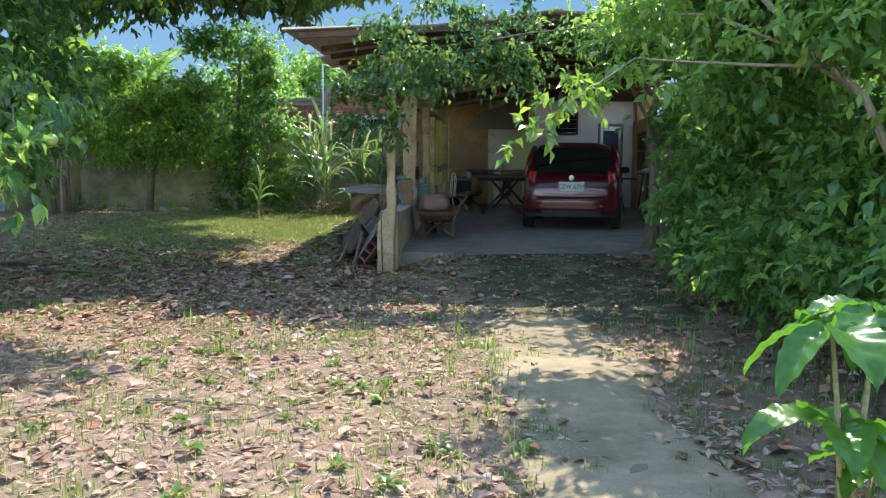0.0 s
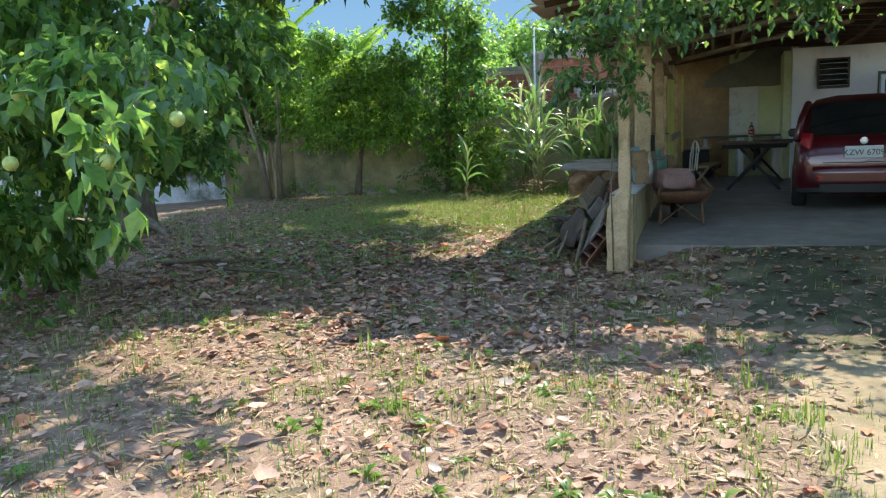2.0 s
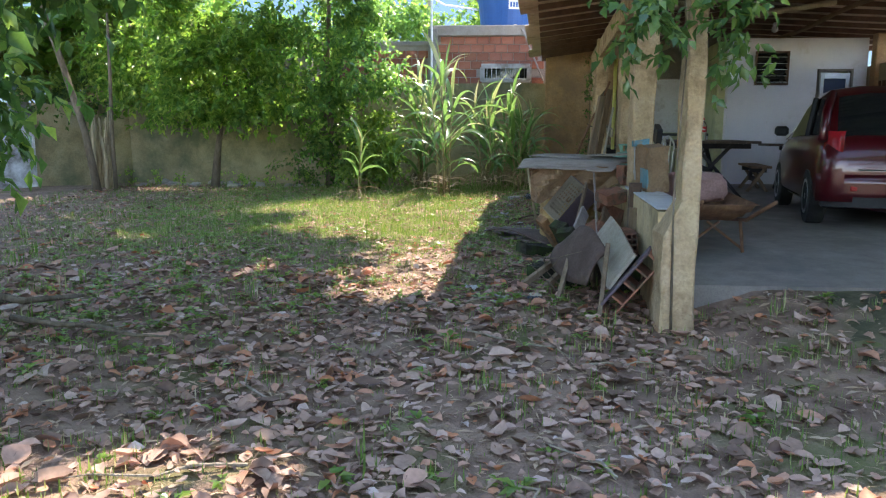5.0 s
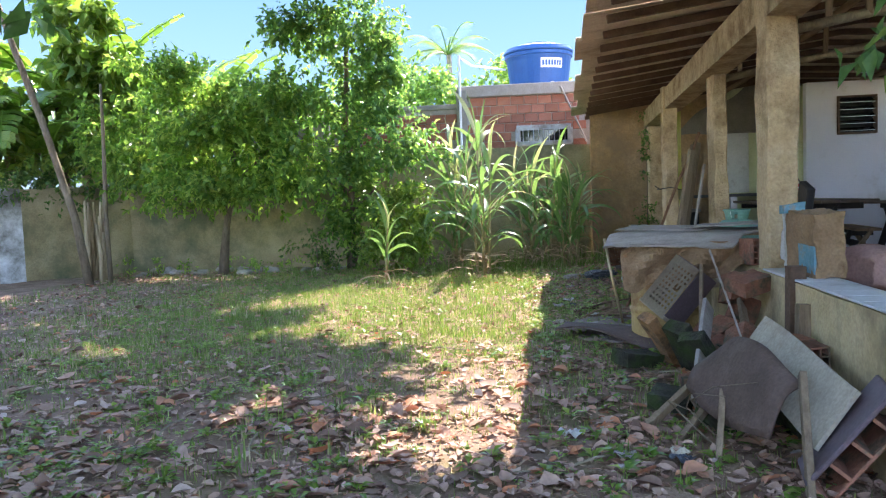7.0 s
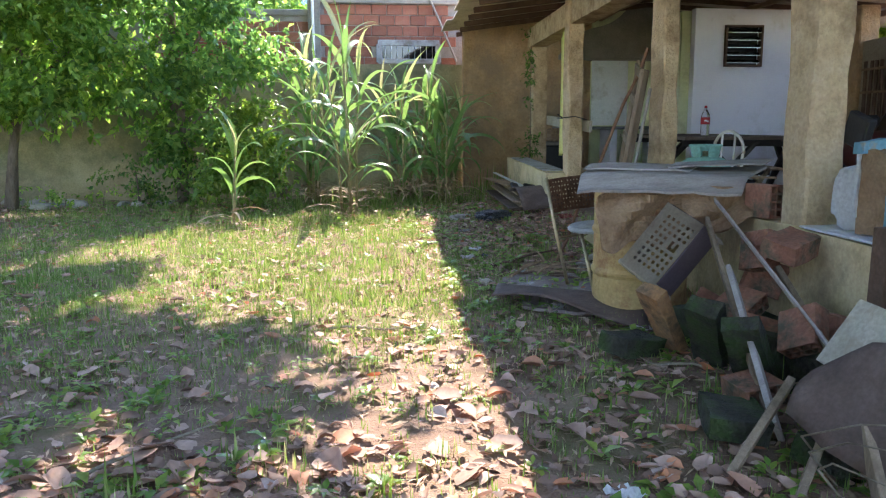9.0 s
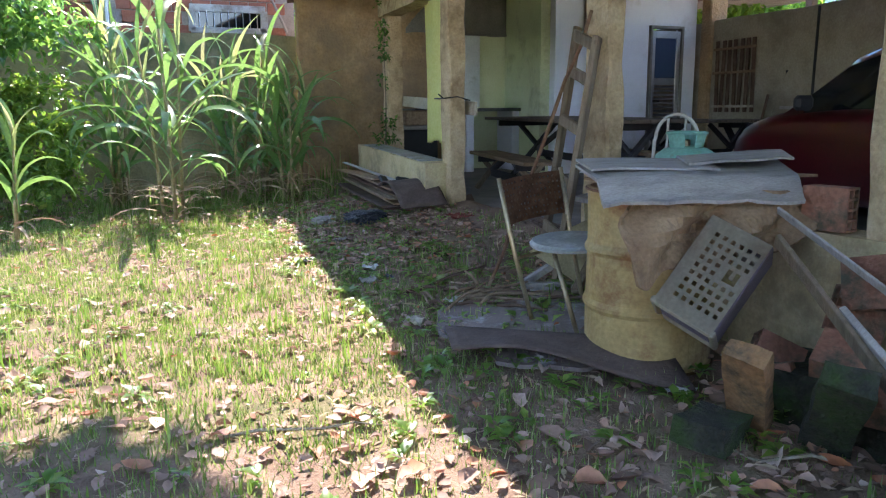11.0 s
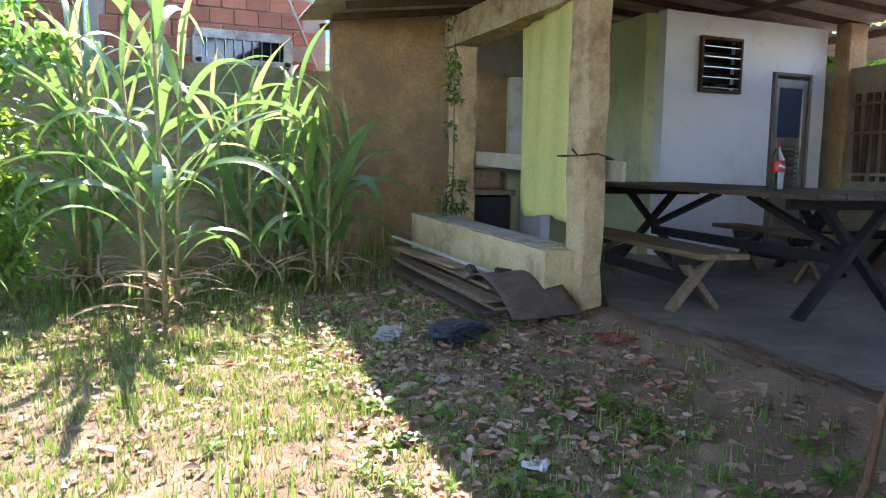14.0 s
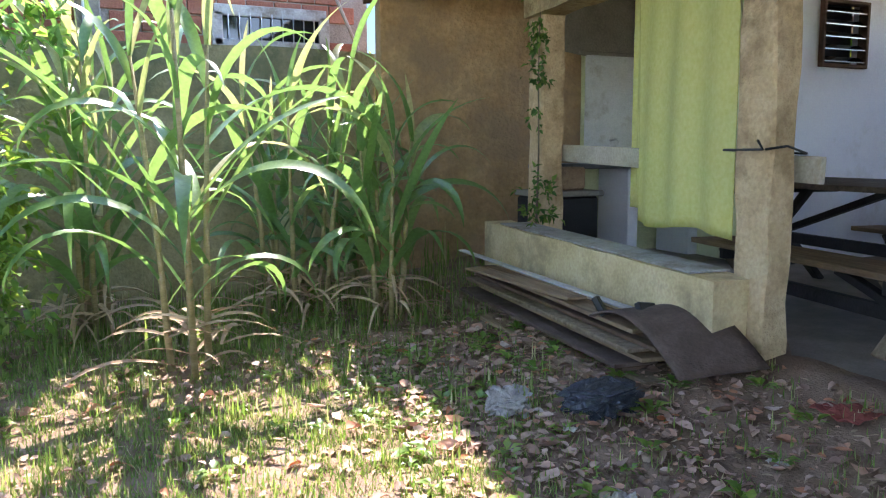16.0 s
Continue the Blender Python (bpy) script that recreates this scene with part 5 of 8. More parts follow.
def cane(x, y, stalks, h, seed, spread=0.25, label="tall sugar cane clump with long arching leaves", low=4, steep=False):
    rng = random.Random(seed)
    z0 = float(ground_z(x, y))
    e = thing("sugar_cane", label, "plant", group="sugar cane", loc=(x, y, z0))
    for k in range(stalks):
        a = 6.283 * (k + rng.uniform(-0.3, 0.3)) / stalks
        r = spread * rng.uniform(0.3, 1.0)
        bx, by = r * math.cos(a), r * math.sin(a)
        hh = h * rng.uniform(0.72, 1.0)
        lx, ly = bx * 1.7 + rng.uniform(-0.06, 0.06), by * 1.7 + rng.uniform(-0.06, 0.06)
        top = Vector((lx, ly, hh * 0.66))
        bm = B()
        tube(bm, [(bx, by, -0.03), ((bx * 2 + lx) / 3, (by * 2 + ly) / 3, hh * 0.3), tuple(top)], [0.021, 0.018, 0.008], 7)
        part("stalk", bm, M_CANESTEM, e, smooth=True)
        n = rng.randint(7, 9)
        bm = B()
        az = rng.uniform(0, 6.28)
        for i in range(n):
            t = 0.2 + 0.8 * i / (n - 1)
            p = Vector((bx, by, 0)).lerp(top, t)
            az += 3.1416 + rng.uniform(-0.7, 0.7)
            L = rng.uniform(0.75, 1.15) * (0.8 + 0.25 * math.sin(3.14 * t)) * (h / 2.3) ** 0.5
            arch_blade(bm, p, az, L * 0.8, 0.07, rng.uniform(80, 88), rng.uniform(-60, 50), rng.uniform(0, 6)) if steep else arch_blade(bm, p, az, L, rng.uniform(0.055, 0.085), 56 + 28 * t + rng.uniform(-12, 4), (-95 + 70 * t * t + rng.uniform(-35, 30)) if rng.random() < 0.7 else rng.uniform(0, 55), rng.uniform(0, 6))
        arch_blade(bm, top, az + 1, 0.55 * (h / 2.3), 0.04, 88, 60, 1.0)
        part("leaves", bm, M_CANE, e, smooth=True)
    bm = B()
    for k in range(max(1, low)):
        arch_blade(bm, (rng.uniform(-1, 1) * spread * 0.4, rng.uniform(-1, 1) * spread * 0.4, 0.38 * h * rng.uniform(0.5, 1.0)), 6.283 * k / max(1, low) + rng.uniform(-0.4, 0.4), rng.uniform(0.95, 1.3) * (h / 2.4), 0.09, 50, -85, rng.uniform(0, 6), 14)
    part("low_leaves", bm, M_CANE, e, smooth=True)
    bm = B()
    for k in range(stalks * 6):
        arch_blade(bm, (rng.uniform(-1, 1) * spread, rng.uniform(-1, 1) * spread, rng.uniform(0.05, 0.3)), rng.uniform(0, 6.28), rng.uniform(0.3, 0.75), 0.026, 22, -60, rng.uniform(0, 6), 6)
    part("dry_leaves", bm, M_HAY, e, "withered straw-coloured lower leaves")
    return e


cane(-2.8, 18.15, 4, 3.25, 31, 0.16, low=6)
cane(-3.35, 19.3, 5, 3.0, 32, 0.18)
cane(-2.0, 19.4, 7, 2.45, 33, 0.30)
cane(-1.45, 18.75, 4, 2.0, 34, 0.13)
cane(-1.5, 19.7, 3, 1.7, 37, 0.28)
cane(-4.2, 17.0, 1, 1.45, 35, 0.02, "single young sugar cane in the lawn", low=0, steep=True)


def banana(x, y, h, seed, n=8):
    rng = random.Random(seed)
    e = thing("banana_plant", "banana plant with large torn leaves beyond the wall", "plant", group="banana plants", loc=(x, y, 0))
    bm = B()
    tube(bm, [(0, 0, 0), (0.03, 0, h * 0.35), (0, 0.03, h * 0.62)], [0.16, 0.13, 0.08], 10)
    part("stem", bm, M_CANESTEM, e, smooth=True)
    for k in range(n):
        a = 2 * math.pi * k / n + rng.uniform(-0.4, 0.4)
        L = rng.uniform(1.9, 2.9)
        up = rng.uniform(0.7, 1.35)
        sag = rng.uniform(0.5, 1.1)
        W = rng.uniform(0.55, 0.8)
        bm = B()

        def spine(t):
            return Vector((math.cos(a) * L * t * 0.8, math.sin(a) * L * t * 0.8, h * 0.6 + L * (up * t - sag * t * t)))
        tube(bm, [spine(t / 8) for t in range(9)], [0.03 - 0.003 * t for t in range(9)], 5)
        sv = Vector((-math.sin(a), math.cos(a), 0))
        for sgn in (-1, 1):
            t = 0.16
            while t < 0.98:
                dt = rng.uniform(0.03, 0.10)
                t1 = min(1.0, t + dt)
                w0 = W * 0.5 * math.sin(math.pi * min(1, t * 0.9 + 0.08)) ** 0.6
                dr = rng.uniform(0.02, 0.25)
                p0, p1 = spine(t), spine(t1 - 0.006)
                o = sv * sgn * w0 + Vector((0, 0, -w0 * dr))
                v = [bm.verts.new(p) for p in (p0, p0 + o * 0.6 + Vector((0, 0, 0.03)), p0 + o, p1 + o, p1 + o * 0.6 + Vector((0, 0, 0.03)), p1)]
                bm.faces.new((v[0], v[1], v[4], v[5]))
                bm.faces.new((v[1], v[2], v[3], v[4]))
                t = t1
        part("leaf", bm, M_BANANA, e)
    return e


for bx, by, bh, bs in ((-10.7, 20.9, 4.7, 141), (-12.0, 20.0, 4.4, 142), (-13.2, 18.9, 4.6, 143), (-9.8, 21.4, 4.6, 144), (-11.4, 21.6, 5.6, 145)):
    banana(bx, by, bh, bs, 10)
banana(-11.4, 20.2, 3.6, 41)
banana(-12.9, 19.2, 3.9, 42)
banana(-10.2, 22.2, 4.0, 43)
banana(-14.0, 17.4, 3.4, 44)
banana(-8.6, 23.0, 4.3, 45)
banana(-12.2, 22.0, 4.6, 46)
banana(-10.4, 21.6, 5.4, 47, 9)
banana(-11.8, 20.8, 5.8, 48, 9)
banana(-9.2, 22.4, 4.9, 49, 9)

tree("tree", "broad-leaved green tree behind the whitewashed wall", "tree", (-11.2, 20.4, 0), [(-11.2, 20.4, 0), (-11.1, 20.4, 1.8), (-11.2, 20.4, 3.6)], [((-11.1, 20.4, 1.8), (-10.2, 20.0, 3.4), 0.06), ((-11.1, 20.4, 2.0), (-12.2, 20.0, 3.6), 0.06)],
     [(-10.2, 20.6, 3.0, 0.8, 0.7, 0.5), (-12.6, 19.4, 2.8, 0.9, 0.8, 0.6), (-11.2, 20.4, 2.5, 1.1, 0.7, 0.5), (-9.4, 21.2, 2.8, 0.7, 0.5, 0.5), (-10.4, 19.6, 4.3, 0.5, 0.4, 0.6), (-9.7, 19.9, 4.0, 0.5, 0.4, 0.5), (-10.0, 19.5, 5.0, 0.6, 0.5, 0.4), (-12.0, 19.2, 3.6, 0.8, 0.6, 0.6)], M_LEAF_C, M_BARK, 61, density=330, per=6, size=0.26, r0=0.12)

def sky_backdrop():
    """Plain hazy sky far beyond the trees, deeper blue higher up."""
    m = bpy.data.materials.new("hazy_sky")
    m.use_nodes = True
    n, l = m.node_tree.nodes, m.node_tree.links
    n.clear()
    geo = n.new("ShaderNodeNewGeometry")
    sep = n.new("ShaderNodeSeparateXYZ")
    l.new(geo.outputs["Position"], sep.inputs[0])
    mr = n.new("ShaderNodeMapRange")
    mr.inputs[1].default_value, mr.inputs[2].default_value = 0.0, 46.0
    l.new(sep.outputs["Z"], mr.inputs[0])
    r = ramp(n, [(0.0, (0.095, 0.135, 0.18)), (0.45, (0.062, 0.115, 0.185)), (1.0, (0.036, 0.085, 0.175))])
    l.new(mr.outputs[0], r.inputs[0])
    em = n.new("ShaderNodeEmission")
    l.new(r.outputs[0], em.inputs[0])
    out = n.new("ShaderNodeOutputMaterial")
    l.new(em.outputs[0], out.inputs[0])
    bm = B()
    sheet(bm, lambda u, v: Vector((-2 + 130 * math.sin(radians(-95 + 190 * u)), 10 + 130 * math.cos(radians(-95 + 190 * u)), -4 + 50 * v)), 64, 10)
    solo("backdrop", bm, m, "pale blue hazy sky beyond the trees", "sky", kind="structure")


sky_backdrop()

# trees beyond the walls
for k, (x, y, h, r, sd_) in enumerate(((-7.5, 30, 5.2, 2.6, 51), (-6.0, 34, 6.4, 2.8, 52), (-2.2, 36, 6.8, 2.6, 53), (2.5, 40, 6.0, 3.0, 54), (-12, 27, 5.5, 2.6, 55), (-17, 22, 5.0, 2.6, 56), (-18.5, 14, 5.0, 2.6, 57), (9.5, 22.5, 4.6, 2.0, 58), (-19, 6, 5.5, 2.8, 59), (10.5, 5, 5.0, 2.6, 60))):
    tree("tree", "bushy green tree in the distance beyond the wall", "tree", (x, y, 0), [(x, y, -0.1), (x, y, h * 0.4), (x, y, h * 0.8)], [((x, y, h * 0.35), (x + r * 0.5, y, h * 0.6), 0.08), ((x, y, h * 0.4), (x - r * 0.5, y, h * 0.7), 0.08)],
         [(x, y, h * 0.78, r * 0.8, r * 0.8, h * 0.22), (x - r * 0.6, y, h * 0.55, r * 0.6, r * 0.7, h * 0.2), (x + r * 0.6, y - 0.3, h * 0.58, r * 0.6, r * 0.7, h * 0.22), (x, y - 0.5, h * 0.35, r * 0.9, r * 0.7, h * 0.2)],
         M_LEAF_A, M_BARK, sd_, density=170, per=8, size=0.22, r0=0.16, group="trees beyond the walls")


def palm(x, y, h):
    e = thing("palm_tree", "coconut palm in the distance", "tree", loc=(x, y, 0))
    bm = B()
    tube(bm, [(0, 0, 0), (0.1, 0, h * 0.5), (0.05, 0, h)], [0.18, 0.14, 0.1], 8)
    part("trunk", bm, M_PALEBARK, e, smooth=True)
    rng = random.Random(6)
    for k in range(14):
        a = 2 * math.pi * k / 14 + rng.uniform(-0.2, 0.2)
        L, up = rng.uniform(1.8, 2.3), rng.uniform(0.3, 1.3)
        bm = B()

        def sp(t):
            return Vector((math.cos(a) * L * t * 0.85, math.sin(a) * L * t * 0.85, h + L * (up * t - 0.85 * t * t)))
        tube(bm, [sp(t / 6) for t in range(7)], [0.025 - 0.003 * t for t in range(7)], 4)
        for i in range(30):
            t = 0.12 + 0.86 * i / 30
            for sg in (-1, 1):
                p = sp(t)
                q = p + Vector((-math.sin(a) * sg, math.cos(a) * sg, -0.5)) * 0.42 * math.sin(math.pi * min(1, t * 0.85 + 0.12)) + Vector((math.cos(a), math.sin(a), 0)) * 0.15
                dv = Vector((math.cos(a), math.sin(a), 0)) * 0.022
                bm.faces.new([bm.verts.new(z) for z in (p - dv, p + dv, q)])
        part("frond", bm, M_BANANA, e)


palm(-4.9, 36, 7.0)


# ---- car ----
def car():
    c = thing("parked_car", "dark red small hatchback parked on the porch, seen from behind", "car", loc=(2.03, 11.95, slab_z(12.6)), rz=-12.0)
    c.scale = (0.97, 0.88, 0.98)
    # body cross sections: y, half width, sill, shoulder height, top height
    st = [(0.0, 0.62, 0.34, 0.62, 0.66), (0.04, 0.72, 0.28, 0.70, 0.76), (0.12, 0.775, 0.24, 0.74, 0.88), (0.30, 0.80, 0.22, 0.82, 0.94), (0.8, 0.82, 0.20, 0.86, 0.94), (1.6, 0.825, 0.20, 0.86, 0.93), (2.5, 0.82, 0.20, 0.84, 0.92), (2.85, 0.81, 0.20, 0.80, 0.90), (3.3, 0.79, 0.21, 0.72, 0.82), (3.6, 0.72, 0.24, 0.62, 0.71), (3.74, 0.60, 0.30, 0.52, 0.56)]
    bm = B()
    rings = []
    for y, w, s, h, t in st:
        prof = [(w * 0.86, s), (w * 0.98, s + 0.08), (w, (s + h) / 2), (w * 0.985, h - 0.04), (w * 0.93, h + (t - h) * 0.6), (w * 0.80, t), (w * 0.4, t + 0.015)]
        rings.append([bm.verts.new((x, y, z)) for x, z in prof] + [bm.verts.new((-x, y, z)) for x, z in prof[::-1]])
    for a, b in zip(rings, rings[1:]):
        n = len(a)
        for k in range(n):
            bm.faces.new((a[k], a[(k + 1) % n], b[(k + 1) % n], b[k]))
    bm.faces.new(rings[0][::-1])
    bm.faces.new(rings[-1])
    bmesh.ops.recalc_face_normals(bm, faces=bm.faces)
    bmesh.ops.subdivide_edges(bm, edges=[e for e in bm.edges], cuts=1, use_grid_fill=True, smooth=0.35)
    body = part("body", bm, M_CARRED, c, smooth=True)
    # cabin: glass shell with a painted roof and pillars
    cs = [(0.16, 0.70, 0.86, 0.88), (0.30, 0.685, 0.88, 1.12), (0.46, 0.655, 0.90, 1.33), (0.62, 0.63, 0.9, 1.405), (1.1, 0.63, 0.9, 1.435), (1.7, 0.63, 0.9, 1.42), (2.05, 0.645, 0.9, 1.33), (2.45, 0.69, 0.88, 1.08), (2.75, 0.71, 0.86, 0.88)]

    def shell(inset, sel, dz=0.0):
        b = B()
        rs = []
        for y, w, z0, z1 in cs:
            w0 = w + 0.075
            h = z1 - z0
            pr = [(w0 - inset, z0), (w0 - (w0 - w * 0.97) * 0.8 - inset, z0 + h * 0.8), (w * 0.90 - inset, z0 + h * 0.94 + dz), (w * 0.5, z1 + 0.01 + dz)]
            rs.append([b.verts.new((x, y, z)) for x, z in pr] + [b.verts.new((-x, y, z)) for x, z in pr[::-1]])
        for i, (p, q) in enumerate(zip(rs, rs[1:])):
            for k in range(7):
                if sel(i, k):
                    b.faces.new((p[k], q[k], q[k + 1], p[k + 1]))
        bmesh.ops.delete(b, geom=[v for v in b.verts if not v.link_faces], context="VERTS")
        bmesh.ops.recalc_face_normals(b, faces=b.faces)
        return b
    part("rear_window", shell(0.0, lambda i, k: i in (0, 1) and k in (2, 3, 4)), M_CARGLASS, c, smooth=True)
    part("windscreen", shell(0.0, lambda i, k: i in (6, 7) and k in (2, 3, 4)), M_CARGLASS, c, smooth=True)
    part("side_window", shell(0.0, lambda i, k: k == 0 and 1 <= i <= 6), M_CARGLASS, c, smooth=True)
    part("side_window", shell(0.0, lambda i, k: k == 6 and 1 <= i <= 6), M_CARGLASS, c, smooth=True)
    part("roof_panel", shell(0.0, lambda i, k: (2 <= i <= 5 and k in (1, 2, 3, 4, 5)) or (k in (1, 5)) or (k in (0, 6) and i in (0, 7))), M_CARRED, c, smooth=True)
    # pillars
    for sx in (-1, 1):
        bm = B()
        tube(bm, [(sx * 0.765, 0.14, 0.87), (sx * 0.715, 0.33, 1.15), (sx * 0.645, 0.50, 1.345)], 0.045, 6)
        part("pillar", bm, M_CARRED, c, smooth=True)
        bm = B()
        tube(bm, [(sx * 0.735, 1.35, 0.9), (sx * 0.66, 1.4, 1.33)], 0.03, 6)
        part("pillar", bm, M_BLACKPL, c)
        # tail lamp
        bm = B()
        sheet(bm, lambda u, v: Vector((sx * (0.60 + 0.165 * u - 0.03 * v), 0.02 + 0.11 * u * u + 0.06 * v, 0.66 + 0.30 * v)), 4, 4, 0.03)
        part("tail_lamp", bm, M_TAIL, c, "red and clear tail lamp", smooth=True)
        # mirror
        bm = B()
        box(bm, (sx * 0.90, 2.25, 0.97), (0.16, 0.09, 0.12), bevel=0.03)
        part("side_mirror", bm, M_BLACKPL, c)
        bm = B()
        box(bm, (sx * 0.45, -0.012, 0.40), (0.12, 0.03, 0.05), bevel=0.008)
        part("reflector", bm, M_TAIL, c)
    bm = B()
    for k in range(2):
        box(bm, (-0.36 + 0.72 * k, 0.62, 1.07), (0.24, 0.07, 0.16), bevel=0.04)
    part("headrest", bm, M_BLACKPL, c)
    # bumper
    bm = B()
    sheet(bm, lambda u, v: Vector(((u - 0.5) * 1.6, -0.045 + 0.17 * abs(2 * u - 1) ** 4, 0.27 + 0.27 * v + 0)), 16, 3, 0.04)
    bp = part("bumper", bm, M_CARRED, c, smooth=True)
    bm = B()
    sheet(bm, lambda u, v: Vector(((u - 0.5) * 1.5, -0.05 + 0.16 * abs(2 * u - 1) ** 4, 0.22 + 0.10 * v)), 16, 2, 0.03)
    part("lower_trim", bm, M_BLACKPL, c)
    bm = B()
    box(bm, (0, -0.02, 0.585), (0.9, 0.02, 0.012), bevel=0.004)
    part("tailgate_handle", bm, M_BLACKPL, c)
    # plate
    bm = B()
    box(bm, (0, -0.012, 0.71), (0.42, 0.012, 0.15), bevel=0.006)
    pl = part("number_plate", bm, M_PLATE, c, "white number plate with dark letters")
    cu = bpy.data.curves.new("plate_text", "FONT")
    cu.body, cu.size, cu.extrude, cu.align_x = "KZW 6709", 0.098, 0.001, "CENTER"
    tx = new("plate_text", cu)
    tx.matrix_world = pose(0, -0.0205, 0.672, 90, 0, 0)
    tx.parent = pl
    cu.materials.append(M_BLACKPL)
    bm = B()
    lathe(bm, [(0.045, -0.004), (0.045, 0.006), (0.03, 0.009), (0.005, 0.009)], 16, pose(0, 0.03, 0.845, 90, 0, 0))
    part("badge", bm, M_METAL, c)
    bm = B()
    tube(bm, [(0, 0.20, 0.94), (-0.15, 0.26, 1.02), (-0.3, 0.285, 1.07)], 0.009, 5)
    part("wiper", bm, M_BLACKPL, c)
    for sx in (-1, 1):
        for y in (0.60, 3.0):
            bm = B()
            lathe(bm, [(0.20, -0.09), (0.275, -0.085), (0.29, -0.06), (0.29, 0.06), (0.275, 0.085), (0.20, 0.09)], 24, pose(sx * 0.735, y, 0.285, 0, 90, 0))
            ty = part("tyre", bm, M_TYRE, c, smooth=False)
            bm = B()
            lathe(bm, [(0.19, -0.02), (0.195, 0.03), (0.18, 0.05), (0.06, 0.03), (0.03, 0.045), (0.005, 0.045)], 20, pose(sx * (0.735 + 0.045), y, 0.285, 0, 90 * sx, 0))
            part("rim", bm, M_METAL, ty)
    # dark underside and arches
    bm = B()
    box(bm, (0, 1.85, 0.27), (1.46, 3.3, 0.16), bevel=0.03)
    part("underbody", bm, M_BLACKPL, c)


M_TAIL = mat("red_lamp_plastic", [(0.30, 0.01, 0.015), (0.36, 0.012, 0.02)], 4.0, 0.15, 0.0, coat=0.5)
M_PLATE = mat("white_plate_enamel", [(0.62, 0.62, 0.60), (0.68, 0.68, 0.66)], 6.0, 0.4, 0.0)
car()


# ---- porch furniture ----
M_BLACKWOOD = mat("black_stained_timber", [(0.018, 0.016, 0.018), (0.035, 0.03, 0.032)], 6.0, 0.7, 0.3, fine=50)
M_TABLE = mat("dark_table_planks", [(0.055, 0.038, 0.028), (0.10, 0.07, 0.05), (0.15, 0.11, 0.08)], 5.0, 0.6, 0.4, fine=50, stretch=(0.8, 6, 6), obj=0.15)


def trestle_table(name, label, cat, L, W, H, loc, rz, group=""):
    """Plank table on crossed legs."""
    t = thing(name, label, cat, group, loc=loc, rz=rz)
    n = max(2, round(W / 0.19))
    for k in range(n):
        bm = B()
        w = W / n
        box(bm, (-W / 2 + (k + 0.5) * w, 0, H - 0.018), (w - 0.006, L, 0.036), bevel=0.004)
        part("plank", bm, M_TABLE if H > 0.6 else M_WOOD, t)
    for e in (-1, 1):
        for sx in (-1, 1):
            bm = B()
            beam_between(bm, (sx * min(W, 0.8) * 0.52, e * (L / 2 - 0.35) + sx * 0.024, 0.0), (-sx * min(W, 0.8) * 0.34, e * (L / 2 - 0.35) + sx * 0.024, H - 0.04), 0.045, 0.085, up=(0, 1, 0))
            part("leg", bm, M_BLACKWOOD if H > 0.6 else M_WOODX, t)
        bm = B()
        box(bm, (0, e * (L / 2 - 0.35), H - 0.075), (W * 0.86, 0.05, 0.07), bevel=0.004)
        part("cross_piece", bm, M_BLACKWOOD, t)
        bm = B()
        beam_between(bm, (0, e * (L / 2 - 0.38), H * 0.5), (0, e * 0.2, H - 0.06), 0.045, 0.06, up=(1, 0, 0))
        part("brace", bm, M_BLACKWOOD, t)
    bm = B()
    box(bm, (0, 0, H * 0.45), (0.045, L - 0.8, 0.08), bevel=0.004)
    part("stretcher", bm, M_BLACKWOOD, t)
    return t


ZS = slab_z(16)
trestle_table("picnic_table", "long dark plank table on crossed trestle legs", "table", 3.2, 1.2, 0.815, (1.42, 16.95, ZS), -9.0)
trestle_table("picnic_table", "plank table on crossed legs near the far wall", "table", 1.9, 0.70, 0.76, (3.45, 17.35, ZS), 86)
trestle_table("bench", "rough plank bench with crossed wooden legs", "bench", 2.1, 0.36, 0.42, (0.55, 16.95, ZS), -11)
trestle_table("bench", "plank bench on the far side of the table", "bench", 1.5, 0.30, 0.42, (2.35, 17.35, ZS), -9)


def bottle():
    b = thing("soda_bottle", "half-empty clear plastic soda bottle with red label on the table", "bottle", loc=(1.25, 16.38, ZS + 0.816))
    bm = B()
    lathe(bm, [(0.045, 0.0), (0.05, 0.01), (0.048, 0.09), (0.05, 0.12), (0.05, 0.21), (0.045, 0.235), (0.02, 0.29), (0.014, 0.30), (0.014, 0.315)], 18)
    part("body", bm, M_CLEAR, b, smooth=True)
    bm = B()
    lathe(bm, [(0.0508, 0.125), (0.0515, 0.13), (0.0515, 0.2), (0.0508, 0.205)], 18)
    lab = part("label_band", bm, M_RED, b, "red paper label", smooth=True)
    bm = B()
    sheet(bm, lambda u, v: Vector((0.0525 * math.cos(radians(-130 + 60 * u)), 0.0525 * math.sin(radians(-130 + 60 * u)), 0.155 + 0.018 * v + 0.006 * math.sin(u * 6))), 6, 1, 0.001)
    part("label_swash", bm, M_LABEL, lab)
    bm = B()
    lathe(bm, [(0.016, 0.312), (0.016, 0.333), (0.012, 0.336)], 14)
    part("cap", bm, M_RED, b)


bottle()


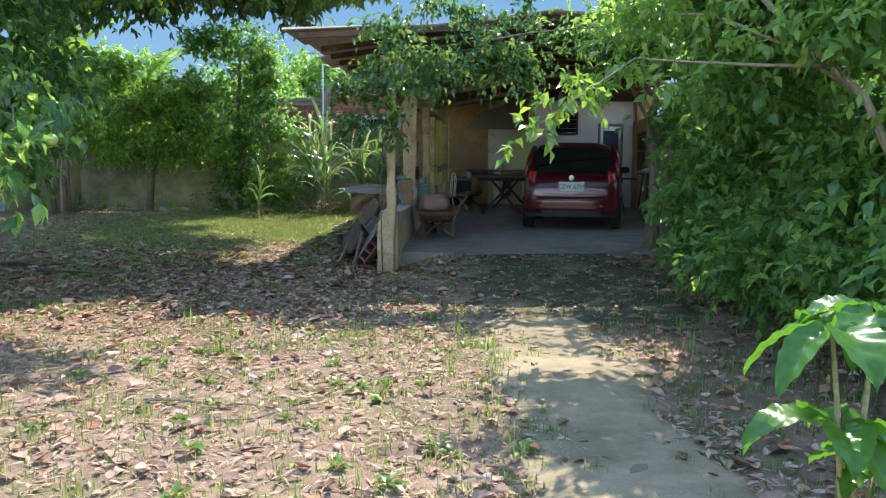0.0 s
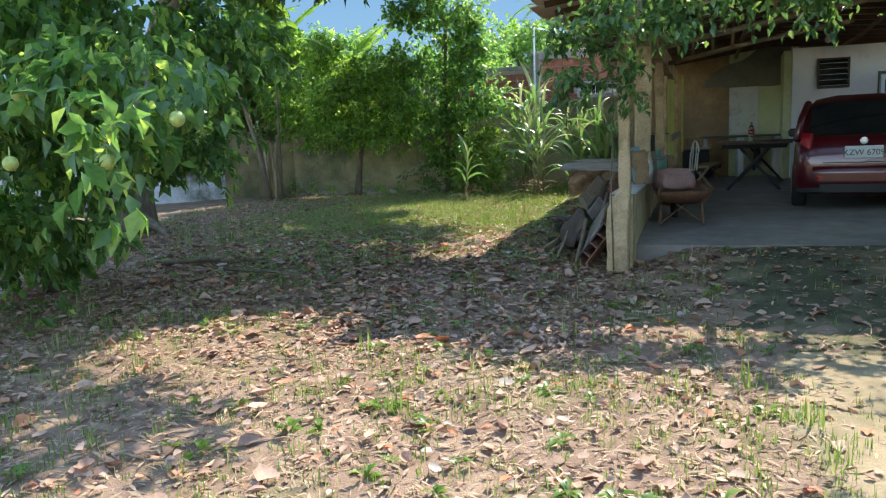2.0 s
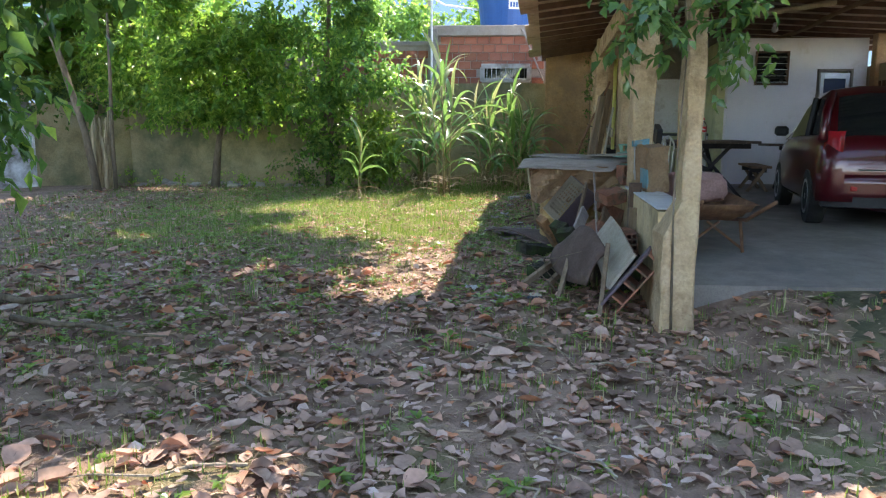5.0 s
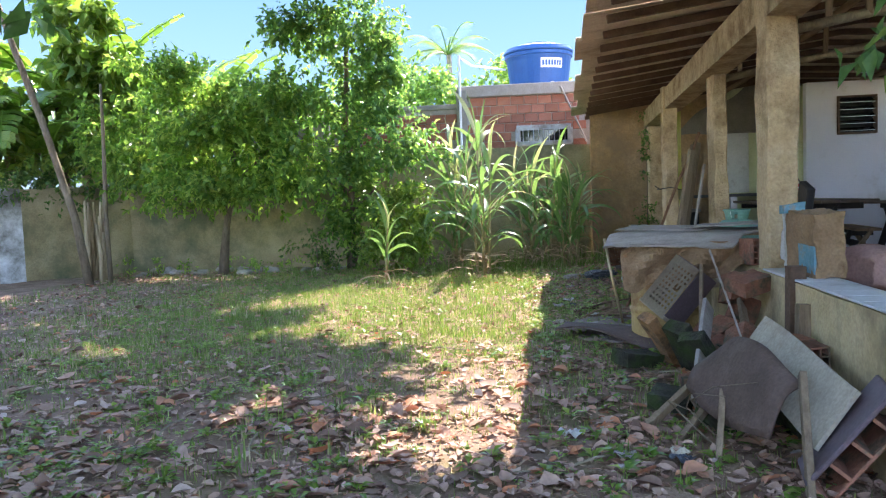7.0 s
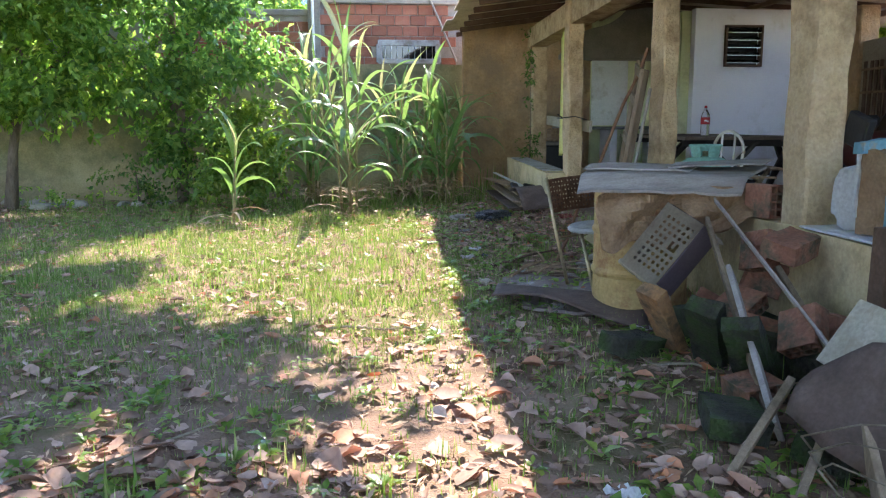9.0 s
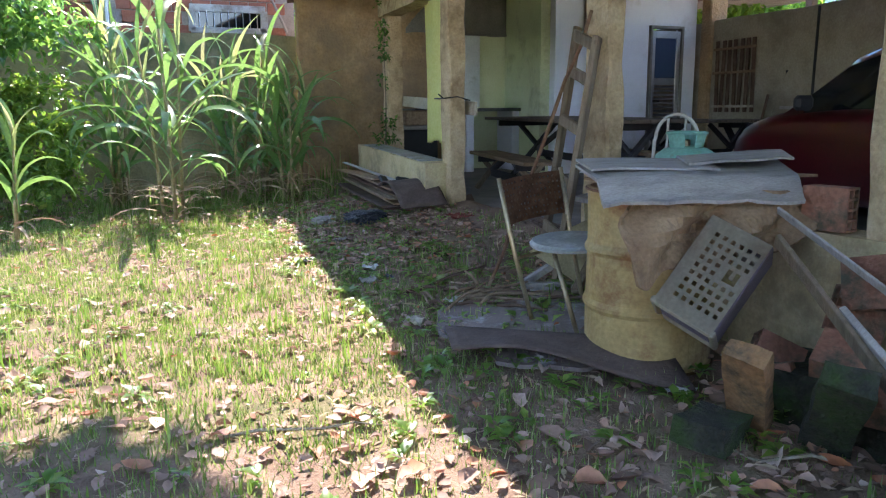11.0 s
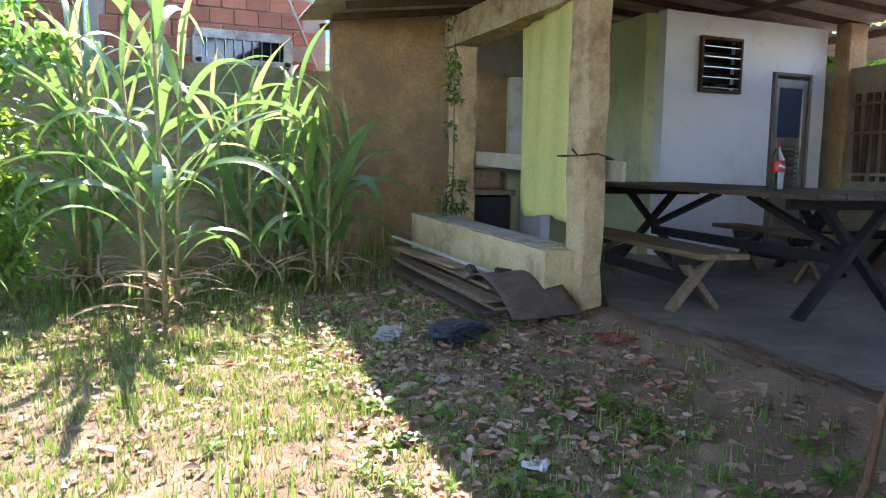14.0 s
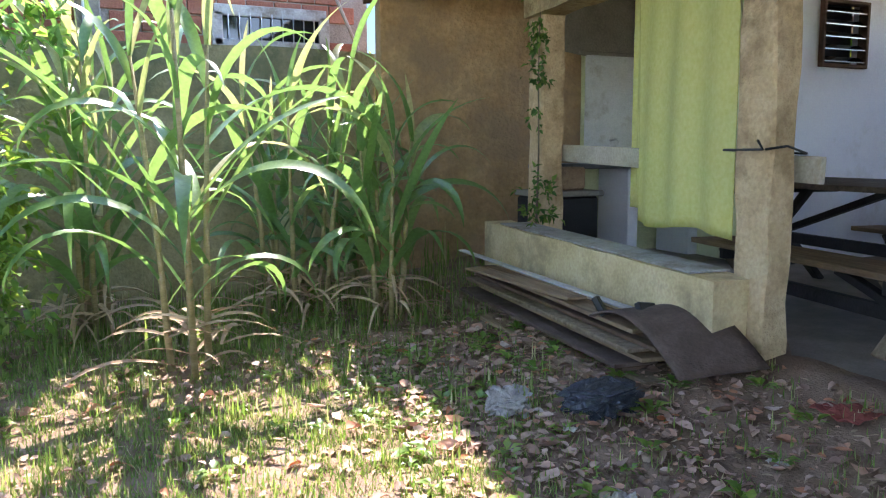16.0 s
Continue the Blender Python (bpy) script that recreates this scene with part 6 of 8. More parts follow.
def bulb():
    b = thing("light_bulb", "unlit white bulb hanging on a wire under the roof", "lamp", loc=(2.75, 18.0, 2.88))
    bm = B()
    lathe(bm, [(0.01, 0.0), (0.045, 0.02), (0.055, 0.055), (0.045, 0.09), (0.025, 0.12)], 16)
    part("globe", bm, M_BULB, b, smooth=True)
    bm = B()
    lathe(bm, [(0.026, 0.115), (0.03, 0.12), (0.03, 0.16), (0.012, 0.17)], 12)
    part("socket", bm, M_LABEL, b)
    bm = B()
    tube(bm, [(0, 0, 0.165), (0.005, 0, 0.25)], 0.005, 5)
    part("wire", bm, M_BLACKPL, b)


bulb()


def gas_cylinder():
    g = thing("gas_cylinder", "teal green cooking gas cylinder standing on the low wall end", "gas cylinder", loc=(-0.40, 13.06, 0.692))
    bm = B()
    lathe(bm, [(0.13, 0.0), (0.135, 0.03), (0.165, 0.05), (0.178, 0.09), (0.178, 0.20), (0.165, 0.25), (0.12, 0.285), (0.06, 0.30)], 26)
    part("body", bm, M_TEAL, g, smooth=True)
    bm = B()
    for a in (0.3, 2.4, 4.5):
        sheet(bm, lambda u, v, a=a: Vector(((0.085 + 0.02 * v) * math.cos(a + 1.5 * u), (0.085 + 0.02 * v) * math.sin(a + 1.5 * u), 0.27 + 0.10 * v)), 7, 3, 0.004)
    part("collar", bm, M_TEAL, g)
    bm = B()
    tube(bm, [(0.105 * math.cos(a), 0.105 * math.sin(a), 0.372) for a in np.linspace(0, 6.2832, 25)], 0.009, 6, cap=False)
    part("handle_ring", bm, M_TEAL, g)
    bm = B()
    lathe(bm, [(0.02, 0.295), (0.02, 0.33), (0.012, 0.335)], 10)
    part("valve", bm, M_CHROMEY, g)


gas_cylinder()


def hoop_chair():
    c = thing("metal_chair", "white painted metal chair with a hooped back", "chair", loc=(0.0, 13.8, slab_z(13.8)), rz=-75)
    # local: back at +y
    bm = B()
    lathe(bm, [(0.17, 0.43), (0.195, 0.435), (0.195, 0.455), (0.17, 0.47), (0.05, 0.475)], 24)
    part("seat", bm, M_GREYSHEET, c)
    bm = B()
    tube(bm, [(-0.17, 0.17, 0.45), (-0.17, 0.19, 0.7)] + [(0.17 * math.cos(a), 0.20, 0.71 + 0.17 * math.sin(a)) for a in np.linspace(math.pi, 0, 13)] + [(0.17, 0.19, 0.7), (0.17, 0.17, 0.45)], 0.0125, 8)
    part("back_hoop", bm, M_CREAMPAINT, c, smooth=True)
    for x in (-0.07, 0.07):
        bm = B()
        tube(bm, [(x, 0.17, 0.46), (x, 0.195, 0.7), (x, 0.20, 0.868)], 0.009, 6)
        part("back_bar", bm, M_CREAMPAINT, c)
    for sx in (-1, 1):
        for sy in (-1, 1):
            bm = B()
            tube(bm, [(sx * 0.14, sy * 0.13, 0.44), (sx * 0.19, sy * 0.19, 0.0)], 0.0115, 7)
            part("leg", bm, M_CREAMPAINT, c, smooth=True)


hoop_chair()


def old_chair():
    """Tube chair with a perforated rusted back, set by the drum."""
    g = float(ground_z(-1.2, 13.2))
    c = thing("tube_chair", "rusty brass-tube chair with perforated back and grey worn seat", "chair", loc=(-1.15, 13.0, g), rz=196)
    c.matrix_world = pose(-1.15, 13.0, g - 0.008, 0, 4, 196)
    # local: sitter faces -y; back at +y ... turned so that the back stands towards the lawn
    H = 0.78
    for sx in (-1, 1):
        bm = B()
        tube(bm, [(sx * 0.235, -0.28, H), (sx * 0.225, -0.21, 0.44), (sx * 0.20, -0.10, 0.0)], 0.0125, 8)
        part("back_leg", bm, M_CHROMEY, c, smooth=True)
        bm = B()
        tube(bm, [(sx * 0.16, 0.02, 0.42), (sx * 0.19, 0.20, 0.0)], 0.0125, 8)
        part("front_leg", bm, M_CHROMEY, c, smooth=True)
    bm = B()
    tube(bm, [(-0.22, -0.19, 0.36), (0.22, -0.19, 0.36)], 0.009, 6)
    part("cross_bar", bm, M_CHROMEY, c)
    # back panel with holes
    bm = B()
    nx, nz = 33, 15
    V = {}

    def bp(i, j):
        if (i, j) not in V:
            u, v = (i // 2 * 1.45 + i % 2) / 24.2, (j // 2 * 1.45 + j % 2) / 11.15
            V[(i, j)] = bm.verts.new((-0.225 + 0.45 * u, -0.238 - 0.04 * v - 0.04 * math.sin(math.pi * u), 0.53 + 0.235 * v))
        return V[(i, j)]
    fs = []
    for i in range(nx):
        for j in range(nz):
            if i % 2 == 1 and j % 2 == 1 and (i + j * 3) % 5 != 0:
                continue
            fs.append(bm.faces.new((bp(i, j), bp(i + 1, j), bp(i + 1, j + 1), bp(i, j + 1))))
    bmesh.ops.solidify(bm, geom=fs, thickness=0.006)
    part("backrest", bm, M_RUSTMET, c, "rusted perforated back panel")
    bm = B()
    lathe(bm, [(0.15, 0.415), (0.21, 0.42), (0.215, 0.435), (0.20, 0.45), (0.08, 0.462)], 28, Matrix.Diagonal((0.98, 1.05, 1, 1)))
    part("seat", bm, M_SEAT, c, "scuffed grey-white round seat", smooth=False)


def cabinet_panel():
    """Yellowed panel that lies propped against the porch edge behind the chair."""
    bm = B()
    vs = [bm.verts.new(p) for p in ((-0.82, 13.71, 0.15), (-0.36, 13.75, 0.31), (-0.19, 14.09, 0.50), (-0.65, 14.05, 0.34))]
    fc = bm.faces.new(vs)
    bmesh.ops.solidify(bm, geom=[fc], thickness=0.015)
    solo("cabinet_panel", bm, M_YBOARD, "yellowed cabinet panel propped against the porch edge", "panel")


cabinet_panel()
M_SEAT = mat("scuffed_vinyl", [(0.30, 0.31, 0.30), (0.40, 0.41, 0.40)], 5.0, 0.55, 0.15, stain=(0.62, 0.62, 0.60), stain_scale=5, stain_at=0.6)
old_chair()


def drum():
    g = float(ground_z(-1.0, 12.35)) - 0.01
    d = thing("oil_drum", "rusty pale yellow oil drum on the leaf-strewn ground", "drum", loc=(-1.10, 12.46, g))
    d.scale = (1, 1, 0.92)
    bm = B()
    R = 0.285
    prof = [(R - 0.02, 0.0), (R + 0.006, 0.004), (R + 0.006, 0.02), (R, 0.03)]
    for zc in (0.30, 0.58):
        prof += [(R, zc - 0.03), (R + 0.012, zc - 0.008), (R + 0.012, zc + 0.008), (R, zc + 0.03)]
    prof += [(R, 0.85), (R + 0.006, 0.86), (R + 0.006, 0.875), (R - 0.01, 0.88), (R - 0.015, 0.84)]
    lathe(bm, prof, 40)
    for v in bm.verts:
        a = math.atan2(v.co.y, v.co.x)
        v.co *= 1 + 0.010 * math.sin(3 * a + v.co.z * 5) * (0.2 < v.co.z < 0.8)
    part("body", bm, M_RUST, d, smooth=False)
    for zc in (0.012, 0.868):
        bm = B()
        tube(bm, [((R + 0.008) * math.cos(k * math.pi / 20), (R + 0.008) * math.sin(k * math.pi / 20), zc) for k in range(41)], 0.007, 6)
        part("rim", bm, M_RUSTMET, d, "rusted rolled rim", smooth=True)


drum()


def drum_cover():
    """Crushed cardboard and two weathered sheets lying over the drum."""
    b = thing("crushed_cardboard_box", "crushed torn brown cardboard box draped over the drum", "cardboard box", loc=(0, 0, 0))
    bm = B()

    def front(u, v):
        x = -1.50 + 1.10 * u
        y = 12.11 - 0.05 * u + 0.03 * math.sin(u * 7) + 0.05 * math.sin(u * 17 + v * 5) - 0.04 * v
        z = 0.865 - 0.05 * abs(2 * u - 1) ** 3 - (0.24 + 0.09 * math.sin(u * 4.2 + 0.6) + 0.03 * math.sin(u * 23)) * v
        return Vector((x, y + 0.02 * math.sin(v * 9 + u * 11), z))
    sheet(bm, front, 40, 8, 0.012)
    part("torn_side", bm, M_CARD, b)
    bm = B()
    sheet(bm, lambda u, v: Vector((-0.90 + 0.13 * u + 0.03 * math.sin(v * 8), 12.13 - 0.03 * v - 0.02 * math.sin(u * 6), 0.72 - 0.20 * v)), 5, 8, 0.01)
    part("hanging_flap", bm, M_BOARD, b)
    bm = B()
    sheet(bm, lambda u, v: Vector((-1.36 + 0.98 * u, 12.2 + 0.42 * v, 0.899 + 0.004 * math.sin(u * 9 + v * 5))), 16, 8, 0.012)
    part("top_flap", bm, M_CARD, b)
    quad = [Vector(p) for p in ((-1.64, 12.06, 0), (-0.74, 11.94, 0), (-1.33, 12.74, 0), (-0.18, 12.64, 0))]
    for k, (w0, w1, u0, u1, dz) in enumerate(((0.0, 1.0, 0.0, 1.0, 0.0), (0.40, 1.0, 0.0, 0.62, 0.020), (0.52, 1.0, 0.48, 1.03, 0.036))):
        bm = B()

        def f(u, v):
            uu = u0 + (u1 - u0) * u
            rag = 0.05 * noise.noise(Vector((uu * 5, k * 3.1, 0))) + 0.02 * noise.noise(Vector((uu * 19, k, 5)))
            w = w0 + rag + (w1 - w0 - rag) * v
            p = quad[0].lerp(quad[1], uu).lerp(quad[2].lerp(quad[3], uu), w)
            e = min(1.0, max(0.0, w) / 0.24)
            p.z = 0.845 + 0.08 * e * e * (3 - 2 * e) + 0.018 * w + dz - 0.05 * max(0.0, uu - 0.7) * (1 - w)
            p.z += 0.008 * math.sin(uu * 6 + k) + 0.014 * (1 - v) * (k > 0) * noise.noise(Vector((uu * 7, 2, k)))
            return p
        sheet(bm, f, 44, 18, 0.010 if k else 0.014)
        solo("weathered_sheet", bm, M_GREYSHEET, ("warped grey weathered board draped over the drum", "torn grey upper layer of the board on the drum", "curled grey scrap of board on the drum")[k], "board", group="boards on the drum")


drum_cover()


def crate():
    """Plastic crate lying tilted on the rubble, open side away."""
    ax = Vector((0.62, -0.05, 0.78)).normalized()
    nz = Vector((-0.62, -0.58, 0.45))
    nz = (nz - ax * nz.dot(ax)).normalized()
    m = Matrix((ax, nz.cross(ax), nz)).transposed().to_4x4()
    m.translation = Vector((-1.18, 11.97, 0.56)) - nz * 0.12
    e = new("plastic_crate")
    e.matrix_world = m
    tagged(e, "beige and purple plastic crate tilted on the rubble heap", "crate")
    L, W, H = 0.42, 0.26, 0.24
    # perforated large face (top as it lies)
    bm = B()
    nx, ny = 23, 15
    V = {}

    def p(i, j):
        if (i, j) not in V:
            V[(i, j)] = bm.verts.new((-L / 2 + L * i / nx, -W / 2 + W * j / ny, H / 2))
        return V[(i, j)]
    fs = []
    for i in range(nx):
        for j in range(ny):
            u, v = i / nx, j / ny
            hole = i % 2 == 1 and j % 2 == 1 and 0.12 < u < 0.9 and (0.42 < v < 0.85 or (v < 0.35 and (u < 0.4 or u > 0.62)))
            if hole or (0.44 < u < 0.58 and (j in (2, 4) or (j == 3 and i == 11))):
                continue
            fs.append(bm.faces.new((p(i, j), p(i + 1, j), p(i + 1, j + 1), p(i, j + 1))))
    bmesh.ops.solidify(bm, geom=fs, thickness=0.008)
    part("perforated_side", bm, M_CRATE, e)
    for nm, c, s, mt in (("side", (0, W / 2, 0), (L, 0.01, H - 0.02), M_CRATE), ("side", (0, -W / 2, 0), (L, 0.01, H - 0.02), M_CRATE2), ("end", (L / 2, 0, 0), (0.01, W - 0.02, H - 0.02), M_CRATE2)):
        bm = B()
        box(bm, c, s, bevel=0.004)
        part(nm, bm, mt, e)
    bm = B()
    for c, s in (((-L / 2, 0, H / 2 - 0.02), (0.03, W + 0.02, 0.03)), ((-L / 2, 0, -H / 2 + 0.02), (0.03, W + 0.02, 0.03)), ((-L / 2, -W / 2, 0), (0.03, 0.03, H)), ((-L / 2, W / 2, 0), (0.03, 0.03, H))):
        box(bm, c, s, bevel=0.008)
    part("rim", bm, M_CRATE, e)
    for k in range(6):
        bm = B()
        box(bm, (-L / 2, 0, -H / 2 + 0.045 + 0.034 * k), (0.008, W - 0.02, 0.008))
        part("grille_bar", bm, M_CRATE2, e)


crate()


# ---- rubble heap ----
def hollow_brick_mesh():
    """Clay block with eight square channels."""
    bm = B()
    L, W, H = 0.19, 0.09, 0.18
    t = 0.009
    for x in (-W / 2 + t / 2, 0, W / 2 - t / 2):
        box(bm, (x, 0, 0), (t, L, H))
    for k in range(5):
        z = -H / 2 + t / 2 + (H - t) * k / 4
        box(bm, (0, 0, z), (W - 2 * t - 0.001, L - 0.001, t))
    return bm


HB = part("hollow_brick", hollow_brick_mesh(), M_DIRTYBRICK)
tagged(HB, "orange hollow clay brick with square channels on the rubble", "brick", group="loose hollow bricks")
HB.matrix_world = pose(-0.55 + sh(11.9), 11.93, 0.79, 0, 0, 12)
for m in (pose(-0.93, 11.55, 0.30, 10, 62, 35), pose(-0.86, 11.52, 0.58, 75, 15, 10), pose(-0.98, 11.3, 0.22, 20, 70, 60), pose(-0.82, 10.9, 0.30, 5, 10, 25), pose(-1.02, 10.55, 0.16, 80, 20, 40),
          pose(-0.82, 10.45, 0.36, 0, 4, 6), pose(-0.82, 10.25, 0.36, 0, -3, 2), pose(-1.22, 10.9, 0.10, 15, 80, 20), pose(-0.95, 11.85, 0.20, 30, 30, 70), pose(-0.98, 10.95, 0.33, 60, 30, 10), pose(-1.05, 11.75, 0.13, 70, 10, 30), pose(-0.75, 11.65, 0.42, 20, 10, 70)):
    ob = new("hollow_brick", HB.data)
    tagged(ob, HB["label"], HB["category"], HB["group"])
    ob.matrix_world = m


M_CLAYTAN = mat("tan_clay", [(0.24, 0.12, 0.05), (0.34, 0.18, 0.08), (0.40, 0.23, 0.11)], 7.0, 0.95, 0.6, fine=60, stain=(0.10, 0.07, 0.04), stain_scale=5.0, stain_at=0.56)


def solid_bricks():
    for k, (m, s, mt, lab) in enumerate(((pose(-1.31, 11.62, 0.22, 20, 52, 40), (0.44, 0.15, 0.07), M_CLAYTAN, "tan clay slab leaning in the rubble"), (pose(-0.80, 11.35, 0.63, 12, -10, 30), (0.24, 0.17, 0.10), M_DIRTYBRICK, "orange clay block on the rubble"),
                              (pose(-1.47, 11.62, 0.10, 5, 8, 30), (0.30, 0.18, 0.09), M_MOSS, "moss-covered stone at the foot of the rubble"), (pose(-1.20, 11.35, 0.22, 15, 50, 50), (0.42, 0.16, 0.10), M_MOSS, "mossy leaning block in the rubble"),
                              (pose(-1.16, 11.05, 0.20, -20, 55, 35), (0.40, 0.16, 0.09), M_MOSS, "mossy leaning block in the rubble"), (pose(-1.42, 10.7, 0.06, 4, 3, 70), (0.34, 0.22, 0.09), M_MOSS, "mossy stone among leaves"), (pose(-1.20, 10.35, 0.05, 4, 8, 20), (0.26, 0.2, 0.1), M_MOSS, "mossy stone among leaves"), (pose(-0.86, 11.75, 0.10, 0, 4, 30), (0.45, 0.5, 0.22), M_MOSS, "dark mossy block under the crate"), (pose(-0.8, 11.1, 0.12, 0, 4, 10), (0.4, 0.7, 0.24), M_MOSS, "dark mossy block under the bricks"), (pose(-0.84, 10.4, 0.10, 0, 0, 4), (0.24, 0.55, 0.35), M_MOSS, "dark block beside the low wall"))):
        bm = B()
        box(bm, (0, 0, 0), s)
        bmesh.ops.subdivide_edges(bm, edges=bm.edges[:], cuts=3, use_grid_fill=True)
        for v in bm.verts:
            v.co += Vector(noise.noise_vector(v.co * 9 + Vector((k, 0, 0)))) * 0.014
        ob = solo("stone" if mt is M_MOSS else "clay_block", bm, mt, lab, "stone" if mt is M_MOSS else "brick")
        ob.matrix_world = m


solid_bricks()


def rubble_boards():
    def board(name, label, a, b, w, h, mt, up=(0, 0, 1)):
        bm = B()
        beam_between(bm, a, b, w, h, 0.003, up)
        solo(name, bm, mt, label, "board", group="boards in the rubble")
    board("wooden_lath", "weathered wooden slat leaning in the rubble", (-1.25, 10.75, 0.06), (-0.98, 11.85, 0.70), 0.05, 0.022, M_WOODX, (1, 0, 0.3))
    board("metal_strip", "dull grey metal strip leaning in the rubble", (-1.0, 10.7, 0.30), (-0.90, 11.93, 0.80), 0.035, 0.012, M_GREYSHEET, (1, 0, 0.5))
    board("wooden_plank", "grey plank lying in the rubble", (-1.32, 10.55, 0.06), (-1.02, 11.5, 0.48), 0.11, 0.025, M_GREYSHEET, (1, 0, 0.6))
    board("wooden_plank", "grey plank lying in the rubble", (-1.08, 10.2, 0.04), (-0.85, 11.35, 0.5), 0.10, 0.025, M_WOODX, (1, 0, 0.6))
    board("wooden_post", "short dark post against the low wall", (-0.70, 10.85, 0.0), (-0.69, 10.85, 0.78), 0.09, 0.09, M_DARKWOOD, (0, 1, 0))
    board("wooden_post", "short split post against the low wall", (-0.74, 10.55, 0.0), (-0.72, 10.58, 0.60), 0.12, 0.07, M_WOODX, (0, 1, 0))
    for a, b in (((-1.38, 9.85, -0.03), (-1.28, 10.15, 0.24)), ((-1.14, 9.4, -0.05), (-1.05, 9.75, 0.42)), ((-1.62, 10.35, 0.0), (-1.25, 10.6, 0.24)), ((-1.5, 10.15, -0.02), (-1.2, 10.4, 0.22))):
        board("wooden_stake", "grey wooden stake sticking out of the rubble", a, b, 0.06, 0.03, M_WOODX, (1, 0, 0.2))
    # pale board
    bm = B()
    sheet(bm, lambda u, v: Vector((-0.90 - 0.17 * v, 10.72 - 1.15 * u, 0.52 - 0.12 * u - 0.24 * v + 0.012 * math.sin(u * 5))), 10, 6, 0.02)
    solo("pale_board", bm, M_BOARD, "broad pale particle board leaning against the rubble", "board")
    # dark curved hardboard
    bm = B()
    def hb(u, v):
        u = 0.22 + 0.78 * u
        w = (0.015 + 0.40 * min(1.0, u / 0.42) - 0.22 * max(0.0, u - 0.7)) * (v - 0.35)
        return Vector((-1.44 + 0.30 * u + 0.45 * w, 10.56 - 0.80 * u + 0.1 * w, 0.23 + 0.06 * math.sin(u * 2.6) - 0.05 * u + 0.80 * w + 0.05 * math.sin(math.pi * v) + 0.025 * math.sin(7 * u + 4 * v)))
    sheet(bm, hb, 16, 10, 0.012)
    solo("brown_hardboard", bm, M_BROWNSHEET, "curved dark brown hardboard sheet over wooden legs", "board", smooth=True)
    # broken hollow-brick panel
    e = new("brick_panel")
    e.matrix_world = pose(-0.92, 9.55, 0.20, 0, 0, 0) @ pose(0, 0, 0, 0, 38, -14)
    tagged(e, "broken piece of plastered hollow-brick wall leaning on the low wall", "rubble")
    bm = B()
    box(bm, (-0.05, 0, 0), (0.02, 0.30, 0.50), bevel=0.006)
    part("plaster_face", bm, M_CRATE2, e)
    for k in range(5):
        bm = B()
        box(bm, (0.005, 0, -0.24 + 0.12 * k), (0.09, 0.30, 0.014))
        part("web", bm, M_DIRTYBRICK, e)
    bm = B()
    box(bm, (0.055, 0, 0), (0.014, 0.30, 0.50), bevel=0.004)
    part("back_face", bm, M_DIRTYBRICK, e)


rubble_boards()


def bags():
    def sack(name, label, loc, s, rz, mt, seed, tilt=0):
        bm = B()
        bmesh.ops.create_icosphere(bm, subdivisions=4, radius=1.0)
        for v in bm.verts:
            c = v.co
            f = Vector((math.copysign(abs(c.x) ** 0.55, c.x), math.copysign(abs(c.y) ** 0.6, c.y), math.copysign(abs(c.z) ** 0.6, c.z)))
            f += Vector(noise.noise_vector(c * 2.5 + Vector((seed, 0, 0)))) * 0.16 + Vector(noise.noise_vector(c * 7 + Vector((0, seed, 0)))) * 0.05
            if name == "plastic_bag":
                f *= 1 + 0.45 * noise.noise(c * 3 + Vector((seed, 2, 0))) - 0.35 * abs(noise.noise(c * 5 + Vector((seed, 7, 0))))
            v.co = Vector((f.x * s[0], f.y * s[1], f.z * s[2]))
        ob = solo(name, bm, mt, label, "bag", smooth=name != "plastic_bag")
        ob.matrix_world = pose(*loc, tilt, 0, rz)
        return ob
    cb = new("cement_bag")
    cb.matrix_world = pose(-0.53, 10.98, 0.71, 4, -5, 8)
    tagged(cb, "crumpled brown and blue printed cement bag standing on the low wall", "bag")
    def crumple(c, s_, amp, seed):
        bm = B()
        box(bm, c, s_)
        bmesh.ops.subdivide_edges(bm, edges=bm.edges[:], cuts=7, use_grid_fill=True)
        for v in bm.verts:
            v.co += Vector(noise.noise_vector(v.co * 7 + Vector((seed, 0, 0)))) * amp + Vector(noise.noise_vector(v.co * 22 + Vector((0, seed, 0)))) * amp * 0.35
        return bm
    part("paper_body", crumple((0, 0, 0.19), (0.17, 0.33, 0.37), 0.03, 2), M_CARD, cb)
    part("blue_print", crumple((-0.086, -0.07, 0.12), (0.012, 0.17, 0.16), 0.004, 2), M_BLUEPRINT, cb, "faded blue printed block")
    part("white_flap", crumple((-0.03, 0.175, 0.22), (0.12, 0.014, 0.28), 0.012, 4), M_PAPER, cb, "white paper side")
    part("blue_flap", crumple((-0.03, 0.165, 0.39), (0.13, 0.05, 0.05), 0.012, 5), M_BLUEPRINT, cb)
    sack("white_sack", "grimy white woven sack beside the cement bag", (-0.50, 11.30, 0.86), (0.09, 0.11, 0.155), 20, M_PAPER, 9)
    sack("plastic_bag", "crumpled dark plastic bag on the ground", (-1.20, 16.55, 0.19), (0.20, 0.13, 0.055), 25, M_DARKBAG, 5)
    sack("plastic_bag", "torn grey plastic bag on the ground", (-1.55, 16.8, 0.15), (0.17, 0.10, 0.03), 60, M_GREYSHEET, 6)
    sack("cloth_sack", "dusty pink cloth bundle in the wheelbarrow", (-0.16, 11.05, 0.74), (0.20, 0.24, 0.13), 20, M_CLOTH, 7)


M_BLUEPRINT = mat("faded_blue_print", [(0.10, 0.24, 0.30), (0.16, 0.32, 0.38)], 9.0, 0.9, 0.3, stain=(0.32, 0.24, 0.16), stain_scale=9, stain_at=0.62)
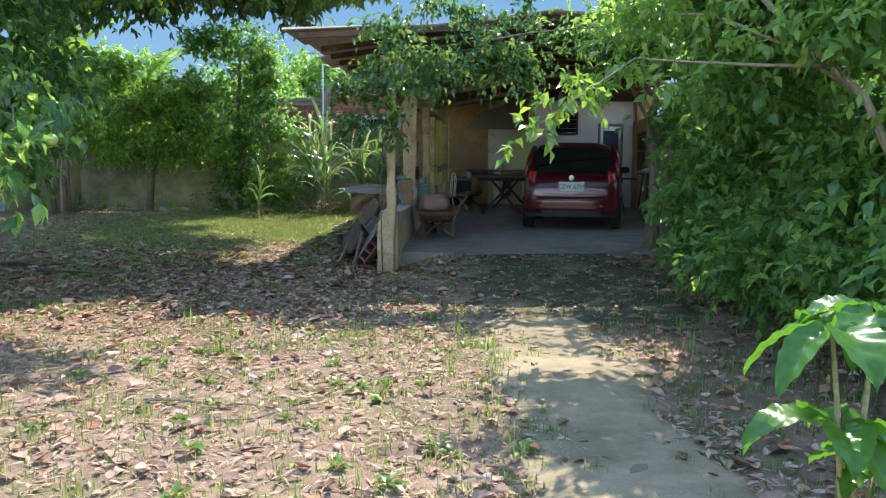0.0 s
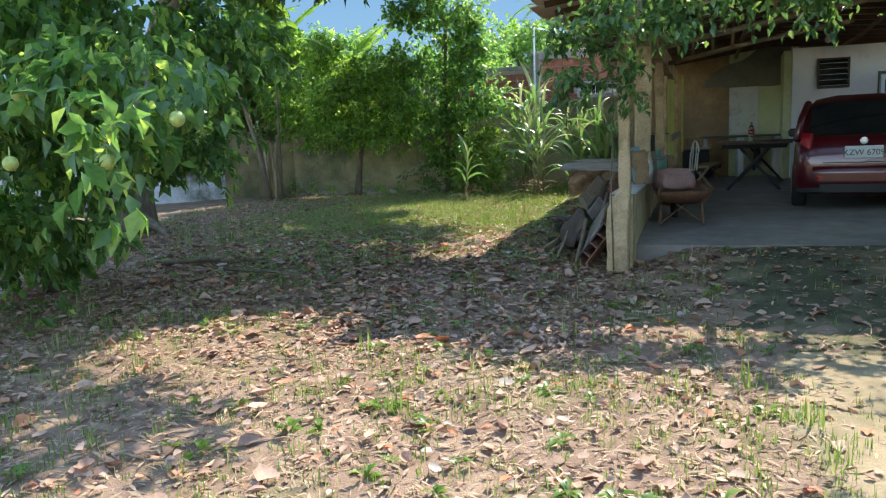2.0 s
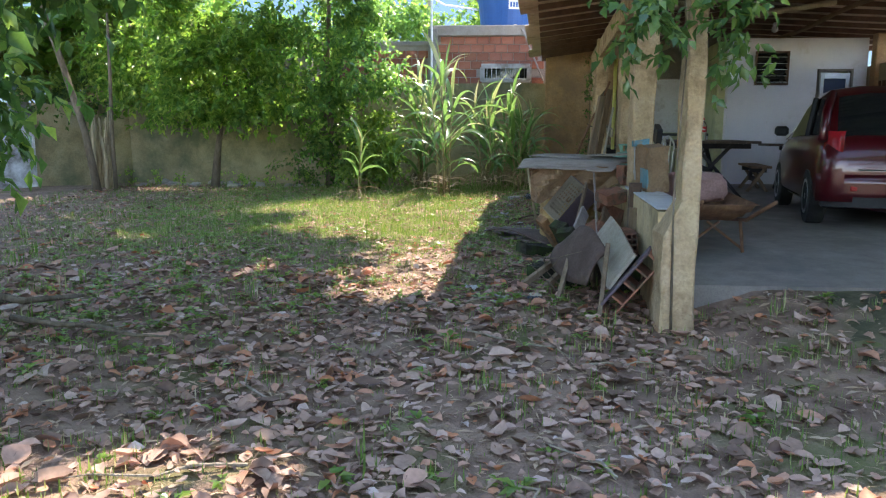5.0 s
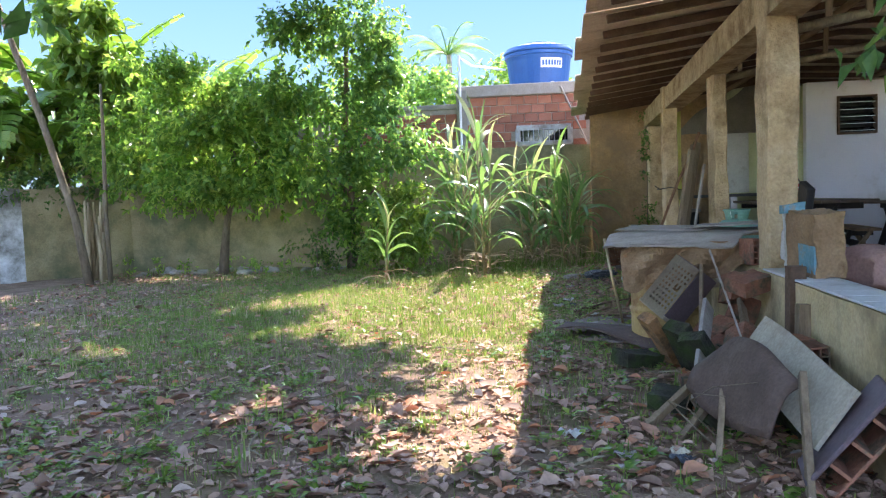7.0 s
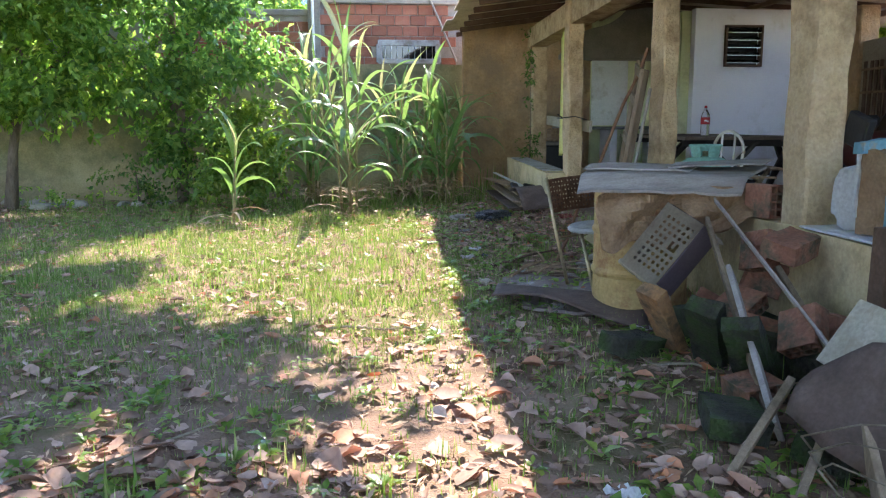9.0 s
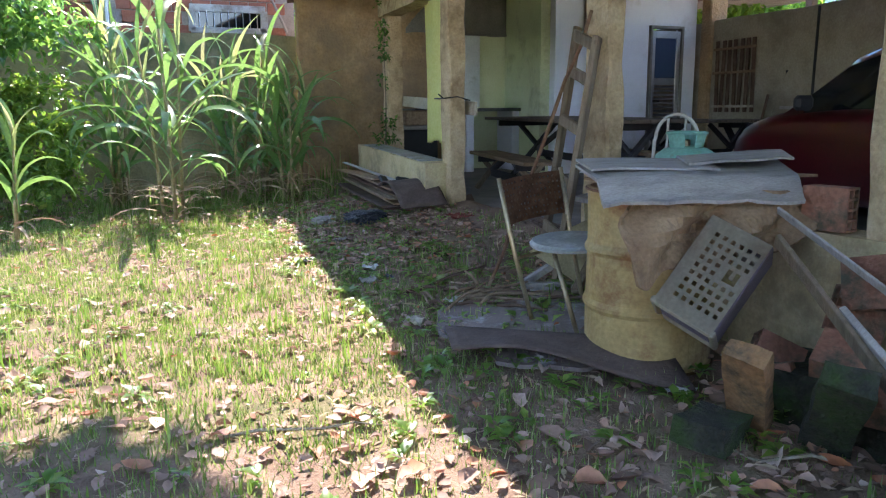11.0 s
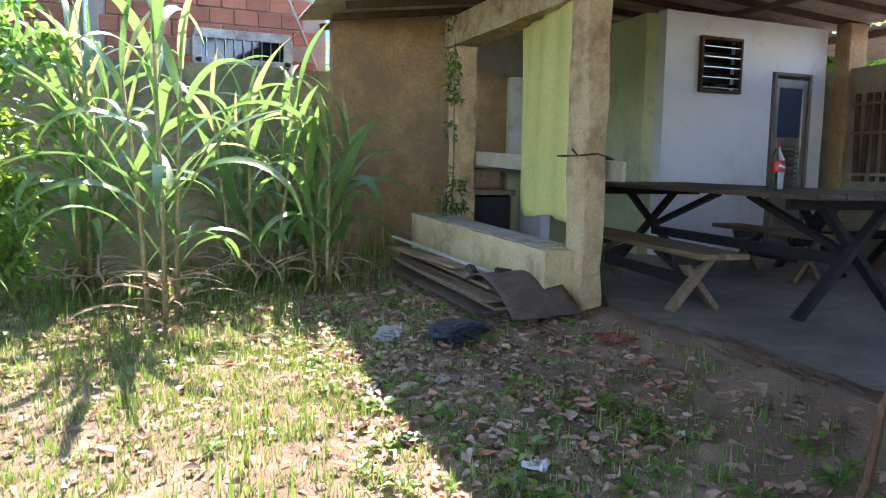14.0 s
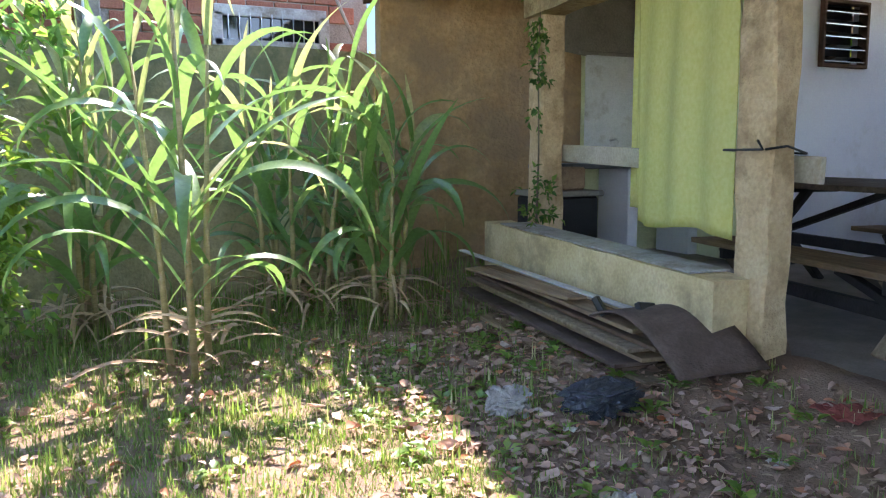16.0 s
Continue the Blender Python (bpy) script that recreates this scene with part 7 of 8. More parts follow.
M_CLOTH = mat("dusty_pink_cloth", [(0.28, 0.16, 0.14), (0.38, 0.23, 0.20)], 6.0, 0.9, 0.4)
bags()


def wheelbarrow():
    w = thing("wheelbarrow", "rusty old wheelbarrow with tube legs on the porch", "wheelbarrow", loc=(-0.10, 10.95, slab_z(10.95)), rz=4)
    bm = B()

    def f(u, v):
        a = (u - 0.5) * 2
        b = (v - 0.5) * 2
        d = max(abs(a), abs(b)) ** 3
        return Vector((a * 0.29, b * 0.40, 0.26 + 0.17 * d + 0.03 * b))
    sheet(bm, f, 14, 14, 0.008)
    part("tray", bm, M_RUSTMET, w, smooth=True)
    for sx in (-1, 1):
        bm = B()
        tube(bm, [(sx * 0.27, -0.75, 0.45), (sx * 0.24, -0.3, 0.27), (sx * 0.16, 0.3, 0.22), (sx * 0.06, 0.62, 0.17)], 0.016, 7)
        part("handle", bm, M_RUSTMET, w, smooth=True)
        bm = B()
        tube(bm, [(sx * 0.22, -0.22, 0.26), (sx * 0.24, -0.26, 0.0)], 0.014, 7)
        part("leg", bm, M_RUSTMET, w)
        bm = B()
        tube(bm, [(sx * 0.235, -0.25, 0.03), (-sx * 0.05, -0.23, 0.25)], 0.011, 6)
        part("brace", bm, M_RUSTMET, w)
    bm = B()
    lathe(bm, [(0.10, -0.03), (0.16, -0.035), (0.175, 0.0), (0.16, 0.035), (0.10, 0.03)], 20, pose(0, 0.62, 0.175, 0, 90, 0))
    part("wheel", bm, M_TYRE, w)


wheelbarrow()


def ladder():
    l = thing("wooden_ladder", "home-made wooden ladder leaning against the cement column", "ladder", loc=(0, 0, 0))
    a0, a1 = Vector((-0.73, 14.06, 0.15)), Vector((-0.50, 14.03, 1.72))
    b0, b1 = Vector((-0.88, 13.62, 0.15)), Vector((-0.64, 13.60, 1.62))
    for p, q in ((a0, a1), (b0, b1)):
        bm = B()
        beam_between(bm, p, q, 0.085, 0.035, up=(0.6, -0.8, 0))
        part("rail", bm, M_WOODX, l)
    for t in (0.18, 0.40, 0.62, 0.82, 0.96):
        bm = B()
        beam_between(bm, a0.lerp(a1, t) + Vector((-0.05, -0.05, 0.01)), b0.lerp(b1, t) + Vector((-0.02, -0.03, 0)), 0.025, 0.07)
        part("rung", bm, M_WOODX, l)
    r = B()
    pts = [Vector((-1.26, 13.80, 0.10)).lerp(Vector((-0.52, 13.84, 1.80)), k / 8) + Vector((0.01 * math.sin(k * 2), 0.01 * math.cos(k * 3), 0)) for k in range(9)]
    tube(r, pts, 0.013, 6)
    solo("rusty_rod", r, M_RUSTMET, "long rusty iron rod leaning on the ladder", "rod")
    r = B()
    tube(r, [(-0.66, 13.98, 0.2), (-0.46, 13.92, 1.5)], 0.014, 7)
    solo("metal_pipe", r, M_GREYSHEET, "grey metal pipe leaning behind the ladder", "pipe")


ladder()


def scrap_by_ladder():
    def board(name, label, a, b, w, h, mt, up=(0, 0, 1), cat="board"):
        bm = B()
        beam_between(bm, a, b, w, h, 0.003, up)
        solo(name, bm, mt, label, cat, group="scrap behind the chair")
    # yellowed panel leaning
    bm = B()
    sheet(bm, lambda u, v: Vector((-1.10 + 0.60 * u + 0.40 * v, 13.58 + 0.05 * u - 0.12 * v, 0.36 + 0.22 * u - 0.28 * v + 0.01 * math.sin(u * 4))), 6, 6, 0.015)
    solo("cabinet_panel", bm, M_YBOARD, "yellowed cabinet panel leaning in the scrap", "board")
    bm = B()
    sheet(bm, lambda u, v: Vector((-0.66 + 0.62 * u, 13.62 - 0.2 * u + 0.06 * v, 0.30 + 0.34 * v)), 4, 4, 0.015)
    solo("cabinet_panel", bm, M_YBOARD, "second yellowed cabinet panel by the column", "board")
    bm = B()
    sheet(bm, lambda u, v: Vector((-0.72 + 0.62 * u, 13.36 + 0.34 * v, 0.66 + 0.02 * math.sin(u * 6))), 6, 4, 0.03)
    solo("mattress_board", bm, M_GREYSHEET, "grey padded board lying across the scrap", "board")
    board("wooden_beam", "pale beam lying across the leaves", (-1.12, 13.62, 0.14), (-0.25, 13.1, 0.16), 0.05, 0.05, M_GREYSHEET)
    board("wooden_beam", "pale beam propped on the scrap", (-1.12, 13.66, 0.13), (-0.35, 13.55, 0.56), 0.05, 0.04, M_GREYSHEET)
    board("wooden_beam", "weathered beam behind the chair", (-0.95, 13.3, 0.16), (-0.30, 13.75, 0.62), 0.05, 0.03, M_WOODX)
    board("dark_strap", "black strip of rubber behind the chair", (-0.78, 13.35, 0.14), (-0.62, 13.45, 0.70), 0.05, 0.02, M_BLACKPL, (1, 0, 0))
    rng = random.Random(12)
    for k in range(22):
        a = Vector((-1.55 + rng.uniform(-0.2, 0.25), 13.65 + rng.uniform(-0.25, 0.45), 0.0))
        d = Vector((rng.uniform(-0.35, 0.35), rng.uniform(-0.35, 0.25), 0)) + Vector((0.25, -0.1, 0))
        b = a + d
        a.z, b.z = float(ground_z(a.x, a.y)) + 0.015, float(ground_z(b.x, b.y)) + rng.uniform(0.02, 0.10)
        bm = B()
        tube(bm, [a, a.lerp(b, 0.5) + Vector((0, 0, 0.02)), b], [0.012, 0.010, 0.006], 5)
        solo("stick", bm, M_WOOD if k % 3 else M_DARKWOOD, "dry stick lying among the leaves", "stick", group="sticks by the ladder")
    for k in range(12):
        y = 14.75 + 0.85 * rng.random()
        x = -0.22 + rng.uniform(-0.06, 0.06)
        bm = B()
        tube(bm, [(x - 0.1, y - 0.4, slab_z(15) + 0.012 + 0.008 * (k % 4)), (x + 0.1, y + 0.35, slab_z(15) + 0.012 + 0.008 * (k % 4))], 0.009, 5)
        solo("stick", bm, M_DARKWOOD, "thin dark stick in a bundle on the porch edge", "stick", group="sticks on the porch")


scrap_by_ladder()


def ground_pieces():
    # flat concrete piece with paint splashes
    bm = B()
    def f(u, v):
        a = 2 * math.pi * u
        r = v * (0.52 + 0.10 * math.sin(3 * a + 1) + 0.05 * math.sin(7 * a))
        x, y = -1.48 + r * 0.95 * math.cos(a) + 0.1 * v, 12.98 + r * math.sin(a)
        return Vector((x, y, float(ground_z(x, y)) + 0.012))
    sheet(bm, f, 28, 6, 0.02)
    solo("concrete_piece", bm, M_SPLASH, "flat broken concrete piece splashed with white paint", "concrete slab")
    bm = B()
    sheet(bm, lambda u, v: Vector((-1.98 + 0.75 * u + 0.12 * v, 12.72 - 0.75 * u + 0.36 * v, 0.10 + 0.05 * math.sin(u * 5) * (1 - v) + 0.05 * u * v + 0.03)), 20, 8, 0.012)
    solo("roofing_felt", bm, M_BROWNSHEET, "curled strip of dark brown roofing felt on the ground", "sheet", smooth=True)


M_SPLASH = mat("paint_splashed_concrete", [(0.19, 0.145, 0.125), (0.27, 0.21, 0.185)], 4.0, 0.85, 0.3, stain=(0.58, 0.57, 0.56), stain_scale=4.2, stain_at=0.63)
ground_pieces()


# ---- by the curtain ----
def curtain():
    c = thing("curtain", "yellow-green cloth curtain hanging beside the cement column", "curtain", loc=(0, 0, 0))
    bm = B()

    def f(u, v):
        s = u
        y = 17.85 - 1.08 * s
        x = -0.05 - 0.24 * s + (0.010 + 0.014 * v) * math.sin(u * 19 + 1.2 * math.sin(v * 2)) + 0.012 * math.sin(u * 8 + v)
        z = 2.44 - 1.59 * v - 0.02 * math.sin(u * 7) * v
        return Vector((x, y, z))
    sheet(bm, f, 90, 24, 0.004)
    part("cloth", bm, M_CURTAIN, c, smooth=True)
    bm = B()
    sheet(bm, lambda u, v: Vector((0.12 + 0.015 * math.sin(u * 14), 18.12 - 0.3 * u, 2.44 - 1.52 * v)), 24, 12, 0.004)
    part("rear_cloth", bm, M_CURTAIN, c, smooth=True)
    bm = B()
    tube(bm, [(-0.33, 16.6, 2.40), (-0.05, 17.8, 2.42), (0.03, 18.9, 2.40)], 0.008, 6)
    part("wire", bm, M_RUSTMET, c)
    bm = B()
    beam_between(bm, (-0.125, 16.36, 1.20), (0.10, 19.0, 1.30), 0.035, 0.13)
    solo("rail", bm, M_BOARD, "pale wooden rail fixed between the two columns", "rail")
    bm = B()
    tube(bm, [(-0.43, 16.42, 1.30), (-0.29, 16.425, 1.315), (-0.155, 16.43, 1.28), (-0.155, 16.68, 1.29), (-0.42, 16.69, 1.30), (-0.435, 16.43, 1.30), (-0.50, 16.40, 1.34)], 0.006, 5)
    solo("tie_wire", bm, M_BLACKPL, "dark wire tied round the column", "wire")


curtain()


def plank_stack():
    s = thing("plank_stack", "stack of old boards and asbestos strips beside the low wall", "planks", loc=(0, 0, 0))
    rng = random.Random(2)
    for k in range(10):
        bm = B()
        y0 = 16.75 + rng.uniform(-0.15, 0.15)
        y1 = 18.9 + rng.uniform(-0.2, 0.15)
        dx = rng.uniform(-0.10, 0.08)
        z = 0.16 + 0.028 * k
        beam_between(bm, (-0.80 + dx + 0.012 * k, y0, z), (-0.66 + dx + 0.012 * k, y1, z + 0.035), 0.30 - 0.014 * k, 0.022)
        part("board", bm, (M_WOOD, M_WOODX, M_DARKWOOD, M_BROWNSHEET, M_WOOD)[k % 5], s)
    bm = B()
    beam_between(bm, (-0.72, 17.0, 0.475), (-0.63, 19.3, 0.52), 0.06, 0.012)
    part("white_strip", bm, M_PAPER, s, "dull white plastic strip")
    bm = B()
    beam_between(bm, (-0.78, 17.4, 0.465), (-0.86, 18.6, 0.485), 0.14, 0.018)
    part("board", bm, M_WOOD, s)
    bm = B()
    sheet(bm, lambda u, v: Vector((-0.88 + 0.44 * u, 16.42 + 0.72 * v - 0.10 * u, 0.22 + 0.27 * math.sin(math.pi * (0.06 + 0.66 * v)) + 0.03 * u)), 8, 14, 0.012)
    solo("corrugated_piece", bm, M_BROWNSHEET, "curved dark brown roof tile piece on the plank stack", "roof tile", smooth=True)
    for k, (x, y) in enumerate(((-0.50, 16.95), (-0.62, 17.2))):
        bm = B()
        box(bm, (0, 0, 0), (0.16, 0.11, 0.035), bevel=0.006)
        o = solo("dark_tile", bm, M_BLACKPL, "small dark tile standing on the plank stack", "tile")
        o.matrix_world = pose(x - 0.19, y - 0.06, 0.47, 60, 10, 20 + 30 * k)


plank_stack()


def kitchen():
    k = thing("kitchen_counter", "dark stone kitchen counter on white blocks along the wall", "counter", loc=(1.4, 19.98, slab_z(20)))
    bm = B()
    box(bm, (0, 0, 0.90), (1.75, 0.58, 0.05), bevel=0.01)
    part("worktop", bm, M_DARKSTONE, k)
    for x in (-0.75, 0.0, 0.75):
        bm = B()
        box(bm, (x, 0.02, 0.437), (0.12, 0.5, 0.874), bevel=0.008)
        part("support", bm, M_WHITE, k)
    bm = B()
    tube(bm, [(0.1, 0.30, 1.15), (0.1, 0.20, 1.16), (0.1, 0.17, 1.13)], 0.012, 6)
    part("tap", bm, M_METAL, k)
    s = thing("wood_stove", "small dark cooking stove beneath the porch rail", "stove", loc=(0.45, 19.6, slab_z(19)))
    bm = B()
    box(bm, (0, 0, 0.32), (0.55, 0.5, 0.64), bevel=0.02)
    part("body", bm, M_BLACKPL, s)
    bm = B()
    box(bm, (0, -0.02, 0.67), (0.6, 0.55, 0.05), bevel=0.01)
    part("top", bm, M_GREYCEM, s)
    bm = B()
    box(bm, (-0.02, -0.1, 0.80), (0.34, 0.26, 0.2), bevel=0.02)
    part("tin_box", bm, M_WOOD, s)
    # rack hung on the far wall
    r = thing("wooden_rack", "dark slatted wooden rack hung on the far wall", "rack", loc=(4.72, 18.08, 1.62), rz=-2.5)
    for i in range(7):
        bm = B()
        box(bm, (0, -0.36 + 0.12 * i, 0), (0.025, 0.06, 1.0), (1.5 * (i % 3 - 1), 0, 0), bevel=0.004)
        part("slat", bm, M_DARKWOOD, r)
    for z in (-0.42, 0.05, 0.38):
        bm = B()
        box(bm, (-0.025, 0, z), (0.02, 0.84, 0.035), bevel=0.003)
        part("crossbar", bm, M_WOOD if z > -0.4 else M_BOARD, r)
    bm = B()
    box(bm, (4.74, 17.13, 1.60), (0.05, 0.10, 0.12), bevel=0.006)
    solo("switch_box", bm, M_BLACKPL, "small dark switch box on the far wall", "switch box")
    bm = B()
    tube(bm, [(4.55, 17.55, 0.3), (4.62, 17.35, 1.35)], 0.02, 6)
    solo("tool_handle", bm, M_DARKWOOD, "dark tool handle leaning against the far wall", "tool")
    sh_ = thing("wall_shelf", "low shelf with grey papers on the far wall", "shelf", loc=(4.5, 16.4, 1.18))
    bm = B()
    box(bm, (0, 0, 0), (0.4, 0.9, 0.04), bevel=0.004)
    part("board", bm, M_GREYSHEET, sh_)
    for y in (-0.4, 0.4):
        bm = B()
        box(bm, (0.05, y, -0.45), (0.05, 0.05, 0.88), bevel=0.004)
        part("leg", bm, M_DARKWOOD, sh_)
    bm = B()
    sheet(bm, lambda u, v: Vector((4.32 + 0.3 * u, 16.15 + 0.5 * v, 1.205 + 0.08 * u + 0.04 * math.sin(v * 4))), 6, 6, 0.03)
    solo("paper_pile", bm, M_PAPER, "sagging pile of grey papers on the shelf", "papers")
    bm = B()
    tube(bm, [(4.66, 16.7, 0.3), (4.68, 16.7, 2.4)], 0.018, 6)
    solo("drain_pipe", bm, M_BLACKPL, "thin dark upright pipe on the far wall", "pipe")


M_DARKSTONE = mat("dark_counter_stone", [(0.06, 0.06, 0.06), (0.10, 0.10, 0.10)], 20.0, 0.35, 0.05)
kitchen()


def hoe():
    h = thing("hoe", "old hoe with a dark iron head leaning on the column", "tool", loc=(0, 0, 0))
    bm = B()
    tube(bm, [(-0.30, 11.42, slab_z(11.4)), (-0.385, 11.5, 1.12)], 0.017, 7)
    part("handle", bm, M_WOODX, h)
    bm = B()
    box(bm, (-0.40, 11.49, 1.17), (0.05, 0.16, 0.16), (20, 0, 0), bevel=0.008)
    part("head", bm, M_BLACKPL, h)


hoe()


def far_shed():
    s = thing("far_shed", "open metal-roofed shed beyond the far wall", "shed", loc=(0, 0, 0))
    for k in range(8):
        bm = B()
        y0 = 14.0 + 1.1 * k
        sheet(bm, lambda u, v: Vector((5.7 + 3.4 * u, y0 + 1.12 * v, 3.06 + 0.12 * u + 0.018 * math.sin(v * 45))), 2, 42, 0.006)
        part("roof_sheet", bm, M_GREYSHEET, s)
    for y in (14.4, 18.0, 22.0):
        bm = B()
        box(bm, (6.0, y, 1.5), (0.12, 0.12, 3.1), bevel=0.01)
        part("post", bm, M_DARKWOOD, s)
    bm = B()
    box(bm, (6.0, 18.4, 3.02), (0.08, 8.6, 0.10), bevel=0.006)
    part("beam", bm, M_DARKWOOD, s)


far_shed()


def trash():
    """Scraps of paper, plastic and cloth on the dirt by the porch."""
    rng = random.Random(44)
    mats = (M_PAPER, M_GREYSHEET, M_BOARD, M_GREYSHEET, M_DARKBAG)
    for k in range(22):
        x, y = rng.uniform(-2.1, -0.8), rng.uniform(9.6, 17.0)
        z = float(ground_z(x, y)) + 0.02
        s = rng.uniform(0.04, 0.11)
        a = rng.uniform(0, 3.14)
        bm = B()
        sheet(bm, lambda u, v: Vector((x + s * ((u - 0.5) * math.cos(a) - (v - 0.5) * math.sin(a)), y + s * ((u - 0.5) * math.sin(a) + (v - 0.5) * math.cos(a)), z + 0.35 * s * (noise.noise(Vector((u * 3 + k, v * 3, 1))) + 0.3))), 6, 6, 0.002)
        solo("litter_scrap", bm, mats[k % 5], "crumpled scrap of plastic or paper on the dirt", "litter", group="scraps on the dirt")
    bm = B()
    sheet(bm, lambda u, v: Vector((-0.62 + 0.26 * u, 15.75 + 0.2 * v, float(ground_z(-0.5, 15.8)) + 0.02 + 0.03 * noise.noise(Vector((u * 4, v * 4, 7))))), 8, 6, 0.006)
    solo("red_rag", bm, M_RAG, "faded red rag lying by the porch edge", "rag")


trash()


# ---- leaf litter, grass and weeds ----
def noise2(x, y, s, seed):
    return np.array([noise.noise(Vector((a * s, b * s, seed))) for a, b in zip(x, y)])


def free(x, y):
    """Where the bare yard is: not on the slab, the drive or under the walls."""
    slab_ = (y > 9.6) & (x > -0.52 + 0.058 * (y - 13))
    drive_ = np.abs(x - 0.88) < 0.34 + 0.10 * np.sin(y * 3.1) + 0.12 * np.sin(x * 37.0 + y * 23.0)
    apron = (y > 6.3) & (y < 9.7) & (np.abs(x - 1.3) < 1.1) & (np.sin(x * 71.3 + y * 47.9) < 0.5)
    return ~slab_ & ~(drive_ & (y < 6.5)) & ~apron & (y < 20.4)


def litter():
    rng = np.random.default_rng(71)

    def scatter(n, x0, x1, y0, y1, keep):
        x, y = rng.uniform(x0, x1, n), rng.uniform(y0, y1, n)
        k = free(x, y) & keep(x, y)
        return x[k], y[k]

    def dens(x, y):
        d = 0.95 - 0.35 * (1 - ss(4.5, 8.0, y)) * (x < 1.2) - 0.36 * ss(11.0, 14.5, y) * ss(-6.5, -4.0, x) * (1 - ss(-2.3, -1.7, x))
        d = d * (0.55 + 0.45 * ss(-0.3, 0.25, noise2(x, y, 0.9, 3.0)))
        d = np.where((x > -2.3) & (y > 9) & (y < 19), 0.95, d)
        return rng.random(len(x)) < d
    x, y = scatter(62000, -9.5, 4.2, -1.0, 19.8, dens)
    xb, yb = scatter(11000, -6.5, -0.6, 6.4, 10.9, lambda a, b: rng.random(len(a)) < 0.25 + 0.6 * ss(-0.1, 0.35, noise2(a, b, 1.4, 6.0)))
    xc, yc = scatter(2600, -2.1, -0.6, 14.6, 18.2, lambda a, b: rng.random(len(a)) < 0.8)
    x, y = np.concatenate([x, xb, xc]), np.concatenate([y, yb, yc])
    n = len(x)
    size = np.where(rng.random(n) < 0.10, rng.uniform(0.09, 0.15, n), rng.uniform(0.022, 0.085, n))
    size = size * (0.88 + 0.15 * ss(6.0, 9.0, y) - 0.32 * ss(11.0, 13.0, y))
    z = ground_z(x, y) + 0.008 + 0.018 * rng.random(n)
    az = rng.uniform(0, 2 * np.pi, n)
    D = np.stack([np.cos(az), np.sin(az), rng.normal(size=n) * 0.10], 1)
    N = np.stack([rng.normal(size=n) * 0.28, rng.normal(size=n) * 0.28, np.ones(n)], 1)
    D = unit(D)
    S = unit(np.cross(N, D))
    N = np.cross(D, S)
    # a curled blade of twelve faces
    prof = [(0.0, 0.06), (0.22, 0.80), (0.5, 1.0), (0.78, 0.72), (1.0, 0.05)]
    curl = rng.uniform(-0.1, 0.75, n)
    bend = rng.normal(size=n) * 0.32
    wid = size * rng.uniform(0.45, 0.72, n)
    P = np.stack([x, y, z], 1)
    V = []
    for t, w in prof:
        for s in (-1, 0, 1):
            jag = 1 + 0.18 * rng.normal(size=n) * abs(s)
            V.append(P + D * (size * (t - 0.5))[:, None] + S * (s * w * wid * 0.5 * jag)[:, None] + N * (abs(s) * curl * wid * w * 0.6 + bend * size * (t - 0.5) ** 2 * 2 + 0.004)[:, None])
    V = np.stack(V, 1)
    f = []
    for i in range(4):
        for s in range(2):
            a = i * 3 + s
            f.append((a, a + 1, a + 4, a + 3))
    faces = (np.array(f)[None] + 15 * np.arange(n)[:, None, None]).reshape(-1, 4)
    V = V.reshape(-1, 3)
    ob = bulk("fallen_leaves", V, faces, M_STRAW)
    tagged(ob, "dry tan and brown fallen leaves covering the yard", "leaf litter", kind="stuff")
    # straw and chaff
    x, y = scatter(120000, -8, 1.5, -0.5, 18.5, lambda x, y: rng.random(len(x)) < 0.35 + 0.55 * (y < 6.5) - 0.2 * (y > 11))
    n = len(x)
    az = rng.uniform(0, 2 * np.pi, n)
    P = np.stack([x, y, ground_z(x, y) + 0.006 + 0.012 * rng.random(n)], 1)
    D = np.stack([np.cos(az), np.sin(az), rng.normal(size=n) * 0.12], 1)
    N = np.stack([rng.normal(size=n) * 0.3, rng.normal(size=n) * 0.3, np.ones(n)], 1)
    L = rng.uniform(0.03, 0.11, n)
    co, fc = leaf_arrays(P, D, N, L, L * rng.uniform(0.05, 0.25, n), 0.1, 0.1)
    tagged(bulk("dry_straw", co, fc, M_HAY), "thin dry straw and leaf fragments on the soil", "straw", kind="stuff")


litter()


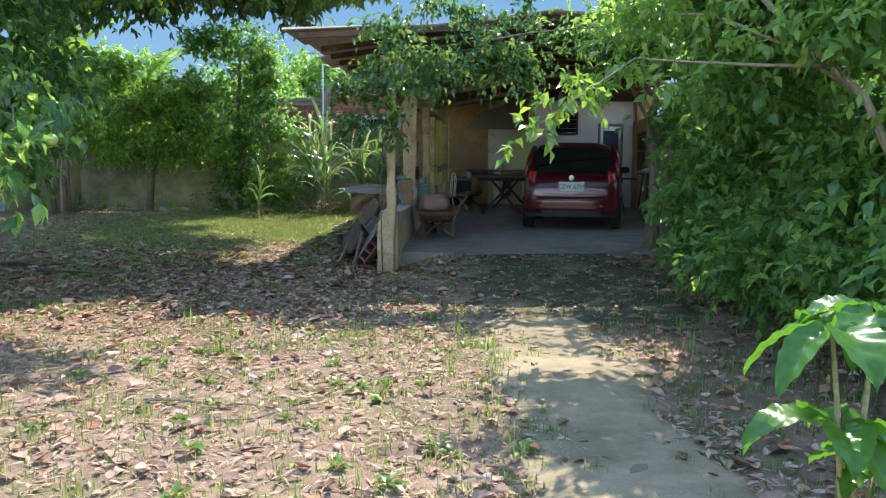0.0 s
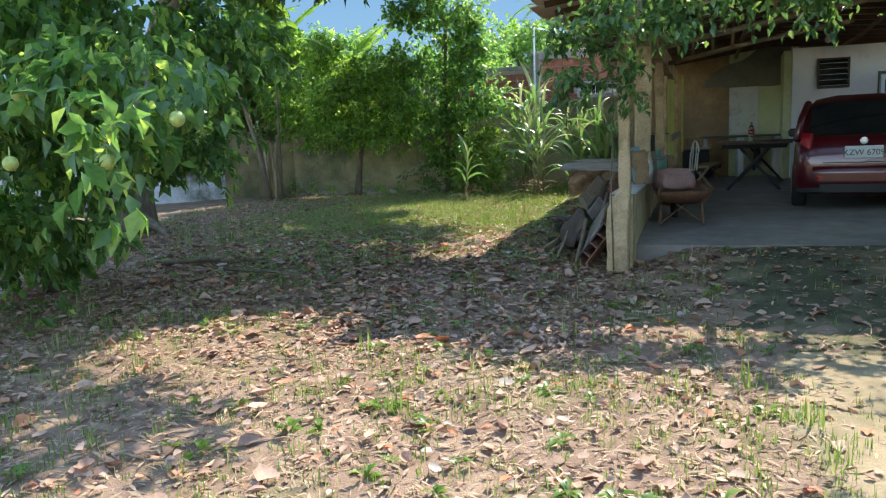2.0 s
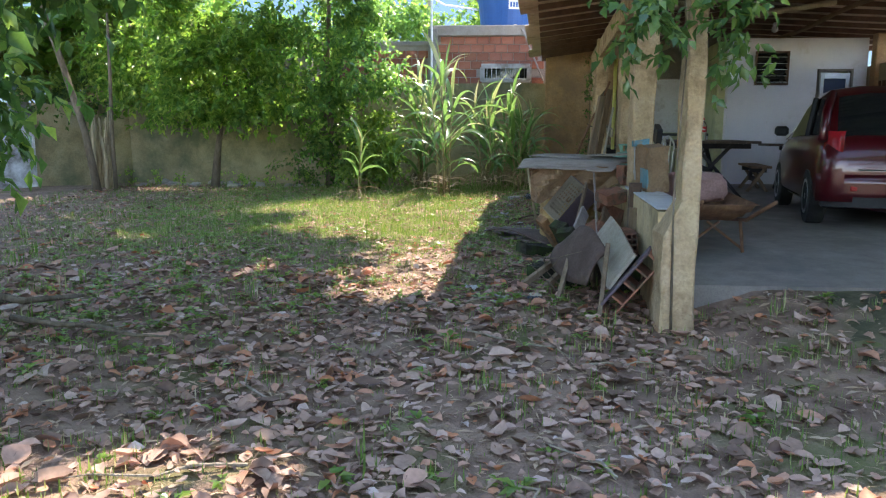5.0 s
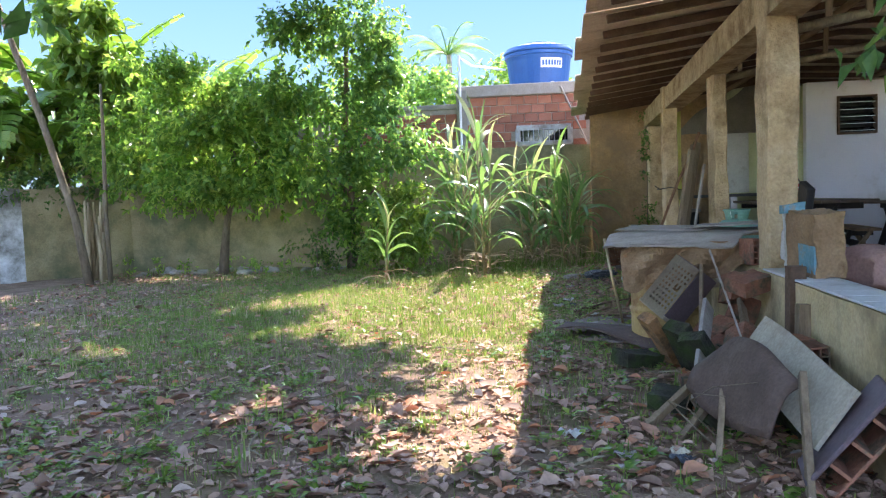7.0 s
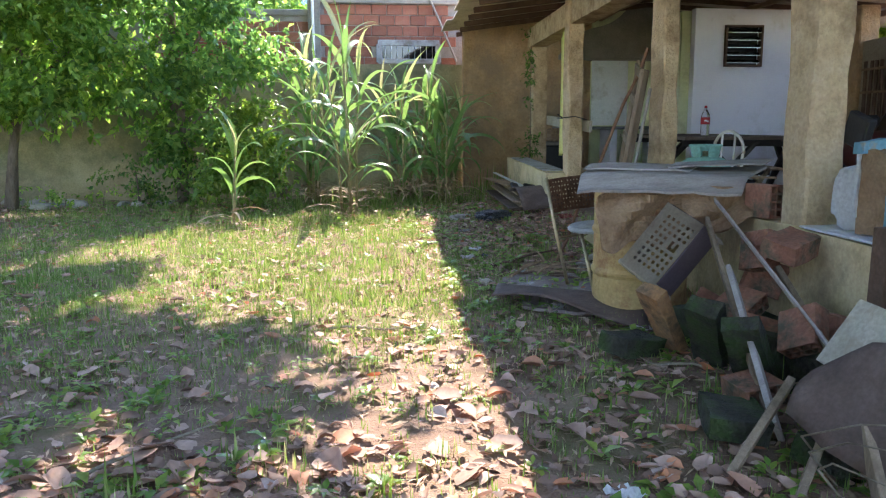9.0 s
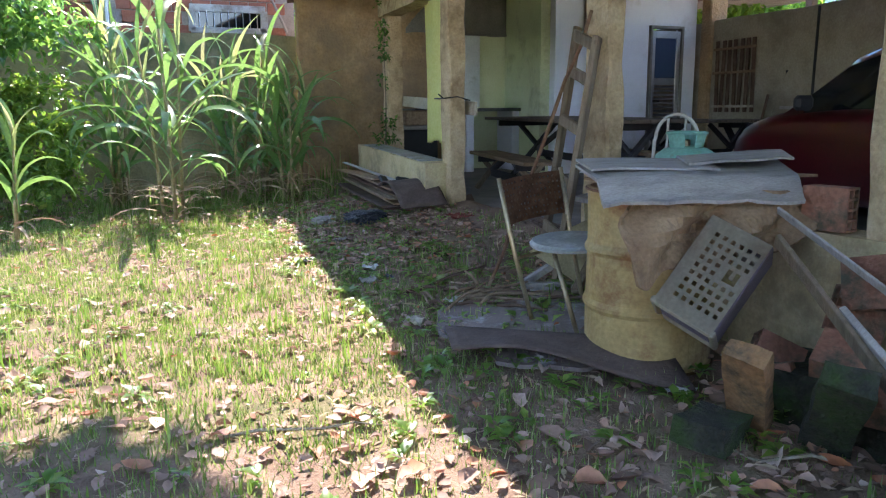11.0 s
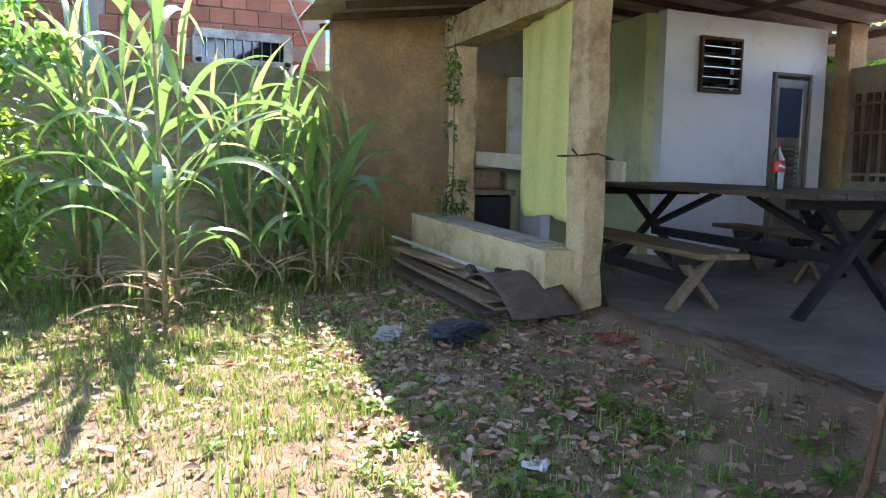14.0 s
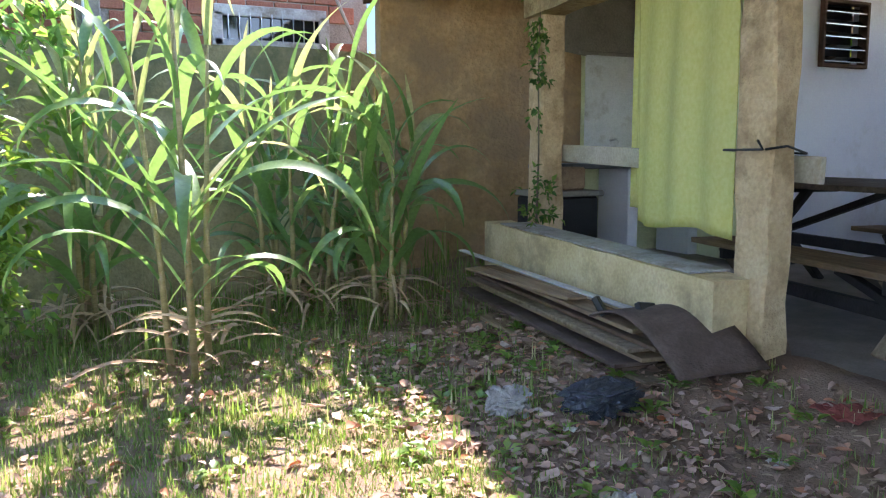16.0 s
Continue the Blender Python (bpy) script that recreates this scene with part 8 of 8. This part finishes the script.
def grass():
    rng = np.random.default_rng(72)
    xs, ys, hs = [], [], []
    # lawn in the sunny middle, patchy tufts elsewhere
    n = 44000
    x, y = rng.uniform(-9.5, 3.2, n), rng.uniform(-1.5, 20.2, n)
    d = 0.18 + 0.4 * (y > 18.3) * (x > -3.6) + 0.22 * (1 - ss(4.5, 7.5, y)) + 0.50 * ss(10.5, 14.0, y) * ss(-8.5, -5.0, x) * (1 - 0.8 * ss(-2.2, -1.6, x)) + 0.30 * ss(0.02, 0.35, noise2(x, y, 0.8, 8.0)) + 0.25 * (np.abs(x - 0.15) < 0.3) * (y < 7)
    k = free(x, y) & (rng.random(n) < d)
    x, y = x[k], y[k]
    m = 8
    cx, cy = np.repeat(x, m), np.repeat(y, m)
    n = len(cx)
    px, py = cx + rng.normal(size=n) * 0.035, cy + rng.normal(size=n) * 0.035
    h = np.repeat(rng.uniform(0.025, 0.075, len(x)), m) * rng.uniform(0.5, 1.3, n)
    big = np.repeat(rng.random(len(x)) < 0.05, m)
    h = np.where(big, h * 2.2, h)
    h = h * np.where((cy > 18.3) & (cx > -3.6), rng.uniform(0.8, 2.4, n), 1.0)
    az = rng.uniform(0, 2 * np.pi, n)
    P = np.stack([px, py, ground_z(px, py) - 0.004], 1)
    D = np.stack([np.cos(az) * 0.55, np.sin(az) * 0.55, np.ones(n)], 1)
    N = np.stack([np.cos(az), np.sin(az), np.full(n, 0.2)], 1)
    co, fc = leaf_arrays(P, D, N, h, 0.004 + 0.045 * h, 0.15, -0.0 + 0.35)
    tagged(bulk("grass", co, fc, M_GRASS), "short patchy green grass", "grass", kind="stuff")
    # the lawn proper: fine single blades
    n = 38000
    x, y = rng.uniform(-8.0, -1.1, n), rng.uniform(10.2, 20.2, n)
    d = ss(10.4, 13.5, y) * ss(-8.0, -5.0, x) * (1 - 0.75 * ss(-2.0, -1.4, x)) * (0.45 + 0.55 * ss(-0.35, 0.2, noise2(x, y, 1.1, 5.0)))
    k = free(x, y) & (rng.random(n) < d)
    x, y = x[k], y[k]
    m = 7
    n = len(x) * m
    px, py = np.repeat(x, m) + rng.normal(size=n) * 0.03, np.repeat(y, m) + rng.normal(size=n) * 0.03
    h = np.repeat(rng.uniform(0.02, 0.06, len(x)), m) * rng.uniform(0.5, 1.25, n)
    az = rng.uniform(0, 2 * np.pi, n)
    P = np.stack([px, py, ground_z(px, py) - 0.004], 1)
    side = np.stack([-np.sin(az), np.cos(az), np.zeros(n)], 1) * (0.0022 + 0.02 * h)[:, None]
    tip = P + np.stack([np.cos(az) * h * 0.6, np.sin(az) * h * 0.6, h], 1)
    co = np.stack([P - side, P + side, tip], 1).reshape(-1, 3)
    tagged(bulk("lawn_grass", co, np.arange(3 * n).reshape(-1, 3), M_GRASS), "sunny yellow-green lawn grass with dry patches", "grass", kind="stuff")
    # broad-leaved weeds
    n = 1300
    x, y = rng.uniform(-7, 0.6, n), rng.uniform(1.0, 19.5, n)
    mid = np.arange(n) > 900
    x, y = np.where(mid, rng.normal(-4.3, 0.9, n), x), np.where(mid, rng.normal(10.2, 1.2, n), y)
    x = np.where(np.arange(n) < 260, rng.uniform(-2.2, -0.8, n), x)
    y = np.where(np.arange(n) < 260, rng.uniform(9.5, 18.0, n), y)
    k = free(x, y)
    x, y = x[k], y[k]
    m = 10
    n = len(x) * m
    az = rng.uniform(0, 2 * np.pi, n)
    L = np.repeat(rng.uniform(0.03, 0.075, len(x)) * np.where(x > -2.2, 1.15, 1.0), m) * rng.uniform(0.7, 1.2, n)
    px, py = np.repeat(x, m) + np.cos(az) * 0.012, np.repeat(y, m) + np.sin(az) * 0.012
    P = np.stack([px, py, ground_z(px, py) + 0.035 * rng.random(n)], 1)
    D = np.stack([np.cos(az), np.sin(az), rng.uniform(0.1, 0.9, n)], 1)
    N = np.stack([np.zeros(n), np.zeros(n), np.ones(n)], 1)
    co, fc = leaf_arrays(P, D, N, L, L * 0.5, 0.15, 0.3)
    tagged(bulk("weeds", co, fc, M_LEAF_C), "small broad-leaved weeds among the leaves", "weeds", kind="stuff")


grass()


def twigs():
    rng = random.Random(21)
    for k in range(26):
        x, y = rng.uniform(-4.5, -0.9), rng.uniform(2.0, 12.5)
        a = rng.uniform(0, 6.28)
        L = rng.uniform(0.25, 0.9)
        pts = []
        for i in range(5):
            t = i / 4
            px, py = x + math.cos(a) * L * t + 0.04 * math.sin(i * 2.1 + k), y + math.sin(a) * L * t
            pts.append((px, py, float(ground_z(px, py)) + 0.015 + 0.02 * (i % 2)))
        bm = B()
        tube(bm, pts, [0.008, 0.007, 0.006, 0.004, 0.002], 5)
        solo("twig", bm, M_PALEBARK, "thin bare twig lying on the fallen leaves", "twig", group="twigs on the ground")
    # bare branches hanging out of the rubble
    for k in range(7):
        bm = B()
        x, y = -1.35 + 0.05 * k, 10.1 + 0.12 * k
        tube(bm, [(x, y, 0.0), (x - 0.15, y - 0.05, 0.16), (x - 0.25 + 0.08 * k, y - 0.25, 0.28), (x - 0.2 + 0.12 * k, y - 0.5, 0.30 + 0.03 * k)], [0.005, 0.004, 0.003, 0.0015], 5)
        solo("twig", bm, M_BARK, "bare thin branch sticking out of the rubble", "twig", group="twigs in the rubble")
    # fallen branch
    bm = B()
    tube(bm, [(-4.9, 9.0, 0.0), (-4.5, 8.8, 0.02), (-4.25, 8.85, 0.0), (-3.9, 8.6, 0.02), (-3.7, 8.62, 0.01)], [0.022, 0.018, 0.016, 0.012, 0.006], 7)
    solo("fallen_branch", bm, M_BARK, "dark fallen branch on the leaves", "branch", smooth=True)
    bm = B()
    tube(bm, [(-5.9, 9.3, 0.0), (-5.4, 9.5, 0.03), (-5.1, 9.42, 0.01), (-4.75, 9.6, 0.02)], [0.035, 0.03, 0.026, 0.014], 8)
    solo("fallen_branch", bm, M_BARK, "thick dark fallen branch on the leaves", "branch", smooth=True)


twigs()


def wall_foot():
    """Stones and litter along the foot of the back wall."""
    rng = random.Random(33)
    for k in range(26):
        x, y = rng.uniform(-9.3, -5.2), rng.uniform(19.4, 20.3)
        bm = B()
        bmesh.ops.create_icosphere(bm, subdivisions=2, radius=1.0)
        s = (rng.uniform(0.06, 0.2), rng.uniform(0.05, 0.13), rng.uniform(0.03, 0.08))
        for v in bm.verts:
            o = Vector(noise.noise_vector(v.co * 1.7 + Vector((k, 0, 0)))) * 0.35
            v.co = Vector(((v.co.x + o.x) * s[0], (v.co.y + o.y) * s[1], (v.co.z + o.z) * s[2]))
        ob = solo("stone", bm, M_GREYSHEET if k % 3 else M_BOARD, "rough pale stone at the foot of the back wall", "stone", group="stones by the back wall")
        ob.matrix_world = pose(x, y, float(ground_z(x, y)) + s[2] * 0.4, 0, 0, rng.uniform(0, 180))
    for k in range(9):
        x, y = -9.2 + 0.5 * k + rng.uniform(-0.2, 0.2), rng.uniform(19.2, 20.0)
        tree("weed", "small dark leafy weed at the foot of the back wall", "plant", (x, y, 0.06), [(x, y, 0.0), (x, y, 0.15), (x + 0.03, y, 0.32)], [], [(x, y, 0.28, 0.2, 0.18, 0.16)], M_LEAF_A, M_BARK, 80 + k, density=500, per=5, size=0.06, r0=0.008, twig=0.12, group="weeds by the back wall")


wall_foot()
